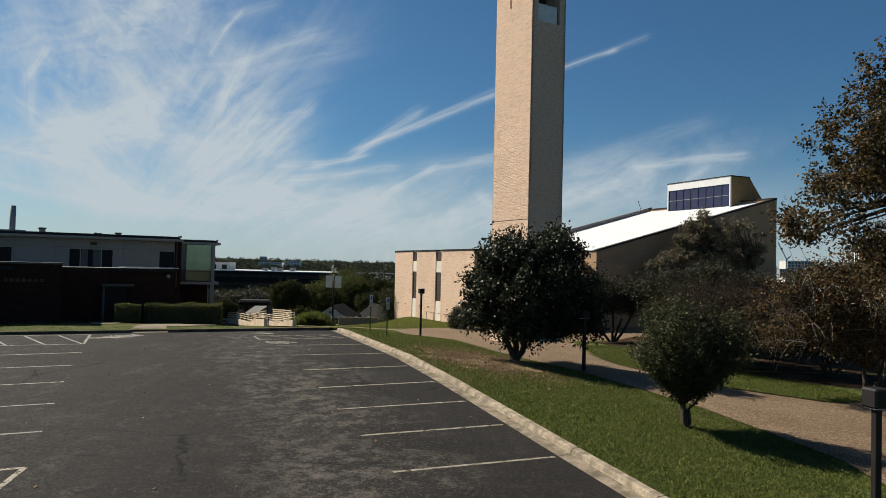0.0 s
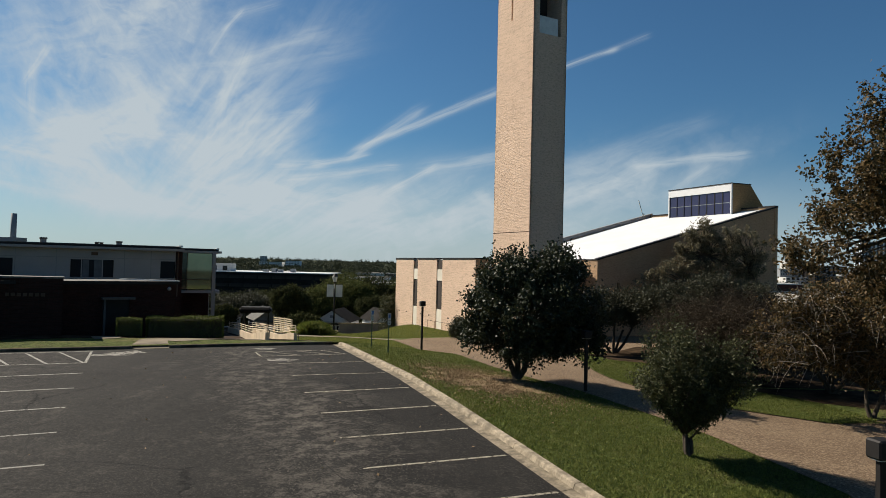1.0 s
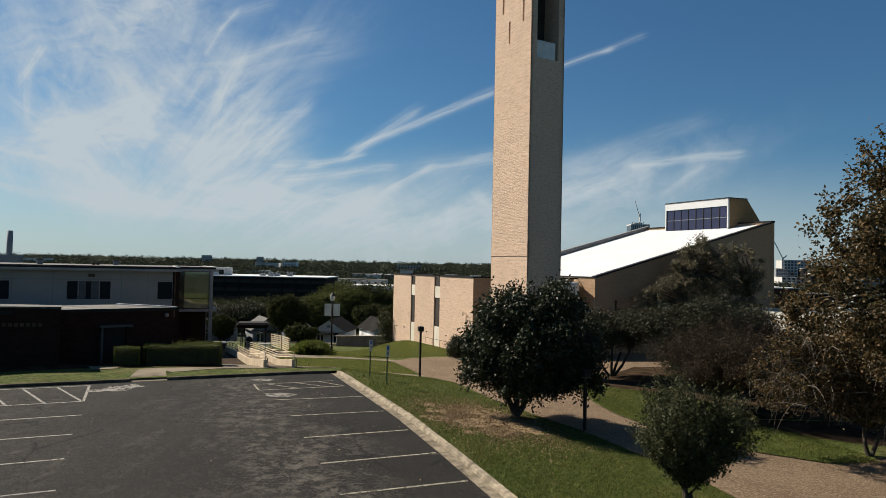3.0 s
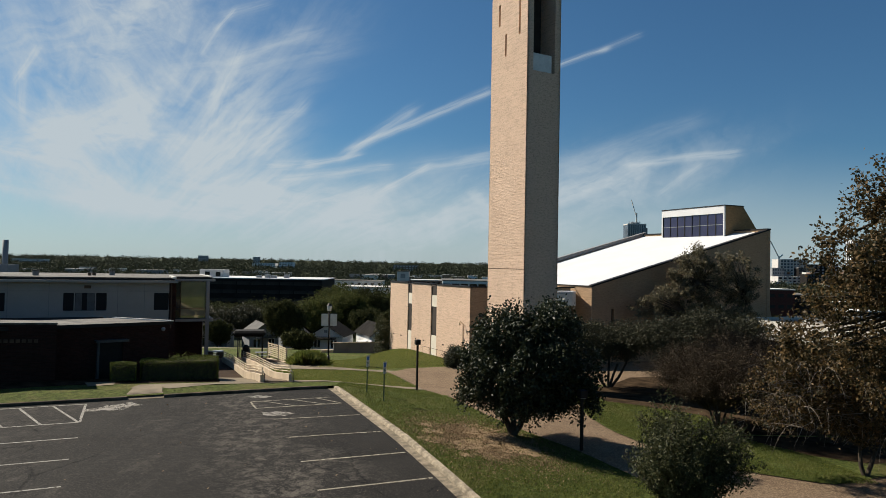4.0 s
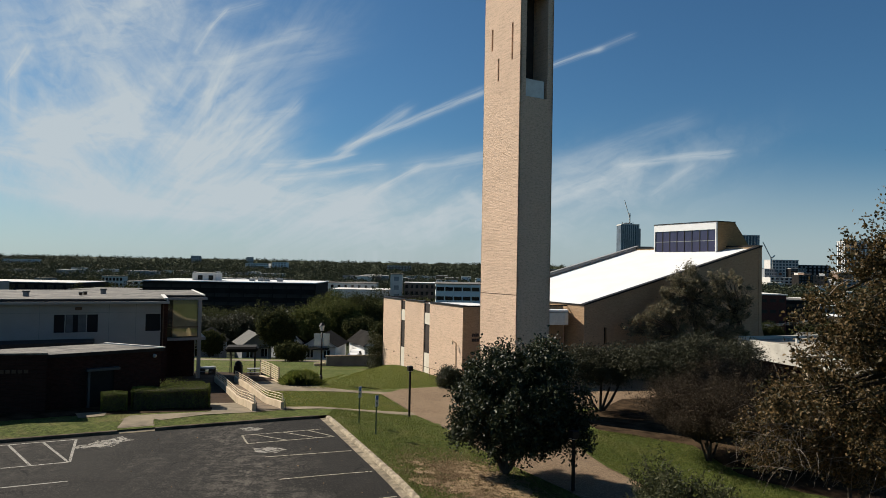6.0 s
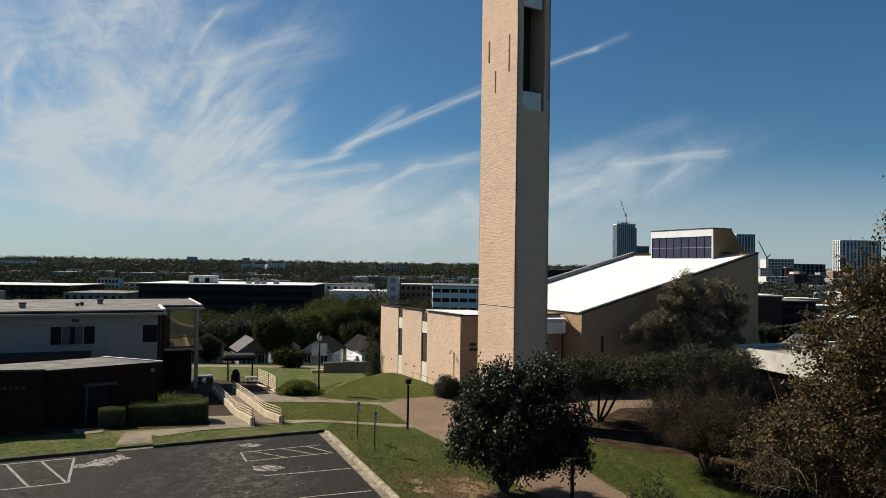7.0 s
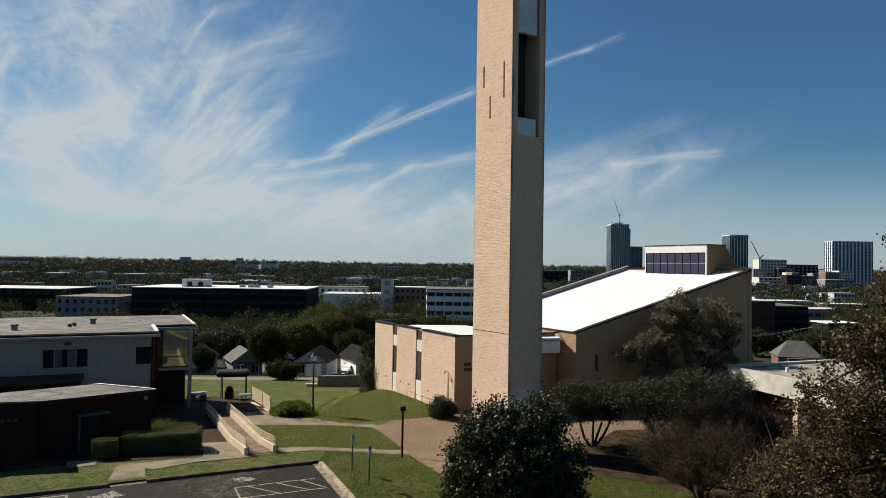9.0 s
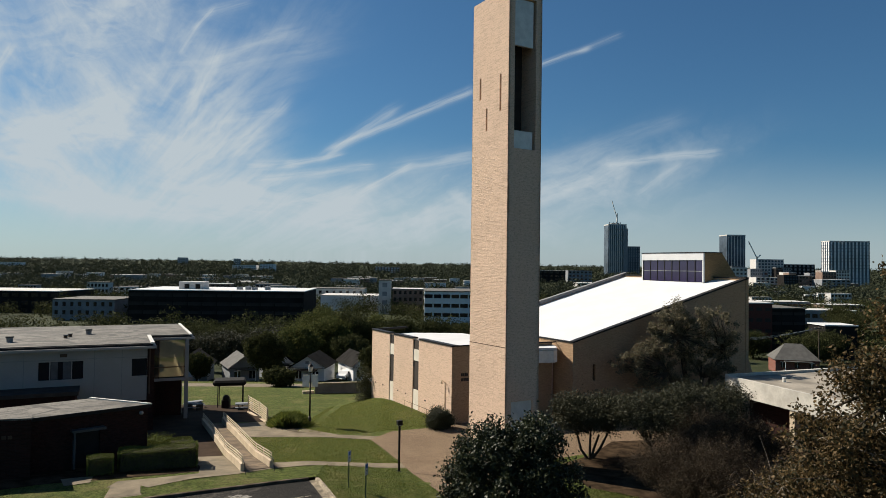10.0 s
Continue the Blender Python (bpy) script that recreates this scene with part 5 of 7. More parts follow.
def limbs(rng, stems, mids, count, r0, z0, bm=None, lean=0.4):
    """Tapered trunks from the ground and bent limbs out to some clumps."""
    bm = bm or bmesh.new()
    forks = []
    for bx, by, fx, fy, fz in stems:
        p0, p1 = Vector((bx, by, -0.25)), Vector((fx, fy, fz))
        midp = (p0 + p1) / 2 + Vector((rng.normal() * 0.06, rng.normal() * 0.06, 0))
        tube([p0, p0 + Vector((0, 0, 0.3)), midp, p1], [r0 * 1.5, r0 * 1.1, r0 * 0.95, r0 * 0.75], bm, 9)
        forks.append(p1)
    order = rng.permutation(len(mids))[:count]
    for i in order:
        tip = Vector(mids[i])
        f = min(forks, key=lambda q: (q - tip).length)
        w = (tip - f)
        m1 = f + w * 0.35 + Vector((rng.normal() * 0.1, rng.normal() * 0.1, 0.12)) * w.length * lean
        m2 = f + w * 0.7 + Vector((rng.normal() * 0.1, rng.normal() * 0.1, 0.05)) * w.length * lean
        r = r0 * rng.uniform(0.22, 0.5)
        tube([f, m1, m2, tip], [r, r * 0.7, r * 0.4, r * 0.12], bm, 5)
    return bm


def tree(name, x, y, lobes, stems, clumps, per, spread, leaf, leaf_mat, bark, label, category, seed, r0=0.14, branches=40, hollow=0.35, lift=0.1, group="", twigs=0, squash=0.45, shoot=0.0):
    rng = np.random.default_rng(seed)
    root = thing(name, pose(x, y, on_land(x, y, lift)), label, category, group)
    mids, pts = crown_points(rng, lobes, clumps, per, spread, hollow, shoot)
    part("trunk", limbs(rng, stems, mids, branches, r0, 0), bark, root, "", True)
    if twigs:
        bm = bmesh.new()
        for i in range(twigs):
            m = Vector(mids[rng.integers(len(mids))])
            w = Vector(rng.normal(size=3)) * 0.42 + Vector((0, 0, -0.1))
            tube([m, m + w * 0.5 + Vector((0, 0, 0.08)), m + w], [0.014, 0.009, 0.004], bm, 3)
        tagged(part("twig_spray", bm, PALE_BARK, root, "pale bare twigs"), kind="stuff")
    leaves("crown", pts, leaf, leaf_mat, root, seed + 1, squash)
    return root


# round dense tree in the lawn by the kerb
tree("ornamental_pear_tree", 3.55, 30.9,
     [(0.5, 0, 3.1, 2.6, 2.6, 2.0), (-0.5, 0, 4.5, 1.5, 1.6, 1.3), (1.6, 0.2, 4.4, 1.6, 1.7, 1.3), (-1.6, 0, 3.0, 0.9, 1.2, 0.8), (-1.7, -0.2, 1.9, 0.8, 1.0, 0.6), (2.4, -0.2, 2.2, 1.3, 1.4, 1.2), (3.1, 0, 3.1, 0.9, 1.0, 0.9),
      (-0.5, 0, 5.6, 0.45, 0.5, 0.55), (0.2, 0.1, 5.2, 0.5, 0.5, 0.4), (1.7, 0, 5.5, 0.7, 0.6, 0.5), (2.4, 0, 5.0, 0.5, 0.5, 0.5), (0.4, -0.3, 1.5, 2.0, 1.7, 0.6), (3.3, -0.2, 1.5, 0.6, 0.7, 0.6)],
     [(0, 0, -0.5, 0, 1.15), (0.02, 0.02, 0.5, 0.1, 1.2), (0, 0, 0.02, 0.1, 1.5)], 780, 80, 0.17, 0.075, PEAR_LEAF, BARK,
     "dense dark green rounded tree on the lawn", "tree", 11, 0.145, 90, 0.3, squash=0.55, shoot=0.5)
# tall thin-leaved oak close by
tree("post_oak_tree", 14.8, 19.6,
     [(1.2, 0, 5.2, 3.0, 3.4, 1.9), (-1.7, 0.2, 6.1, 1.3, 1.6, 0.7), (-4.2, 0, 6.4, 0.9, 1.1, 0.55), (-3.2, 0, 7.5, 1.1, 1.3, 0.65), (-0.6, 0, 8.2, 2.8, 3.0, 1.2), (-2.9, -0.3, 9.1, 1.3, 1.4, 0.85), (0.3, 0, 10.2, 2.4, 2.6, 1.1), (-2.1, 0, 10.8, 0.9, 1.0, 0.6), (0.6, 0, 12.2, 1.9, 1.9, 0.9), (0.4, 0, 13.8, 1.4, 1.4, 0.7), (3.2, 0, 8.4, 2.2, 2.4, 2.4)],
     [(0, 0, 0, 0, 3.4), (0, 0, 0.3, 0.1, 7.5), (0, 0, 0.1, 0, 11)], 1250, 86, 0.15, 0.058, AUTUMN_LEAF, BARK,
     "tall oak with browning sparse autumn leaves", "tree", 31, 0.24, 170, 0.25, twigs=300, squash=0.6, shoot=0.45)


def shoot_tree(name, x, y, spread, height, shoots, per, leaf, leaf_mat, label, seed, low=0.45, stem=(0.45, 1.05), jitter=1.0):
    """A many-stemmed tree whose thin shoots fan up and out and carry leaves on their outer parts."""
    rng = np.random.default_rng(seed)
    root = thing(name, pose(x, y, on_land(x, y, 0.1)), label, "tree")
    stems = [(rng.normal() * stem[0] * 0.33, rng.normal() * stem[0] * 0.33, rng.normal() * stem[0], rng.normal() * stem[0] * 0.9, stem[1] * rng.uniform(0.77, 1.23)) for i in range(6)]
    az = rng.uniform(0, 2 * math.pi, shoots)
    tilt = np.sqrt(rng.random(shoots))
    grow = rng.uniform(0.7, 1.0, shoots) * (1 + 0.16 * np.sin(az * 3 + seed) + 0.1 * np.sin(az * 7))
    tip = np.stack([np.cos(az) * tilt * spread * grow, np.sin(az) * tilt * spread * grow, 0.7 + (height - 0.7) * np.sqrt(np.clip(1 - 0.72 * tilt ** 2.2, 0, 1)) * grow], 1)
    tip[:, 2] -= 0.25 * rng.random(shoots)
    base = np.array([stems[i % 6][2:] for i in range(shoots)])
    bend = base + (tip - base) * 0.5 + np.array([0, 0, 0.25]) * rng.random((shoots, 1))
    f = (low + (1 - low) * rng.random((shoots, per)) ** 0.75)[:, :, None]
    pts = base[:, None] * (1 - f) ** 2 + 2 * bend[:, None] * f * (1 - f) + tip[:, None] * f ** 2
    pts = (pts + rng.normal(size=pts.shape) * np.array([0.11, 0.11, 0.16]) * jitter).reshape(-1, 3)
    part("trunk", limbs(rng, stems, tip, 90, 0.07, 0), BARK, root, "", True)
    bm = bmesh.new()
    for i in range(0, shoots, 9):
        tube([bend[i], bend[i] * 0.4 + tip[i] * 0.6 + rng.normal(size=3) * 0.05, tip[i] + rng.normal(size=3) * 0.1], [0.011, 0.008, 0.003], bm, 3)
    tagged(part("twig_spray", bm, BARK, root, "thin grey twigs"), kind="stuff")
    leaves("crown", pts, leaf, leaf_mat, root, seed + 1, 0.4, 1.0)
    return root


shoot_tree("small_lawn_tree", 7.55, 20.55, 2.05, 3.95, 400, 120, 0.052, SHRUB_LEAF, "small vase-shaped olive-green lawn tree", 21, 0.2, (0.05, 0.6), 0.62)


BLACK_CLAD = material("black_cladding", (0.020, 0.018, 0.017), 0.8, 0.3, 0.2, 2.0, 0.05, spec=0.04)
PALE_CLAD = material("pale_concrete_cladding", (0.52, 0.5, 0.47), 0.85, 0.12, 0.2, 2.0, 0.1)
WHITE_CLAD = material("white_office_cladding", (0.66, 0.66, 0.65), 0.8, 0.08, 0.2, 2.0, 0.05)
BROWN_CLAD = material("brown_brick_far", (0.19, 0.13, 0.10), 0.9, 0.25, 0.2, 2.0, 0.1)
GREY_CLAD = material("grey_facade", (0.22, 0.23, 0.24), 0.7, 0.2, 0.2, 2.0, 0.05)
BLUE_GLASS = material("blue_tower_glass", (0.07, 0.09, 0.115), 0.25, 0.5, 0.03, 0.2, 0.0, 0.3)
DARK_RED = brickwork("dark_red_far_brick", (0.10, 0.035, 0.028), (0.08, 0.05, 0.04), 0.22, 0.075, relief=0.004)
BAND = material("dull_brown_window_band", (0.045, 0.037, 0.032), 0.6, 0.5, 0.1, 0.6, 0.0, spec=0.08)
ROOFS = (PALE_CLAD, GREY_ROOF, PALE_CLAD)
SLATE = material("dark_shingle_roof", (0.024, 0.0225, 0.021), 0.95, 0.35, 1.0, 6.0, 0.4, spec=0.02)
PALE_SLATE = material("pale_shingle_roof", (0.10, 0.096, 0.088), 0.9, 0.2, 1.0, 6.0, 0.4)


def shrub_row(name, x0, y0, x1, y1, w, h, mat, label, seed, n=9000, leaf=0.035, lift=0.15):
    """A clipped hedge from one point to another."""
    rng = np.random.default_rng(seed)
    a, b = Vector((x0, y0)), Vector((x1, y1))
    ln = (b - a).length
    root = thing(name, pose(x0, y0, on_land((x0 + x1) / 2, (y0 + y1) / 2, lift), 0, 0, math.degrees(math.atan2((b - a).y, (b - a).x))), label, "hedge")
    bm = box(0.06, ln - 0.06, -w / 2 + 0.08, w / 2 - 0.08, 0.05, h - 0.08, None, 0.08)
    bmesh.ops.subdivide_edges(bm, edges=bm.edges[:], cuts=5, use_grid_fill=True)
    for v in bm.verts:
        v.co += Vector((noise.noise(v.co * 2.3), noise.noise(v.co * 2.3 + Vector((9, 0, 0))), noise.noise(v.co * 2.1 + Vector((0, 9, 0))))) * 0.06
    part("twig_core", bm, BARK, root)
    face = rng.integers(0, 5, n)
    q = rng.uniform(0, 1, size=(n, 3))
    q[face == 0, 2] = 1.0
    q[face == 1, 1] = 0.0
    q[face == 2, 1] = 1.0
    q[face == 3, 0] = 0.0
    q[face == 4, 0] = 1.0
    top = rng.random(n) < 0.25
    q[top, 2] = 1.0
    pts = np.stack([q[:, 0] * ln, (q[:, 1] - 0.5) * w, 0.06 + q[:, 2] * (h - 0.06)], 1)
    edge = np.maximum(np.abs(q[:, 1] - 0.5) * 2, 0) ** 6 * (q[:, 2] > 0.9)
    pts[:, 2] -= edge * 0.08
    pts += rng.normal(size=pts.shape) * 0.022
    pts[:, 2] += 0.05 * np.sin(pts[:, 0] * 3.1) * (q[:, 2] > 0.9)
    leaves("foliage", pts, leaf, mat, root, seed + 1)
    return root


shrub_row("clipped_hedge", -18.1, 42.35, -13.9, 43.8, 1.5, 1.3, HEDGE_LEAF, "long clipped green hedge before the brick wing", 41, 30000, 0.03)
shrub_row("clipped_hedge", -14.6, 44.0, -15.7, 46.0, 1.4, 1.35, HEDGE_LEAF, "short return of the clipped hedge by the concrete pad", 42, 15000, 0.03)
shrub_row("clipped_hedge", -19.2, 40.7, -18.0, 41.3, 1.0, 1.1, HEDGE_LEAF, "short darker clipped hedge by the door", 43, 10000, 0.03)
tree("wall_shrub", -17.2, 47.1, [(0, 0, 0.75, 1.0, 0.8, 0.8), (-1.0, 0.8, 0.8, 0.9, 0.8, 0.8), (0.9, -0.7, 0.7, 0.8, 0.7, 0.75)], [(0, 0, 0, 0, 0.3)], 190, 40, 0.16, 0.05, HEDGE_LEAF, BARK, "loose rounded shrub against the brick wall", "shrub", 45, 0.03, 12, 0.3)

tree("live_oak_tree", 25.5, 63.0,
     [(-1.7, 0, 9.6, 1.4, 1.5, 0.9), (-2.6, 0.2, 8.4, 1.4, 1.4, 0.9), (-0.4, 0, 8.6, 1.5, 1.5, 0.8), (-1.4, 0, 10.7, 0.7, 0.8, 0.45), (0.9, 0, 9.7, 1.1, 1.0, 0.6), (2.3, 0, 9.8, 1.0, 1.0, 0.45), (3.6, 0.2, 9.2, 0.9, 1.0, 0.45), (4.4, 0.2, 8.3, 0.6, 0.8, 0.5),
      (0.8, 0, 7.2, 1.4, 1.4, 0.7), (3.0, 0, 7.6, 1.2, 1.2, 0.6), (1.6, 0, 8.4, 1.0, 1.0, 0.6), (2.6, 0, 6.3, 1.3, 1.3, 0.6), (-0.8, 0, 6.4, 1.7, 1.6, 0.9), (-3.2, -0.3, 6.9, 1.2, 1.3, 0.7), (-4.6, -0.4, 6.3, 1.2, 1.3, 0.75), (-6.2, -0.6, 6.0, 1.0, 1.1, 0.6), (-7.2, -0.8, 5.2, 0.8, 1.0, 0.55), (-5.4, -0.5, 4.8, 1.2, 1.2, 0.6), (-2.6, 0, 5.2, 1.3, 1.2, 0.7), (0.6, -0.3, 5.0, 1.5, 1.3, 0.8), (2.6, -0.3, 4.6, 1.4, 1.2, 0.8), (-0.8, -0.4, 3.6, 1.6, 1.2, 0.8), (-4.0, -0.4, 3.6, 1.5, 1.2, 0.8)],
     [(0, 0, -0.6, 0, 3.4), (0.1, 0, 0.9, 0, 4.0), (0, 0, -2.4, 0, 4.4), (0.1, 0.1, 3.0, 0.2, 6.6), (0, 0, -1.2, 0, 7.6)], 400, 140, 0.17, 0.078, LIVE_LEAF, BARK,
     "spreading grey-green live oak before the chapel wall", "tree", 51, 0.24, 240, 0.3, squash=0.55, shoot=0.45)
tree("courtyard_tree", 12.5, 49.5,
     [(0, 0, 3.3, 2.9, 2.7, 1.2), (-1.2, 0, 4.0, 1.5, 1.6, 0.8), (1.5, 0.2, 3.9, 1.7, 1.6, 0.9)],
     [(-0.15, 0, -0.9, 0, 1.7), (0.1, 0, 0.7, 0.1, 1.8), (0, 0, 0.1, 0.2, 2.0), (0.2, 0.1, 1.3, 0, 1.9)], 600, 60, 0.25, 0.07, OAK_LEAF, BARK,
     "low dark multi-stemmed courtyard tree", "tree", 53, 0.1, 60, 0.2)
tree("courtyard_tree", 17.0, 47.0,
     [(0, 0, 3.6, 3.1, 2.8, 1.5), (1.4, 0, 4.8, 2.0, 1.8, 1.1), (-1.5, 0, 4.2, 1.7, 1.6, 1.0)],
     [(-0.15, 0, -0.9, 0, 1.5), (0.1, 0, 0.7, 0.1, 1.6), (0.2, 0.1, 1.3, 0, 1.7)], 600, 60, 0.27, 0.07, OAK_LEAF, BARK,
     "low dark multi-stemmed courtyard tree beside another", "tree", 55, 0.1, 60, 0.2)
# added tree: its dark crown fills a gap that should lie in shade
tree("courtyard_tree", 21.8, 50.6,
     [(0, 0, 3.2, 2.8, 2.6, 1.4), (1.2, 0, 4.3, 1.8, 1.7, 1.0), (-1.5, 0, 3.9, 1.6, 1.6, 0.9)],
     [(-0.15, 0, -0.8, 0, 1.4), (0.1, 0, 0.8, 0.1, 1.5)], 560, 60, 0.27, 0.07, OAK_LEAF, BARK,
     "added dark courtyard tree that fills in for shade by the annex", "tree", 56, 0.1, 60, 0.2)
shoot_tree("crape_myrtle", 15.0, 36.2, 4.0, 4.7, 1700, 74, 0.042, TWIG_LEAF, "grey-brown twiggy crape myrtle gone to seed", 57)
shoot_tree("crape_myrtle", 19.0, 42.0, 4.2, 4.4, 1400, 70, 0.048, TWIG_LEAF, "grey-brown twiggy crape myrtle behind another", 59)
shoot_tree("crape_myrtle", 19.4, 34.0, 3.2, 3.9, 1000, 74, 0.042, TWIG_LEAF, "low grey-brown twiggy crape myrtle beside the oak", 58)
small_oak = tree("small_oak_tree", 18.0, 28.6,
     [(0, 0, 4.0, 3.1, 2.8, 1.8), (-2.0, 0, 3.6, 1.8, 1.6, 1.4), (-3.5, 0, 3.2, 1.4, 1.5, 1.3), (0.8, 0, 5.3, 1.9, 1.8, 1.0), (-1.9, 0, 5.1, 1.1, 1.0, 0.7), (-3.2, 0, 4.6, 0.9, 0.9, 0.6), (0.6, 0, 2.3, 2.6, 2.2, 0.9)],
     [(0, 0, -0.2, 0, 1.3), (0.1, 0, 0.7, 0.1, 1.6)], 760, 54, 0.2, 0.06, AUTUMN_LEAF, BARK,
     "small oak with brown leaves and pale bare twigs", "tree", 61, 0.09, 130, 0.25, twigs=700, squash=0.6, shoot=0.35)


def arching_twigs(root, seed, count, spread, z0, z1):
    """Long bare twigs that rise from the limbs, arch over and hang down."""
    r = np.random.default_rng(seed)
    bm = bmesh.new()
    for i in range(count):
        p = Vector((r.uniform(*spread), r.normal() * 1.1 - 0.4, r.uniform(z0, z1)))
        way = Vector((-0.75 + r.normal() * 0.5, -0.4 + r.normal() * 0.6, 0)).normalized()
        reach, rise, fall = r.uniform(0.4, 1.9), r.uniform(0.0, 0.7), r.uniform(0.0, 1.4)
        pts = [p + way * reach * f + Vector((0, 0, rise * 4 * f * (1 - f) - fall * f * f)) + Vector(r.normal(size=3)) * 0.03 for f in (0, 0.25, 0.5, 0.75, 1.0)]
        tube(pts, [0.017, 0.013, 0.010, 0.007, 0.003], bm, 3)
    tagged(part("bare_brush", bm, PALE_BARK, root, "pale arching bare twigs"), kind="stuff")


arching_twigs(small_oak, 62, 150, (-4.0, 1.5), 2.4, 4.8)
tree("round_shrub", 1.75, 59.0, [(0, 0, 0.9, 1.1, 1.0, 0.95), (0.7, 0, 0.7, 0.7, 0.7, 0.7)], [(0, 0, 0, 0, 0.4)], 260, 70, 0.16, 0.06, PEAR_LEAF, BARK, "dark rounded shrub at the chapel corner", "shrub", 63, 0.04, 12, 0.3)
tree("climbing_shrub", -5.9, 76.6, [(0, 0, 1.6, 1.1, 1.0, 2.0), (-0.3, 0, 3.6, 0.8, 0.8, 1.3), (0.4, -0.6, 0.6, 0.9, 0.9, 1.0)], [(0, 0, 0, 0, 0.9)], 210, 44, 0.22, 0.07, SHRUB_LEAF, BARK, "tall loose shrub at the chapel's far corner", "shrub", 65, 0.06, 26, 0.3, lift=-0.8)


LITTER = leaf_material("dry_fallen_leaf", (0.11, 0.072, 0.038), (0.28, 0.20, 0.115), 0.1, 0.8, 0.1)
BLADE = leaf_material("grass_blade", (0.06, 0.085, 0.016), (0.15, 0.16, 0.038), 0.3, 0.7, 0.15)


# brighter copy of the blade colour, to offset the shade tufts cast on themselves
TUFT = leaf_material("sunlit_grass_tuft", (0.10, 0.125, 0.028), (0.21, 0.21, 0.06), 0.45, 0.8, 0.1)


def grass_tuft():
    rng = np.random.default_rng(67)
    x, y = -11.2, 60.4
    root = thing("ornamental_grass", pose(x, y, on_land(x, y, 0.1)), "mounded ornamental grass beside the street lamp", "plant")
    n = 9000
    base = rng.normal(size=(n, 2)) * (0.5, 0.4)
    out = rng.normal(size=(n, 2)) * 0.22 + base * 0.35
    h = rng.uniform(0.4, 1.35, n) * np.exp(-(base[:, 0] / 1.5) ** 2)
    side = rng.normal(size=(n, 2)) * 0.007
    z0 = np.zeros(n)
    v = np.stack([np.c_[base - side, z0], np.c_[base + side, z0], np.c_[base + out * 0.6 + side * 0.6, h * 0.8], np.c_[base + out, h]], 1).reshape(-1, 3)
    ob = new("blades", sheet("blades", v, np.arange(n * 4, dtype=np.int32).reshape(-1, 4), BLADE))
    ob.parent = root
    tagged(ob, kind="stuff")


grass_tuft()


# ---- posts, signs, lamps, ramp and rails ----
def light_pole(x, y, top, turn):
    z0 = on_land(x, y, 0.13)
    h = top - z0
    p = thing("path_light", pose(x, y, z0, 0, 0, turn), "dark bronze square path light post with a box head", "lamp post", "path lights")
    part("base_plate", box(-0.12, 0.12, -0.12, 0.12, -0.05, 0.03, None, 0.01), DARK_METAL, p)
    part("post", box(-0.06, 0.06, -0.06, 0.06, 0.0, h - 0.3, None, 0.012), DARK_METAL, p)
    part("head", box(-0.17, 0.17, -0.17, 0.17, h - 0.33, h, None, 0.03), DARK_METAL, p, "dark box lamp head")
    part("lens", box(-0.13, 0.13, -0.13, 0.13, h - 0.345, h - 0.335), PALE_METAL, p)
    return p


light_pole(-1.2, 45.2, 2.95, 24)
light_pole(6.25, 29.0, 2.7, 24)
light_pole(7.65, 11.75, 2.5, 10)


def bay_sign(x, y, top, turn):
    z0 = on_land(x, y, 0.13)
    h = top - z0
    s = thing("parking_sign", pose(x, y, z0, 0, 0, turn), "small white and blue bay sign on a thin green post", "sign", "bay signs")
    part("post", box(-0.03, 0.03, -0.02, 0.02, -0.2, h - 0.05), SIGN_GREEN, s, "green metal channel post")
    plate = part("plate", box(-0.15, 0.15, -0.035, -0.022, h - 0.62, h, None, 0.004), SIGN_PAINT, s, "white metal sign plate")
    part("symbol", box(-0.1, 0.1, -0.04, -0.036, h - 0.26, h - 0.06), SIGN_BLUE, plate, "blue square symbol panel")
    for i in range(3):
        part("text_bar", box(-0.1, 0.1 - 0.03 * i, -0.04, -0.036, h - 0.40 - 0.07 * i, h - 0.37 - 0.07 * i), SIGN_GREEN, plate)


SIGN_GREEN = material("green_sign_post", (0.06, 0.10, 0.06), 0.6, 0.2, 3.0, 20.0, 0.1)
SIGN_BLUE = material("blue_sign_paint", (0.05, 0.14, 0.36), 0.5, 0.1, 3.0, 20.0, 0.05)
BANNER = material("pale_banner_cloth", (0.55, 0.57, 0.52), 0.8, 0.12, 2.0, 12.0, 0.1)
LANTERN = material("frosted_lantern_glass", (0.6, 0.58, 0.52), 0.3, 0.1, 3.0, 12.0, 0.0)
bay_sign(-3.82, 38.6, 2.72, 62)
bay_sign(-2.68, 36.2, 2.72, 62)


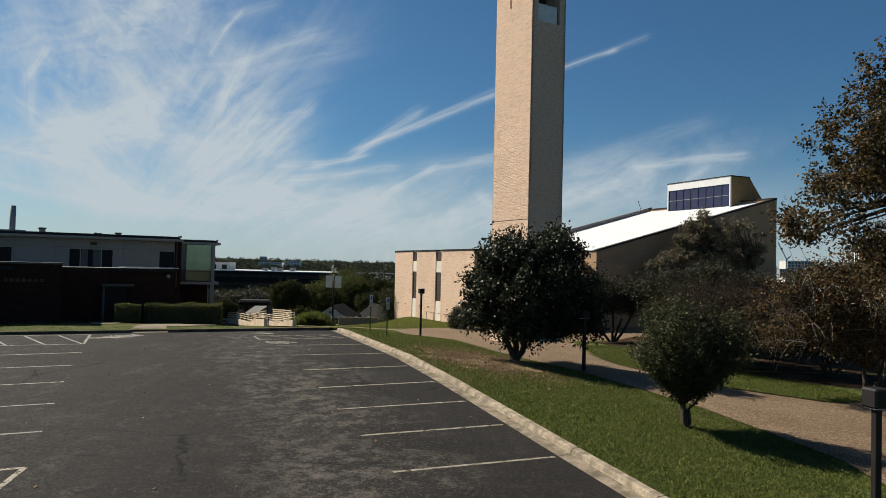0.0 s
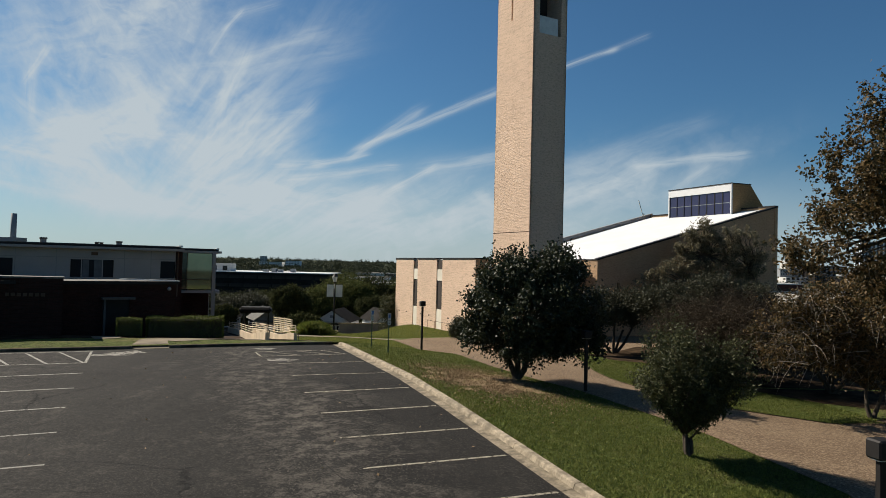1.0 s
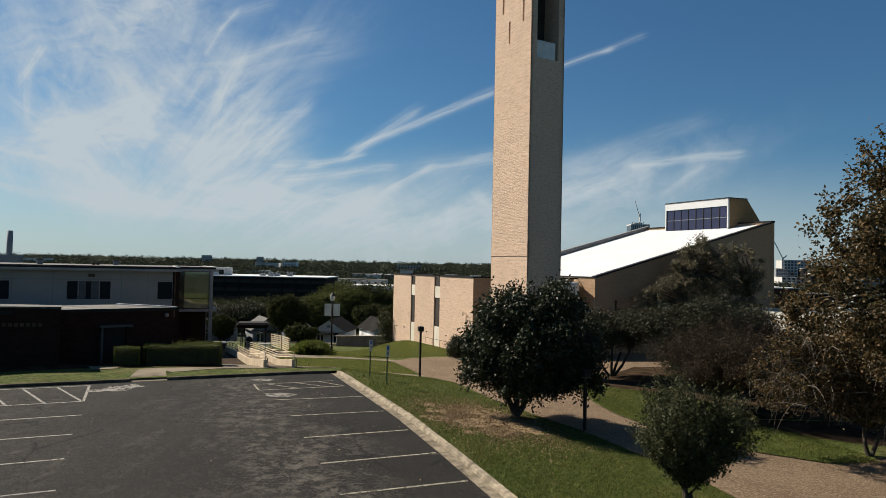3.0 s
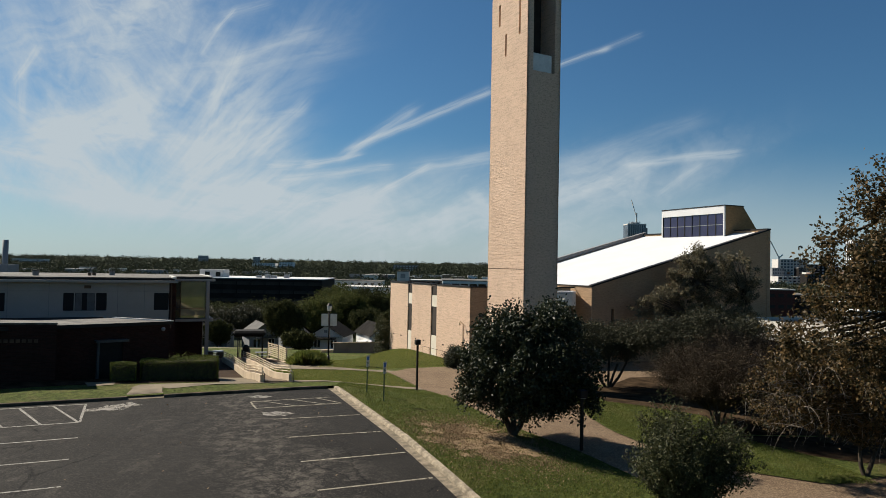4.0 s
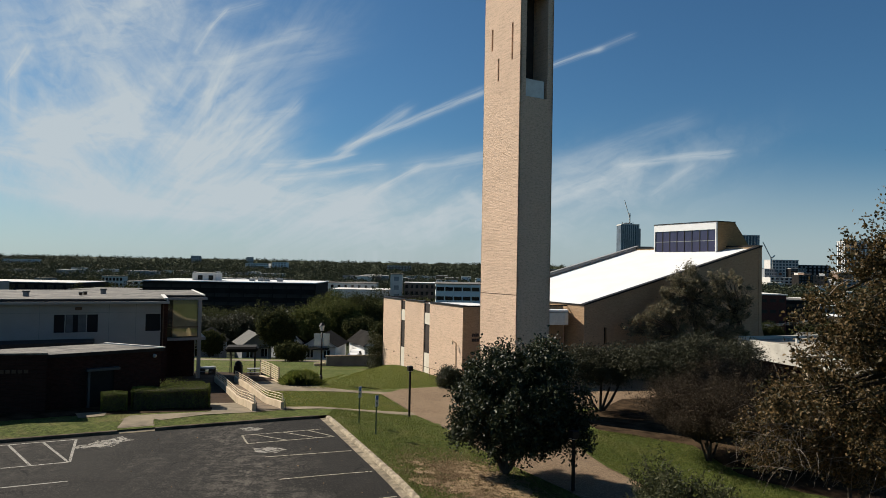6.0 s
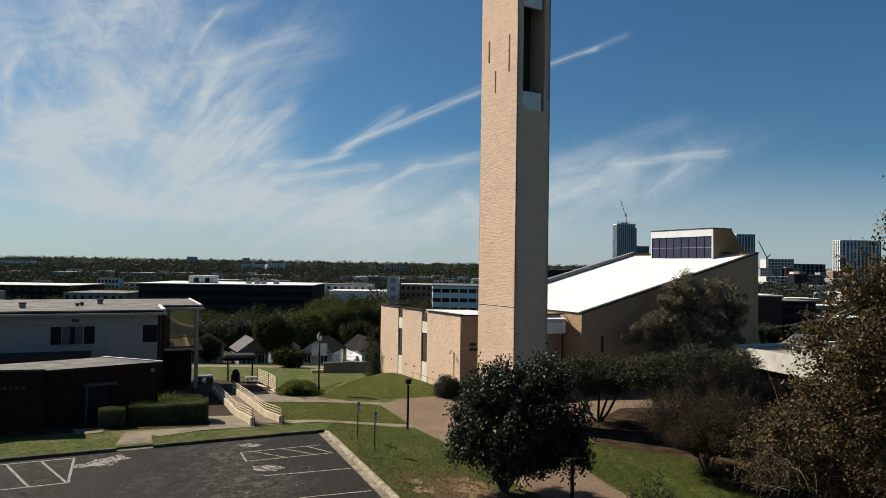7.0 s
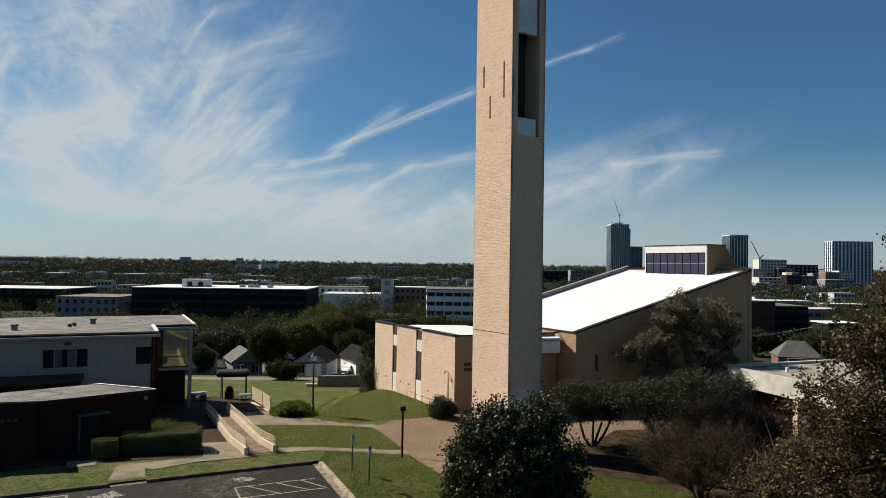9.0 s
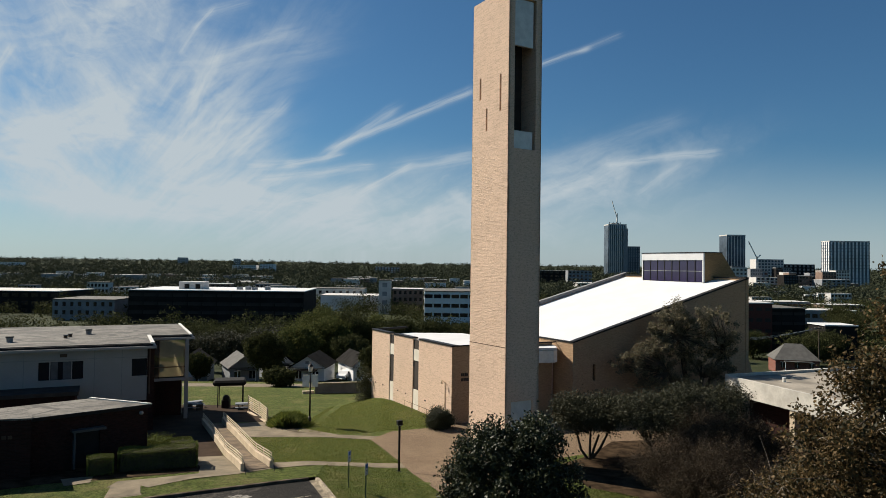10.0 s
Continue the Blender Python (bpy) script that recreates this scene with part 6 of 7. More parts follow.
def street_lamp(x, y, top):
    z0 = on_land(x, y, 0.1)
    h = top - z0
    p = thing("street_lamp", pose(x, y, z0, 0, 0, 6), "black post-top street lamp with two pale banners", "street lamp")
    part("foot", tube([(0, 0, -0.1), (0, 0, 0.12), (0, 0, 0.5), (0, 0, 0.9)], [0.24, 0.22, 0.14, 0.1], sides=12), DARK_METAL, p, "fluted cast base", True)
    part("pole", tube([(0, 0, 0.85), (0, 0, h - 0.75)], [0.075, 0.055], sides=10), DARK_METAL, p, "", True)
    part("collar", tube([(0, 0, h - 0.8), (0, 0, h - 0.66)], [0.07, 0.15], sides=10), DARK_METAL, p)
    part("lantern", tube([(0, 0, h - 0.66), (0, 0, h - 0.25), (0, 0, h - 0.2)], [0.15, 0.22, 0.2], sides=10), LANTERN, p, "frosted lantern")
    part("cap", tube([(0, 0, h - 0.2), (0, 0, h - 0.06), (0, 0, h + 0.08)], [0.26, 0.14, 0.02], sides=10), DARK_METAL, p)
    for sx in (-1, 1):
        for zz in (4.56, 3.42):
            part("banner_arm", tube([(0, 0, zz), (sx * 0.72, 0, zz)], 0.018, sides=6), DARK_METAL, p)
        part("banner", box(min(sx * 0.1, sx * 0.68), max(sx * 0.1, sx * 0.68), -0.012, 0.012, 3.46, 4.53), BANNER, p, "pale cloth banner")


street_lamp(-9.5, 60.6, 4.35)


def build_ramp():
    r = thing("access_ramp", pose(0, 0, 0), "tan concrete access ramp with low walls and pipe rails", "ramp")
    a = [Vector((-10.6, 42.1)), Vector((-14.6, 51.2)), Vector((-15.4, 53.0)), Vector((-19.0, 61.4))]
    b = [Vector((-9.1, 43.2)), Vector((-13.0, 51.9)), Vector((-13.8, 53.7)), Vector((-17.4, 62.0))]
    fall = [0.02, 0.0, -0.02, -0.05]

    def path(pts):
        out = []
        for i in range(3):
            n = 8 if i != 1 else 2
            for j in range(n):
                f = j / n
                p = pts[i] + (pts[i + 1] - pts[i]) * f
                out.append((p, fall[i] + (fall[i + 1] - fall[i]) * f))
        out.append((pts[3], fall[3]))
        return out

    floor = bmesh.new()
    la, lb = path(a), path(b)
    rows = [[floor.verts.new((p.x, p.y, on_land(p.x, p.y, 0.19 + f))) for p, f in (u, v)] for u, v in zip(la, lb)]
    for r0, r1 in zip(rows, rows[1:]):
        floor.faces.new((r0[0], r0[1], r1[1], r1[0]))
    part("ramp_floor", floor, RAMP_FLOOR, r, "worn concrete ramp floor")
    for pts in (la, lb):
        bm = bmesh.new()
        prev = None
        for i, (p, f) in enumerate(pts):
            q = pts[min(i + 1, len(pts) - 1)][0] - pts[max(i - 1, 0)][0]
            n = Vector((-q.y, q.x)).normalized() * 0.11
            z = on_land(p.x, p.y, 0.0)
            ring = [bm.verts.new((p.x + n.x * s, p.y + n.y * s, zz)) for s, zz in ((1, z - 0.5), (1, z + 0.62), (-1, z + 0.62), (-1, z - 0.5))]
            if prev:
                for k in range(4):
                    bm.faces.new((prev[k], prev[(k + 1) % 4], ring[(k + 1) % 4], ring[k]))
            else:
                bm.faces.new(ring)
            prev = ring
        bm.faces.new(prev[::-1])
        part("side_wall", bm, CREAM_STONE, r, "tan concrete side wall")
        for h in (0.78, 0.94, 1.1):
            part("rail", tube([(p.x, p.y, on_land(p.x, p.y, h)) for p, f in pts], 0.026, sides=6), TAN_METAL, r, "tan painted pipe rail", True)
        for p, f in pts[::2]:
            part("rail_post", tube([(p.x, p.y, on_land(p.x, p.y, 0.6)), (p.x, p.y, on_land(p.x, p.y, 1.12))], 0.026, sides=6), TAN_METAL, r)
        p, f = pts[0]
        z = on_land(p.x, p.y)
        part("end_rail", tube([(p.x, p.y, z + 0.9), (p.x + 0.25, p.y - 0.5, z + 0.8), (p.x + 0.4, p.y - 0.85, z + 0.2)], 0.025, sides=6), DARK_METAL, r)


CREAM_STONE = material("tan_cast_concrete", (0.47, 0.38, 0.27), 0.9, 0.18, 0.9, 12.0, 0.4)
build_ramp()


def build_fence():
    f = thing("stair_fence", pose(0, 0, 0), "tan slatted guard rail above the steps", "fence")
    pts = [Vector((-13.5, 62.0)), Vector((-15.1, 65.8)), Vector((-17.2, 70.2))]
    tops = [on_land(-13.5, 62, 0.1) + 1.35, on_land(-15.1, 65.8, 0.1) + 1.45, on_land(-17.2, 70.2, 0.1) + 1.75]
    for i in range(2):
        for k in range(7):
            d = 0.19 * k
            n = Vector((0.02, 0.01))
            p, q = pts[i], pts[i + 1]
            bm = bmesh.new()
            vs = []
            for w, zt in ((p, tops[i]), (q, tops[i + 1])):
                for dx, dz in ((0, 0), (0.04, 0), (0.04, -0.1), (0, -0.1)):
                    vs.append(bm.verts.new((w.x + dx, w.y, zt - d + dz)))
            for s in range(4):
                bm.faces.new((vs[s], vs[(s + 1) % 4], vs[4 + (s + 1) % 4], vs[4 + s]))
            bm.faces.new(vs[:4][::-1])
            bm.faces.new(vs[4:])
            part("slat", bm, TAN_METAL, f)
    for p, t in zip(pts, tops):
        part("post", box(p.x - 0.05, p.x + 0.05, p.y - 0.02, p.y + 0.08, on_land(p.x, p.y, -0.2), t + 0.04), TAN_METAL, f)
    part("plinth", prism([pts[0] + Vector((-0.12, -0.1)), pts[0] + Vector((0.2, 0)), pts[2] + Vector((0.2, 0)), pts[2] + Vector((-0.12, 0))], -3.2, [on_land(-13.5, 62, 0.22)] * 2 + [on_land(-17.2, 70.2, 0.3)] * 2), CREAM_STONE, f)


build_fence()


def build_lower_yard():
    # dark shade roof on posts with benches, below the ramp
    sh = thing("picnic_shelter", pose(-21.0, 77.2, on_land(-21.0, 77.2, 0.17), 0, 0, 12), "black flat-topped picnic shelter on thin posts", "shelter")
    part("canopy", box(-1.75, 1.75, -1.3, 1.3, 2.45, 3.05, None, 0.22), TAR, sh, "black shelter canopy")
    for x in (-1.2, 1.4):
        for y in (-1.0, 1.0):
            part("post", tube([(x, y, -0.2), (x, y, 2.5)], 0.05, sides=6), DARK_METAL, sh)
    for i, (x, y, r) in enumerate(((-18.6, 74.0, 15), (-24.4, 75.6, 40), (-23.6, 73.2, -10))):
        z = on_land(x, y, 0.1)
        t = thing("picnic_table", pose(x, y, z, 0, 0, r), "grey picnic table with two benches", "table", "picnic tables")
        part("tabletop", box(-0.9, 0.9, -0.38, 0.38, 0.7, 0.76), GREY_CLAD, t)
        for s in (-1, 1):
            part("bench", box(-0.9, 0.9, s * 0.72 - 0.14, s * 0.72 + 0.14, 0.42, 0.46), GREY_CLAD, t)
            part("leg", box(s * 0.6 - 0.04, s * 0.6 + 0.04, -0.7, 0.7, 0.0, 0.7), DARK_METAL, t)
    bn = thing("litter_bin", pose(-20.9, 75.4, on_land(-20.9, 75.4, 0.1)), "dark round-lidded litter bin", "bin")
    part("body", box(-0.4, 0.4, -0.4, 0.4, 0, 1.0, None, 0.05), DARK_METAL, bn)
    part("lid", tube([(0, 0, 1.0), (0, 0, 1.3), (0, 0, 1.5)], [0.4, 0.36, 0.1], sides=12), DARK_METAL, bn, "", True)
    w = thing("retaining_wall", pose(-13.6, 90.8, -4.6, 0, 0, 14), "long grey rendered garden wall with a pale cap", "wall")
    part("wall_body", box(0, 13.5, 0, 0.3, -0.8, 1.95), GREY_WALL, w)
    part("cap", box(-0.1, 13.6, -0.06, 0.36, 1.95, 2.08), CONCRETE, w, "pale concrete cap")
    part("end_pier", box(-1.6, -0.1, -0.1, 0.5, -0.8, 1.1), CREAM_STONE, w, "tan stone end pier")


GREY_WALL = material("grey_render", (0.16, 0.155, 0.15), 0.9, 0.2, 0.7, 9.0, 0.3)
build_lower_yard()
drape_tagged("street", [(-150, 97), (-2, 101), (-2, 108), (-150, 104)], 0.16, WALK, "pale sunlit street below the lawn", "road", 6.0)


# ---- low annex behind the trees ----
def build_annex():
    g = -0.9
    an = thing("annex", pose(0, 0, g), "low building with a deep sunlit cream fascia and flat roof", "building")
    a, b = Vector((27.5, 60.0)), Vector((31.8, 44.2))
    u = (b - a).normalized()
    n = Vector((-u.y, u.x))                # away from the walk, into the building
    lo, hi = 2.15 - g, 3.72 - g
    back = [a + n * 17 - u * 1.5, b + n * 17 - u * 1.5]
    # dark brick puts the shade of eave and trees into this wall's colour
    part("wall", prism([a + n * 1.6 + u * 0.8, b + n * 1.6 - u * 0.6, back[1] - u * 0.6 - n, back[0] + u * 0.8 - n], -1.0, lo), RED_BRICK, an, "wall in dark brick that stands in for eave shade")
    part("fascia", prism([a, b, b + n * 0.35, a + n * 0.35], lo, hi), DULL_CREAM, an, "deep cream fascia facing the sun")
    part("end_fascia", prism([b, back[1], back[1] - u * 0.35, b - u * 0.35 + n * 0.36], lo, hi), DULL_CREAM, an, "deep cream fascia")
    part("soffit", prism([a + n * 0.36, b + n * 0.36 - u * 0.36, back[1] - u * 0.36, back[0]], lo + 0.02, lo + 0.12), DULL_CREAM, an)
    part("roof", prism([a + n * 0.36, b + n * 0.36 - u * 0.36, back[1] - u * 0.36, back[0]], hi - 0.3, hi - 0.1), DULL_ROOF, an, "stained pale roof membrane, dulled for tree shade")
    part("roof_curb", prism([a, a + n * 0.35, back[0], back[0] - u * 0.4, a - u * 0.4], lo, hi + 0.12), DULL_CREAM, an)
    for s in (0.42, 0.8):
        p = a + (b - a) * s + n * 0.1
        part("pier", prism([p, p + u * 0.5, p + u * 0.5 + n * 1.2, p + n * 1.2], -1.0, lo), CREAM_STONE, an, "tan concrete pier under the eave")
    for s, d in ((0.2, 3.0), (0.45, 4.2)):
        v = a + (b - a) * s + n * d
        part("roof_vent", tube([(v.x, v.y, hi - 0.2), (v.x, v.y, hi + 0.3)], 0.14, sides=8), PALE_METAL, an)
    q = a - n * 0.25 + u * 0.4
    part("downpipe", tube([(q.x, q.y, lo - 0.1), (q.x + 0.1, q.y - 0.5, lo - 0.9), (q.x + 0.3, q.y - 0.9, lo - 1.7)], 0.06, sides=6), PALE_METAL, an, "pale bent downpipe")


# fascia and roof colours are dulled to carry the trees' shade on them
DULL_CREAM = material("shade_dulled_cream_board", (0.43, 0.405, 0.355), 0.85, 0.2, 0.9, 7.0, 0.3)
DULL_ROOF = material("stained_shade_dulled_roof", (0.25, 0.222, 0.182), 0.9, 0.35, 0.5, 4.0, 0.3)
build_annex()


# ---- town below and beyond ----
def far_block(name, x0, x1, y, depth, z0, z1, wall, glass, cols, rows, label, category="building", turn=0.0, frac=(0.6, 0.55), group="", roof=None, side=0):
    """A flat-roofed building whose near face runs from x0 to x1 at y; its windows are set into the face."""
    w = x1 - x0
    b = thing(name, pose(x0, y, z0, 0, 0, turn), label, category, group)
    h = z1 - z0
    part("wall", box(0, w, 0, depth, -6, h), wall, b)
    part("roof", box(-0.3, w + 0.3, -0.3, depth + 0.3, h, h + max(0.35, h * 0.02)), roof or ROOFS[int(abs(x0 * 7.3)) % 3], b, "flat roof")
    if cols:
        cw, rh = w / cols, h / rows
        pane = None
        for r in range(rows):
            for c in range(cols):
                x, z = (c + 0.5) * cw, (r + 0.5) * rh
                if pane is None:
                    a, e = cw * frac[0] / 2, rh * frac[1] / 2
                    pane = part("window", box(-a, a, -0.06, 0.05, -e, e), glass, b)
                    pane.location = (x, 0, z)
                else:
                    o = new("window", pane.data)
                    o.parent = b
                    o.location = (x, 0, z)
        if side:
            sw = depth / side
            sp = None
            for r in range(rows):
                for c in range(side):
                    sx = 0.0 if x0 > 0 else w
                    if sp is None:
                        a, e = sw * frac[0] / 2, rh * frac[1] / 2
                        sp = part("window", box(-0.06, 0.06, -a, a, -e, e), glass, b)
                        sp.location = (sx, (c + 0.5) * sw, (r + 0.5) * rh)
                    else:
                        o = new("window", sp.data)
                        o.parent = b
                        o.location = (sx, (c + 0.5) * sw, (r + 0.5) * rh)
    return b


bb = far_block("office_block", -131, -53, 312, 45, -15, 0.6, BLACK_CLAD, BAND, 12, 4, "long black office block with a white roof rim", turn=1.5, frac=(0.94, 0.4), roof=MEMBRANE)
part("penthouse", box(19, 30, 10, 20, 15.6, 19.5), PALE_CLAD, bb, "pale roof plant room")
for px in (21.5, 26.5):
    part("penthouse_window", box(px, px + 2.2, 9.9, 10.1, 16.2, 18.4), DARK_GLASS, bb)
for i, px in enumerate((45, 49, 52, 58)):
    part("roof_unit", box(px, px + 2.2, 12, 15, 15.6, 17.2 + 0.4 * (i % 2)), GREY_CLAD, bb)
far_block("apartment_block", -270, -197, 380, 40, -16, -3.5, BLACK_CLAD, DARK_GLASS, 14, 3, "dark low apartment block with a pale roof", frac=(0.7, 0.5))
far_block("apartment_block", -174, -145, 330, 30, -17, -5.0, GREY_CLAD, DARK_GLASS, 8, 3, "pale three-storey apartment block with dark windows", frac=(0.4, 0.5))
far_block("white_office", 2.2, 40, 325, 40, -16.5, 1.2, WHITE_CLAD, DARK_GLASS, 9, 4, "white four-storey office with dark window bands", frac=(0.86, 0.4), side=6)
st = far_block("stair_tower", -24, -17, 400, 8, -16, 4.5, PALE_CLAD, GREY_CLAD, 1, 4, "pale stair tower of an apartment block", frac=(0.4, 0.5))
far_block("apartment_block", -16, 2, 402, 20, -16, -0.5, BROWN_CLAD, DARK_GLASS, 6, 4, "brown apartment block with balconies", frac=(0.5, 0.5))
far_block("apartment_block", -75, -38, 470, 20, -16, -3, PALE_CLAD, DARK_GLASS, 8, 3, "pale distant apartment block", frac=(0.4, 0.4))
far_block("warehouse", -62, -20, 430, 30, -16, -6, WHITE_CLAD, DARK_GLASS, 0, 0, "low white warehouse roof among trees")
# scattered pale buildings on the wooded slope
rng = np.random.default_rng(5)
for i in range(90):
    y = float(rng.uniform(560 if i < 66 else 340, 1500))
    x = float(rng.uniform(-0.62, 0.10)) * y if i < 66 else float(rng.uniform(0.36, 0.62)) * y
    z = float(land(x, y))
    w = float(rng.uniform(10, 34)) * (0.6 + y / 1600)
    far_block("distant_building", x, x + w, y, w * 0.5, z - 1, z + float(rng.uniform(8, 13)), (PALE_CLAD, WHITE_CLAD, BROWN_CLAD, GREY_CLAD)[i % 4], DARK_GLASS, 6 if y < 760 else 0, 3,
              "small pale building among distant trees", group="distant buildings")
far_block("hospital_block", -640, -560, 2350, 40, -12, 9, WHITE_CLAD, GREY_CLAD, 9, 3, "long white hospital block far off")
far_block("hospital_block", -548, -500, 2350, 40, -12, 14, WHITE_CLAD, GREY_CLAD, 5, 4, "taller white block far off")
far_block("slab_block", -132, -60, 2000, 40, -14, 10, BROWN_CLAD, PALE_CLAD, 8, 4, "brown slab block far off on the slope")
far_block("hotel_block", -1560, -1440, 2500, 40, -12, 8, WHITE_CLAD, GREY_CLAD, 12, 3, "long white block on the horizon")
far_block("ridge_block", -1265, -1220, 3600, 30, 10, 42, GREY_CLAD, PALE_CLAD, 4, 3, "grey block on the ridge")
far_block("ridge_block", -975, -945, 3600, 30, 10, 40, GREY_CLAD, PALE_CLAD, 3, 3, "small grey block on the ridge")
# towers of the town centre
t1 = far_block("glass_tower", 694, 762, 2500, 60, -20, 176, BLUE_GLASS, PALE_CLAD, 9, 1, "tall unfinished glass tower with a crane", "skyscraper", frac=(0.42, 0.99))
part("side_shaft", box(56, 72, -3, 50, 0, 184), GREY_CLAD, t1, "grey concrete shaft")
for i in range(9):
    part("floor_edge", box(-0.6, 56, -1.2, 0.2, 20 + 20 * i, 21.5 + 20 * i), GREY_CLAD, t1)
for x in (4, 18, 30, 44):
    part("crown_post", box(x, x + 2, 2, 4, 196, 208), GREY_CLAD, t1)
part("core", box(14, 44, 10, 40, 196, 205), GREY_CLAD, t1)
part("crane_mast", box(32, 36, 5, 9, 200, 240), PALE_METAL, t1)
part("crane_jib", tube([(34, 7, 222), (14, 7, 288)], 1.6, sides=4), PALE_METAL, t1)
far_block("glass_tower", 768, 832, 2560, 50, -20, 98, BLUE_GLASS, GREY_CLAD, 7, 12, "grey glass tower beside the tallest", "skyscraper", frac=(0.4, 0.7))
far_block("glass_tower", 775, 822, 1700, 45, -20, 102, BLUE_GLASS, PALE_CLAD, 6, 1, "dark blue glass tower with pale fins", "skyscraper", frac=(0.22, 0.98))
far_block("glass_tower", 905, 975, 1800, 45, -20, 44, PALE_CLAD, BLUE_GLASS, 8, 8, "pale gridded mid-rise tower", "skyscraper", frac=(0.65, 0.6))
far_block("glass_tower", 978, 1060, 1800, 45, -20, 32, BLACK_CLAD, GREY_CLAD, 7, 6, "dark glazed mid-rise town block", "skyscraper", frac=(0.5, 0.6))
far_block("residential_tower", 856, 942, 1400, 30, -20, 77, BLUE_GLASS, WHITE_CLAD, 11, 14, "broad residential tower with a pale grid of balconies", "skyscraper", frac=(0.42, 0.9), side=4)
for i, (x0, x1, y, z1, m) in enumerate(((600, 650, 1200, 2, PALE_CLAD), (655, 690, 1180, 6, BROWN_CLAD), (690, 740, 1150, 0, GREY_CLAD), (640, 700, 1350, 12, GREY_CLAD), (230, 300, 1400, 8, BLACK_CLAD), (310, 360, 1420, 9, GREY_CLAD), (210, 330, 900, -6, PALE_CLAD))):
    far_block("mid_rise", x0, x1, y, 30, -20, z1, m, DARK_GLASS, 6, 4, "mid-rise block of the town centre", frac=(0.6, 0.5), group="town blocks")
rng = np.random.default_rng(19)
for i in range(30):
    y = 2050 - 32.0 * i
    x, w = float(rng.uniform(0.455, 0.63)) * y, float(rng.uniform(14, 34))
    top = float(rng.uniform(0.2, 1.0)) ** 1.6 * 34 * (y / 1900) - 2
    far_block("mid_rise", x, x + w, y, 22, -20, top, (GREY_CLAD, BROWN_CLAD, GREY_CLAD, BLACK_CLAD, PALE_CLAD)[i % 5], (DARK_GLASS, BLUE_GLASS, DARK_GLASS)[i % 3], 5, 6, "small block of the crowded town centre", frac=(0.55, 0.55), group="town blocks")
cr = thing("tower_crane", pose(852, 1700, -20), "slender pale tower crane over the town", "crane")
part("mast", box(-1.5, 1.5, -1.5, 1.5, 0, 70), PALE_METAL, cr)
part("jib", tube([(0, 0, 66), (-22, 0, 108)], 1.3, sides=4), PALE_METAL, cr)
part("counter_jib", tube([(0, 0, 66), (9, 0, 74)], 1.6, sides=4), PALE_METAL, cr)
# buildings between the chapel and the town centre
far_block("red_hall", 109, 118, 225, 20, -16, 2.2, DARK_RED, BAND, 3, 5, "dark red brick hall with a flat roof", frac=(0.6, 0.3))
far_block("dark_office", 118.5, 131, 228, 20, -16, 0.4, BLACK_CLAD, BAND, 3, 5, "black office with long window bands", frac=(0.9, 0.3))
far_block("round_hall", 124, 134, 205, 9, -16, -3.4, BLACK_CLAD, BAND, 0, 0, "low dark hall with a white rim", roof=MEMBRANE)
far_block("parking_deck", 205, 250, 430, 18, -17, -6.5, GREY_CLAD, DARK_GLASS, 12, 3, "grey open parking deck building", frac=(0.9, 0.4))
far_block("flat_roof_store", 150, 172, 300, 14, -16, -6, BROWN_CLAD, DARK_GLASS, 5, 2, "low brown store with a flat roof")
far_block("flat_roof_store", 185, 215, 330, 14, -16, -6, GREY_CLAD, DARK_GLASS, 8, 2, "grey low flat-roofed store", frac=(0.7, 0.4))


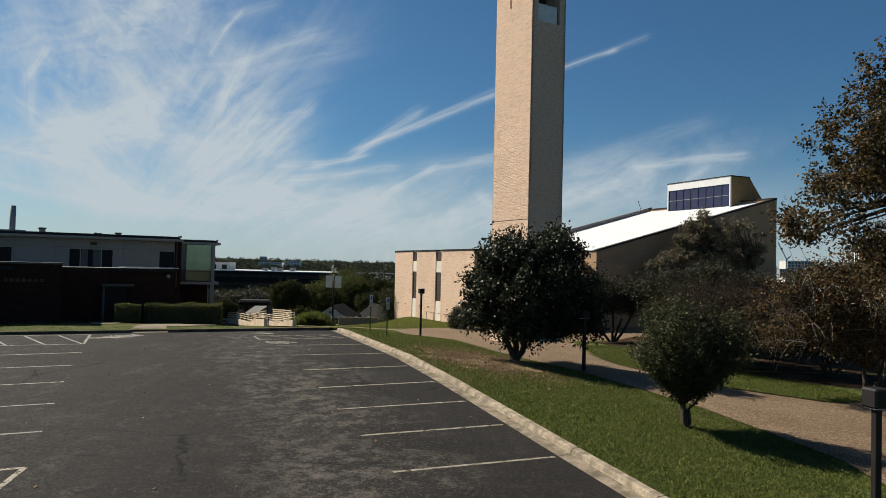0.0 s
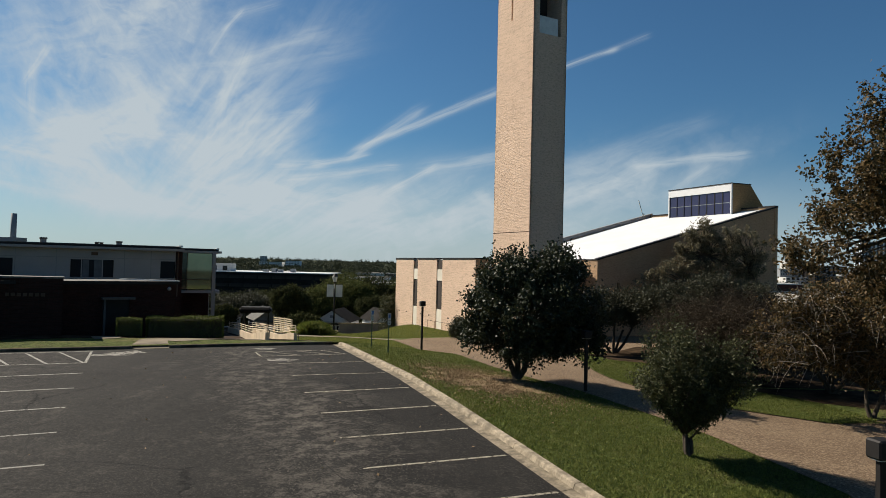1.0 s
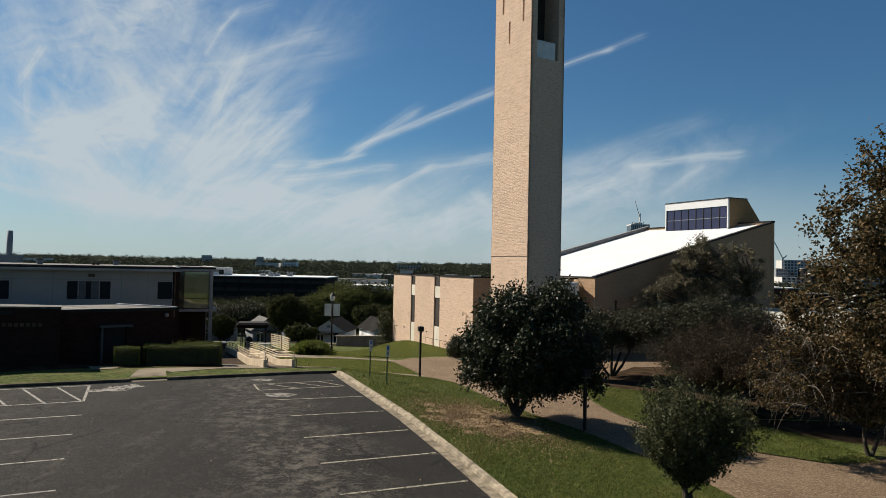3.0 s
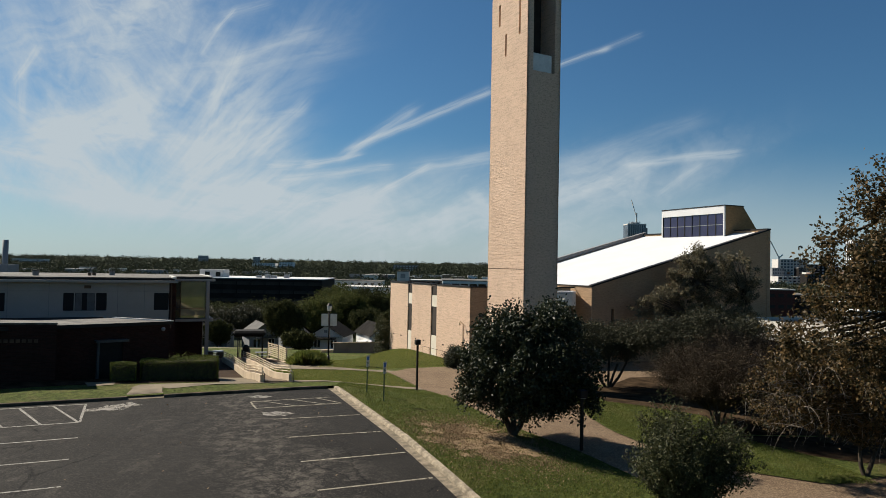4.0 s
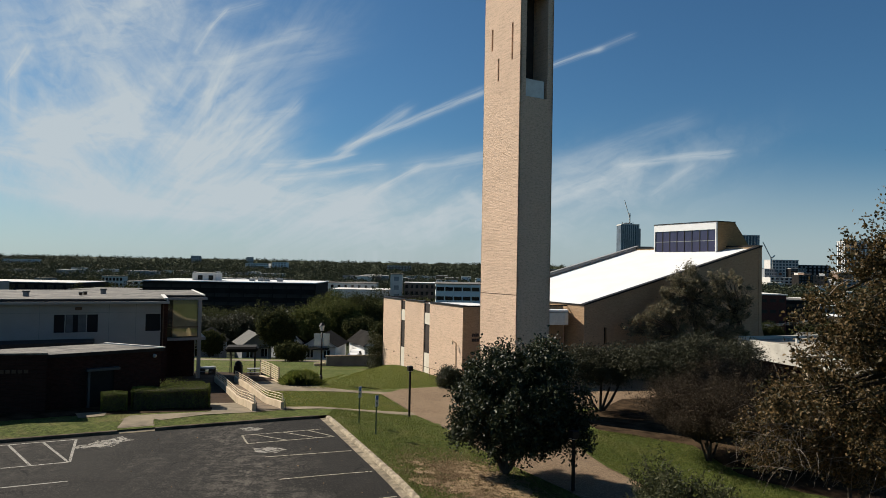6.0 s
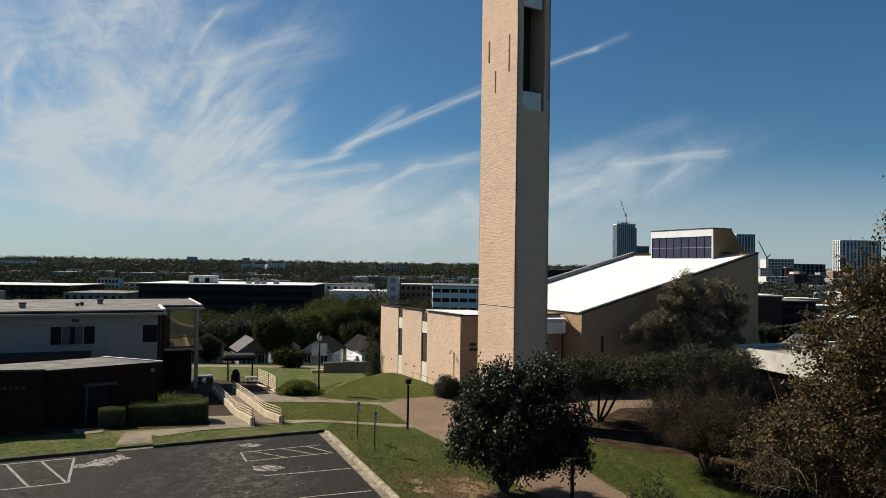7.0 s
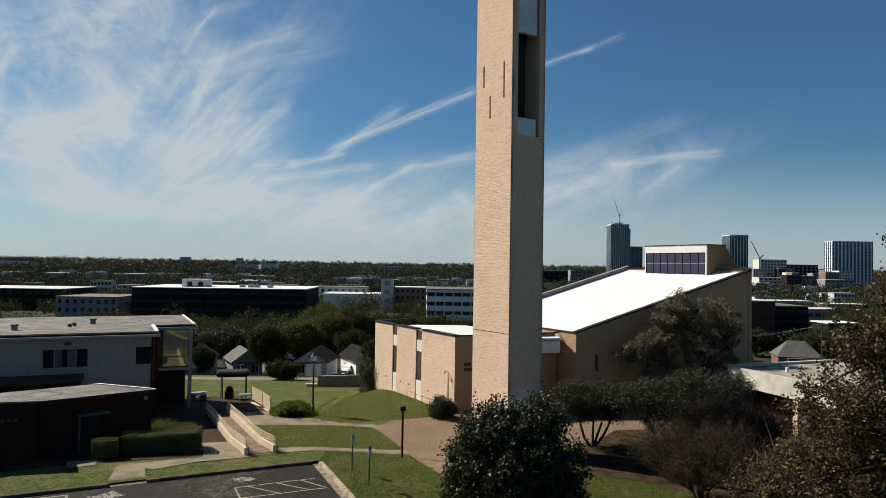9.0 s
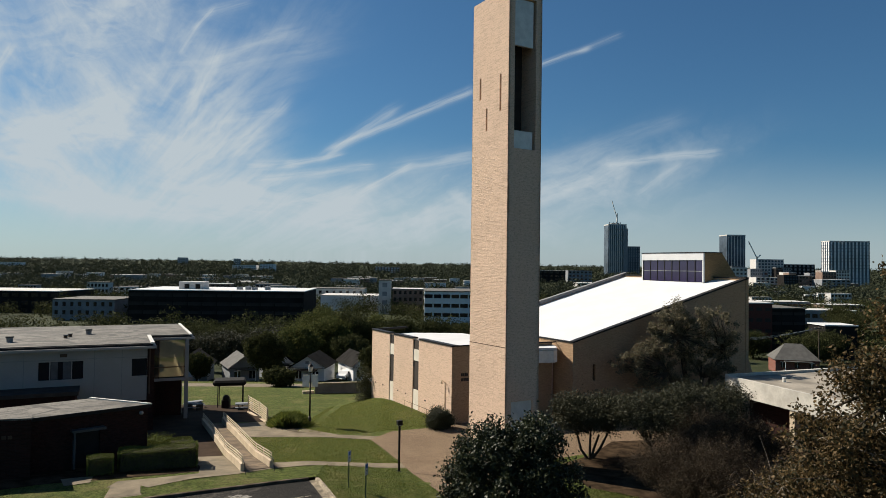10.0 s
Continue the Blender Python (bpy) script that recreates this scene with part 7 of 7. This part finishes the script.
def house(name, x, y, w, d, wall_h, roof_h, wall, roof, turn, label, z=None, hip=False):
    z = on_land(x, y) if z is None else z
    h = thing(name, pose(x, y, z, 0, 0, turn), label, "house")
    part("wall", box(-w / 2, w / 2, -d / 2, d / 2, -2.5, wall_h), wall, h)
    bm = bmesh.new()
    o = 0.45
    ins = w * 0.3 if hip else 0.0
    e = [bm.verts.new(p) for p in ((-w / 2 - o, -d / 2 - o, wall_h - 0.1), (w / 2 + o, -d / 2 - o, wall_h - 0.1), (w / 2 + o, d / 2 + o, wall_h - 0.1), (-w / 2 - o, d / 2 + o, wall_h - 0.1))]
    if hip:
        r = [bm.verts.new((-w / 2 + ins, 0, wall_h + roof_h)), bm.verts.new((w / 2 - ins, 0, wall_h + roof_h))]
        for f in ((e[0], e[1], r[1], r[0]), (e[1], e[2], r[1]), (e[2], e[3], r[0], r[1]), (e[3], e[0], r[0]), (e[3], e[2], e[1], e[0])):
            bm.faces.new(f)
    else:                              # gable towards the viewer
        r = [bm.verts.new((0, -d / 2 - o, wall_h + roof_h)), bm.verts.new((0, d / 2 + o, wall_h + roof_h))]
        for f in ((e[0], r[0], r[1], e[3]), (e[1], e[2], r[1], r[0]), (e[3], e[2], e[1], e[0]), (e[2], e[3], r[1])):
            bm.faces.new(f)
        g = bmesh.new()
        g.faces.new([g.verts.new(p) for p in ((-w / 2, -d / 2 - 0.02, wall_h - 0.1), (w / 2, -d / 2 - 0.02, wall_h - 0.1), (0, -d / 2 - 0.02, wall_h + roof_h - 0.15))])
        part("gable", g, wall, h)
    part("roof", bm, roof, h, "shingle roof")
    n = max(2, int(w / 2.6))
    for i in range(n):
        x0 = -w / 2 + w * (i + 0.5) / n
        wn = part("window", box(x0 - 0.5, x0 + 0.5, -d / 2 - 0.06, -d / 2 + 0.05, wall_h - 2.0, wall_h - 0.7), DARK_GLASS, h)
        part("window_frame", box(x0 - 0.6, x0 + 0.6, -d / 2 - 0.1, -d / 2 - 0.065, wall_h - 0.7, wall_h - 0.58), WHITE_CLAD, wn)
        part("glazing_bar", box(x0 - 0.04, x0 + 0.04, -d / 2 - 0.09, -d / 2 - 0.062, wall_h - 2.0, wall_h - 0.7), WHITE_CLAD, wn)
    if not hip:
        part("gable_vent", box(-0.3, 0.3, -d / 2 - 0.08, -d / 2 - 0.03, wall_h + roof_h * 0.3, wall_h + roof_h * 0.3 + 0.45), GREY_CLAD, h)
    part("porch_roof", box(-w * 0.32, w * 0.32, -d / 2 - 1.6, -d / 2 - 0.12, wall_h - 0.45, wall_h - 0.3), roof, h)
    for px in (-w * 0.3, w * 0.3):
        part("porch_post", box(px - 0.06, px + 0.06, -d / 2 - 1.5, -d / 2 - 1.38, -2.0, wall_h - 0.45), WHITE_CLAD, h)
    return h


house("cottage", -19.0, 124, 6.0, 8, 2.7, 2.0, WHITE_CLAD, SLATE, -6, "small white gabled cottage with dark windows")
house("cottage", -11.2, 126, 4.6, 9, 3.0, 2.0, WHITE_CLAD, SLATE, 24, "small white gabled cottage half hidden")
# the pale shingle puts the sunlight on this roof into its colour
house("cottage", -31.4, 122, 5.0, 7, 2.6, 2.0, GREY_CLAD, PALE_SLATE, 26, "dark-fronted cottage, roof coloured pale for its sunlit side")
house("cottage", -28.2, 134, 5.0, 8, 3.0, 2.2, GREY_CLAD, SLATE, 30, "pale cottage behind another")
house("cottage", -39.2, 121, 5.6, 8, 2.7, 2.2, GREY_CLAD, SLATE, 8, "grey cottage beside the hall")
house("cottage", -47.0, 128, 9, 8, 3.0, 1.8, PALE_CLAD, SLATE, 0, "pale cottage in deep shade")
house("brick_house", 94.5, 170, 9.8, 8, 2.7, 3.6, FAR_BRICK, PALE_SLATE, -16, "red brick house with a grey hipped roof", -11.4, True)


def utility_pole(x, y, z, h):
    p = thing("utility_pole", pose(x, y, z), "wooden utility pole with a crossarm and slack wires", "utility pole")
    part("pole", tube([(0, 0, -1), (0, 0, h)], [0.17, 0.12], sides=8), BARK, p)
    part("crossarm", box(-1.1, 1.1, -0.06, 0.06, h - 0.7, h - 0.55), BARK, p)
    for i, dx in enumerate((-1.0, 0.0, 1.0)):
        part("insulator", tube([(dx, 0, h - 0.55), (dx, 0, h - 0.35)], 0.06, sides=6), PALE_METAL, p)
        part("wire", tube([(dx - 34 * f, -14 * f + dx, h - 0.4 - 9.0 * f * (1 - f) * 0.35 - 1.6 * f - i * 0.5 * f) for f in np.linspace(0, 1, 9)], 0.035, sides=4), GREY_CLAD, p)


utility_pole(98.2, 165, -11.6, 11.4)


def parked_car(x, y, turn, mat, label):
    c = thing("parked_car", pose(x, y, on_land(x, y, 0.2), 0, 0, turn), label, "car", "parked cars")
    bm = bmesh.new()
    prof = [(-2.2, 0.35), (-2.25, 0.75), (-1.9, 0.95), (-1.2, 1.0), (-0.6, 1.42), (0.9, 1.45), (1.6, 1.0), (2.15, 0.9), (2.25, 0.4)]
    a = [bm.verts.new((px, -0.85, pz)) for px, pz in prof]
    b = [bm.verts.new((px, 0.85, pz)) for px, pz in prof]
    bm.faces.new(a)
    bm.faces.new(b[::-1])
    for i in range(len(prof)):
        j = (i + 1) % len(prof)
        bm.faces.new((a[i], a[j], b[j], b[i]))
    body = part("body", bm, mat, c)
    for s in (-1, 1):
        part("side_glass", box(-0.9, 1.2, s * 0.86 - 0.01, s * 0.86 + 0.01, 1.0, 1.36), DARK_GLASS, body)
        for wx in (-1.4, 1.4):
            wh = part("wheel", tube([(wx, s * 0.72, 0.33), (wx, s * 0.9, 0.33)], 0.33, sides=12), BLACK_CLAD, c)


parked_car(-13.2, 123.5, 75, WHITE_CLAD, "white car parked beside the cottages")
parked_car(-11.6, 132.0, 60, GREY_CLAD, "grey car parked between the cottages")


# ---- woods ----
def wood_clumps(name, places, sizes, per, leaf, seed, label, mat=None):
    """Many tree crowns as clouds of leaf clumps, joined."""
    rng = np.random.default_rng(seed)
    n = len(places)
    c = np.repeat(places, per, 0)
    s = np.repeat(sizes, per)
    lob = rng.normal(size=(n, 5, 3)) * 0.36
    lob[:, :, 2] *= 0.6
    pick = rng.integers(0, 5, n * per)
    off = lob[np.repeat(np.arange(n), per), pick]
    d = rng.normal(size=(n * per, 3))
    d /= np.linalg.norm(d, axis=1)[:, None]
    r = rng.uniform(0.55, 1.0, (n * per, 1))
    pts = c + (off + d * r * 0.52 * np.array([1, 1, 0.85])) * s[:, None]
    a = rng.normal(size=pts.shape)
    a /= np.linalg.norm(a, axis=1)[:, None]
    b = np.cross(a, d)
    b /= np.linalg.norm(b, axis=1)[:, None] + 1e-9
    a = np.cross(b, d * 0.7 + rng.normal(size=d.shape) * 0.4)
    a /= np.linalg.norm(a, axis=1)[:, None] + 1e-9
    k = (leaf * s * rng.uniform(0.6, 1.4, n * per))[:, None]
    quad = np.stack([pts - a * k, pts + b * k * 0.7, pts + a * k, pts - b * k * 0.7], 1).reshape(-1, 3)
    ob = new(name, sheet(name, quad, np.arange(n * per * 4, dtype=np.int32).reshape(-1, 4), mat or WOOD_LEAF))
    return tagged(ob, label, "woods", kind="stuff")


def yard_tree(x, y, w, h, seed, mat=None, label="leafy green street tree beyond the lawn"):
    z = on_land(x, y)
    lob = [(0, 0, h * 0.6, w * 0.42, w * 0.42, h * 0.32), (-w * 0.22, 0, h * 0.72, w * 0.28, w * 0.28, h * 0.2), (w * 0.24, 0, h * 0.68, w * 0.26, w * 0.28, h * 0.2), (0, 0, h * 0.84, w * 0.26, w * 0.26, h * 0.15), (w * 0.1, 0, h * 0.4, w * 0.36, w * 0.34, h * 0.18)]
    tree("street_tree", x, y, lob, [(0, 0, 0, 0, h * 0.35), (0.1, 0, 0.5, 0, h * 0.4)], 520, 52, w * 0.05, 0.19, mat or WOOD_LEAF, BARK, label, "tree", seed, 0.2, 24, 0.35, 0.0, "street trees")


GREENER = leaf_material("yellow_green_leaf", (0.045, 0.057, 0.017), (0.115, 0.118, 0.036), 0.28, 0.85, 0.08)
# the OAK_LEAF trees here get dark leaves in place of the shadow on them
for i, (x, y, w, h, m) in enumerate(((-33, 156, 15, 9.5, OAK_LEAF), (-22, 156, 13, 14.5, GREENER), (-15.5, 150, 12, 13.5, None), (-9.5, 158, 12, 13, GREENER), (-30, 144, 10, 8.5, OAK_LEAF), (-19, 146, 11, 12.0, GREENER), (-4, 150, 11, 12, None), (-26.0, 117, 7.0, 8.2, None),
                                     (-41, 146, 12, 8.5, OAK_LEAF), (-52, 150, 14, 8.5, OAK_LEAF), (-6.5, 104, 5, 6.5, None), (3, 165, 14, 12, None), (-20.5, 101.5, 4.6, 2.6, None), (-46, 170, 16, 10, None), (12, 175, 14, 11, None),
                                     (-62, 190, 16, 9, None), (-37, 116, 4.5, 4.5, None), (-24.5, 139, 9, 10, GREENER), (-13.5, 138, 8, 8, None), (108, 186, 12, 8, None), (70, 178, 12, 8, None), (62, 160, 10, 7, None), (118, 196, 14, 9, None), (84, 196, 12, 9, None), (102, 206, 10, 8, None), (134, 214, 11, 9, None), (150, 236, 14, 11, None), (168, 262, 15, 11, None), (120, 250, 13, 10, None), (188, 300, 16, 12, None))):
    yard_tree(x, y, w, h, 200 + 3 * i, m)

rng = np.random.default_rng(77)


def scatter(n, y0, y1, spread, size):
    y = y0 * (y1 / y0) ** rng.random(n)
    x = rng.uniform(-spread, spread, n) * y
    s = rng.uniform(0.7, 1.3, n) * size
    keep = ~((y > 295) & (y < 312) & (x > -131) & (x < -53)) & ~((x > -6) & (x < 44) & (y < 90))
    x, y, s = x[keep], y[keep], s[keep]
    z = land(x, y) + s * 0.33
    return np.stack([x, y, z], 1), s


p, s = scatter(200, 200, 300, 0.75, 7.0)
wood_clumps("valley_trees", p, s, 420, 0.05, 80, "scattered low trees in the valley")
p, s = scatter(430, 335, 620, 0.75, 9.5)
wood_clumps("near_woods", p, s, 500, 0.042, 81, "dense dark green trees across the valley")
p, s = scatter(2000, 560, 1700, 0.75, 12.0)
wood_clumps("middle_woods", p, s, 150, 0.075, 83, "wooded plain with roofs among the trees", FAR_LEAF)
p, s = scatter(9000, 1500, 4500, 0.75, 17.0)
wood_clumps("far_woods", p, s, 40, 0.13, 85, "wooded hills on the horizon", FAR_LEAF)


# ---- fallen leaves and grass on the near lawn ----
def scatter_on_lawn(n, box4, seed, keep):
    r = np.random.default_rng(seed)
    x, y = r.uniform(box4[0], box4[1], n), r.uniform(box4[2], box4[3], n)
    ok = (x > kerb_x(y) + 0.72) & keep(x, y, r)
    return x[ok], y[ok], r


def lawn_edge(y):
    return np.interp(y, [10, 18.2, 22.9, 28, 32, 35, 40.4, 44.5, 48.2], [10.2, 10.9, 9.2, 6.6, 4.4, 2.9, 0.9, -0.3, -1.1])


def litter_share(a, b):
    """How thick the fallen leaves lie round the lawn tree."""
    drift = 0.5 + 0.5 * np.sin(a * 1.9 + b * 0.8) * np.sin(b * 1.3 - a * 0.9) + 0.25 * np.sin(a * 5.1) * np.sin(b * 4.3)
    return np.clip(1.5 * np.exp(-(((a + 0.25 * (b - 29.2) - 2.0) / 2.1) ** 2 + ((b - 29.4) / 2.9) ** 2)) * (0.3 + 0.9 * drift), 0, 1)


def build_litter():
    x, y, r = scatter_on_lawn(170000, (-4, 8, 22, 37), 91, lambda a, b, q: (q.random(len(a)) < litter_share(a, b)) & (a < lawn_edge(b) - 0.1))
    z = land(x, y) + 0.165
    pts = np.stack([x, y, z], 1)
    ob = leaves("fallen_leaves", pts, 0.04, LITTER, None, 92, up=6.0)
    tagged(ob, "dry brown fallen leaves on the grass", "leaf litter", kind="stuff")


def build_blades():
    x, y, r = scatter_on_lawn(420000, (-6, 11.5, 11, 46), 95, lambda a, b, q: (a < lawn_edge(b) - 0.03) & (q.random(len(a)) < np.clip(26.0 / b, 0.35, 1.0) ** 2) & (q.random(len(a)) > litter_share(a, b) * 1.2))
    # and on the green strip of the island beyond the paving
    ix, iy = r.uniform(8, 18, 90000), r.uniform(27.6, 41, 90000)
    ok = (ix > np.interp(iy, [27.6, 28.2, 29.8, 33.6, 37, 41], [15.5, 12.3, 10.3, 9.0, 8.4, 8.4]) + 0.05) & (ix < np.interp(iy, [28, 31.4, 34, 38.3, 40, 41], [18, 17.4, 15.7, 15.0, 12.0, 10.3]))
    cut = len(x)
    x, y = np.concatenate([x, ix[ok]]), np.concatenate([y, iy[ok]])
    n = len(x)
    z = land(x, y) + 0.13
    z[cut:] += 0.06
    h = r.uniform(0.03, 0.075, n)
    wx, wy = r.normal(size=n) * 0.009, r.normal(size=n) * 0.009
    lx, ly = r.normal(size=n) * 0.03, r.normal(size=n) * 0.03
    v = np.stack([np.stack([x - wx, y - wy, z], 1), np.stack([x + wx, y + wy, z], 1),
                  np.stack([x + lx + wx * 0.3, y + ly + wy * 0.3, z + h], 1), np.stack([x + lx - wx * 0.3, y + ly - wy * 0.3, z + h], 1)], 1).reshape(-1, 3)
    ob = new("grass", sheet("grass", v, np.arange(n * 4, dtype=np.int32).reshape(-1, 4), BLADE))
    tagged(ob, "short mown grass blades of the lawn", "grass", kind="stuff")


def build_far_tufts():
    """Coarser tufts on the lawns between the walks and below the chapel."""
    r = np.random.default_rng(97)
    x, y = r.uniform(-13.5, 3, 150000), r.uniform(44, 78, 150000)
    between = (y > 45.3 + (x + 9.4) * 0.361) & (x > -8.7 - (y - 43.2) * 0.448) & (x < -1.25 - (y - 48.2) * 0.409) & (y < 54.5)
    below = (x > -10.0) & (y > np.where(x < -6.4, 57.0, 56.3)) & (y > 58.1 + (x + 2.2) * 0.41) & (y < 75.4 - (x + 5.16) * 1.891)
    ok = (between | below) & (r.random(len(x)) < np.clip(58.0 / y, 0, 1) ** 2)
    x, y = x[ok], y[ok]
    n = len(x)
    z, h = land(x, y) + 0.13, r.uniform(0.02, 0.07, n)
    wx, wy, lx, ly = (r.normal(size=n) * q for q in (0.02, 0.012, 0.04, 0.04))
    v = np.stack([np.stack([x - wx, y - wy, z], 1), np.stack([x + wx, y + wy, z], 1),
                  np.stack([x + lx + wx * 0.4, y + ly + wy * 0.4, z + h], 1), np.stack([x + lx - wx * 0.4, y + ly - wy * 0.4, z + h], 1)], 1).reshape(-1, 3)
    ob = new("grass_tufts", sheet("grass_tufts", v, np.arange(n * 4, dtype=np.int32).reshape(-1, 4), TUFT))
    tagged(ob, "short rough grass tufts on the sloping lawn", "grass", kind="stuff")


build_litter()
build_blades()
build_far_tufts()


def build_stack():
    s = thing("chimney_stack", pose(-44.5, 70.5, 5.2), "tall thin grey flue on a boxed roof base", "chimney")
    part("flue", tube([(0, 0, 0), (0, 0, 4.5)], 0.28, sides=10), GREY_CLAD, s, "", True)
    part("base", box(-0.9, 0.9, -0.9, 0.9, -0.5, 2.0), GREY_CLAD, s)
    part("pipe", box(-4.5, -0.9, -0.3, 0.3, 1.4, 1.8), GREY_CLAD, s)


build_stack()


def build_stray_leaves():
    r = np.random.default_rng(71)
    x, y = r.uniform(-14, 2, 90), r.uniform(10, 36, 90)
    ok = x < kerb_x(y) - 0.2
    pts = np.stack([x[ok], y[ok], land(x[ok], y[ok]) + 0.02], 1)
    tagged(leaves("stray_leaves", pts, 0.05, LITTER, None, 72, 0.6, 8.0), "few dry leaves blown over the asphalt", "leaf litter", kind="stuff")


build_stray_leaves()
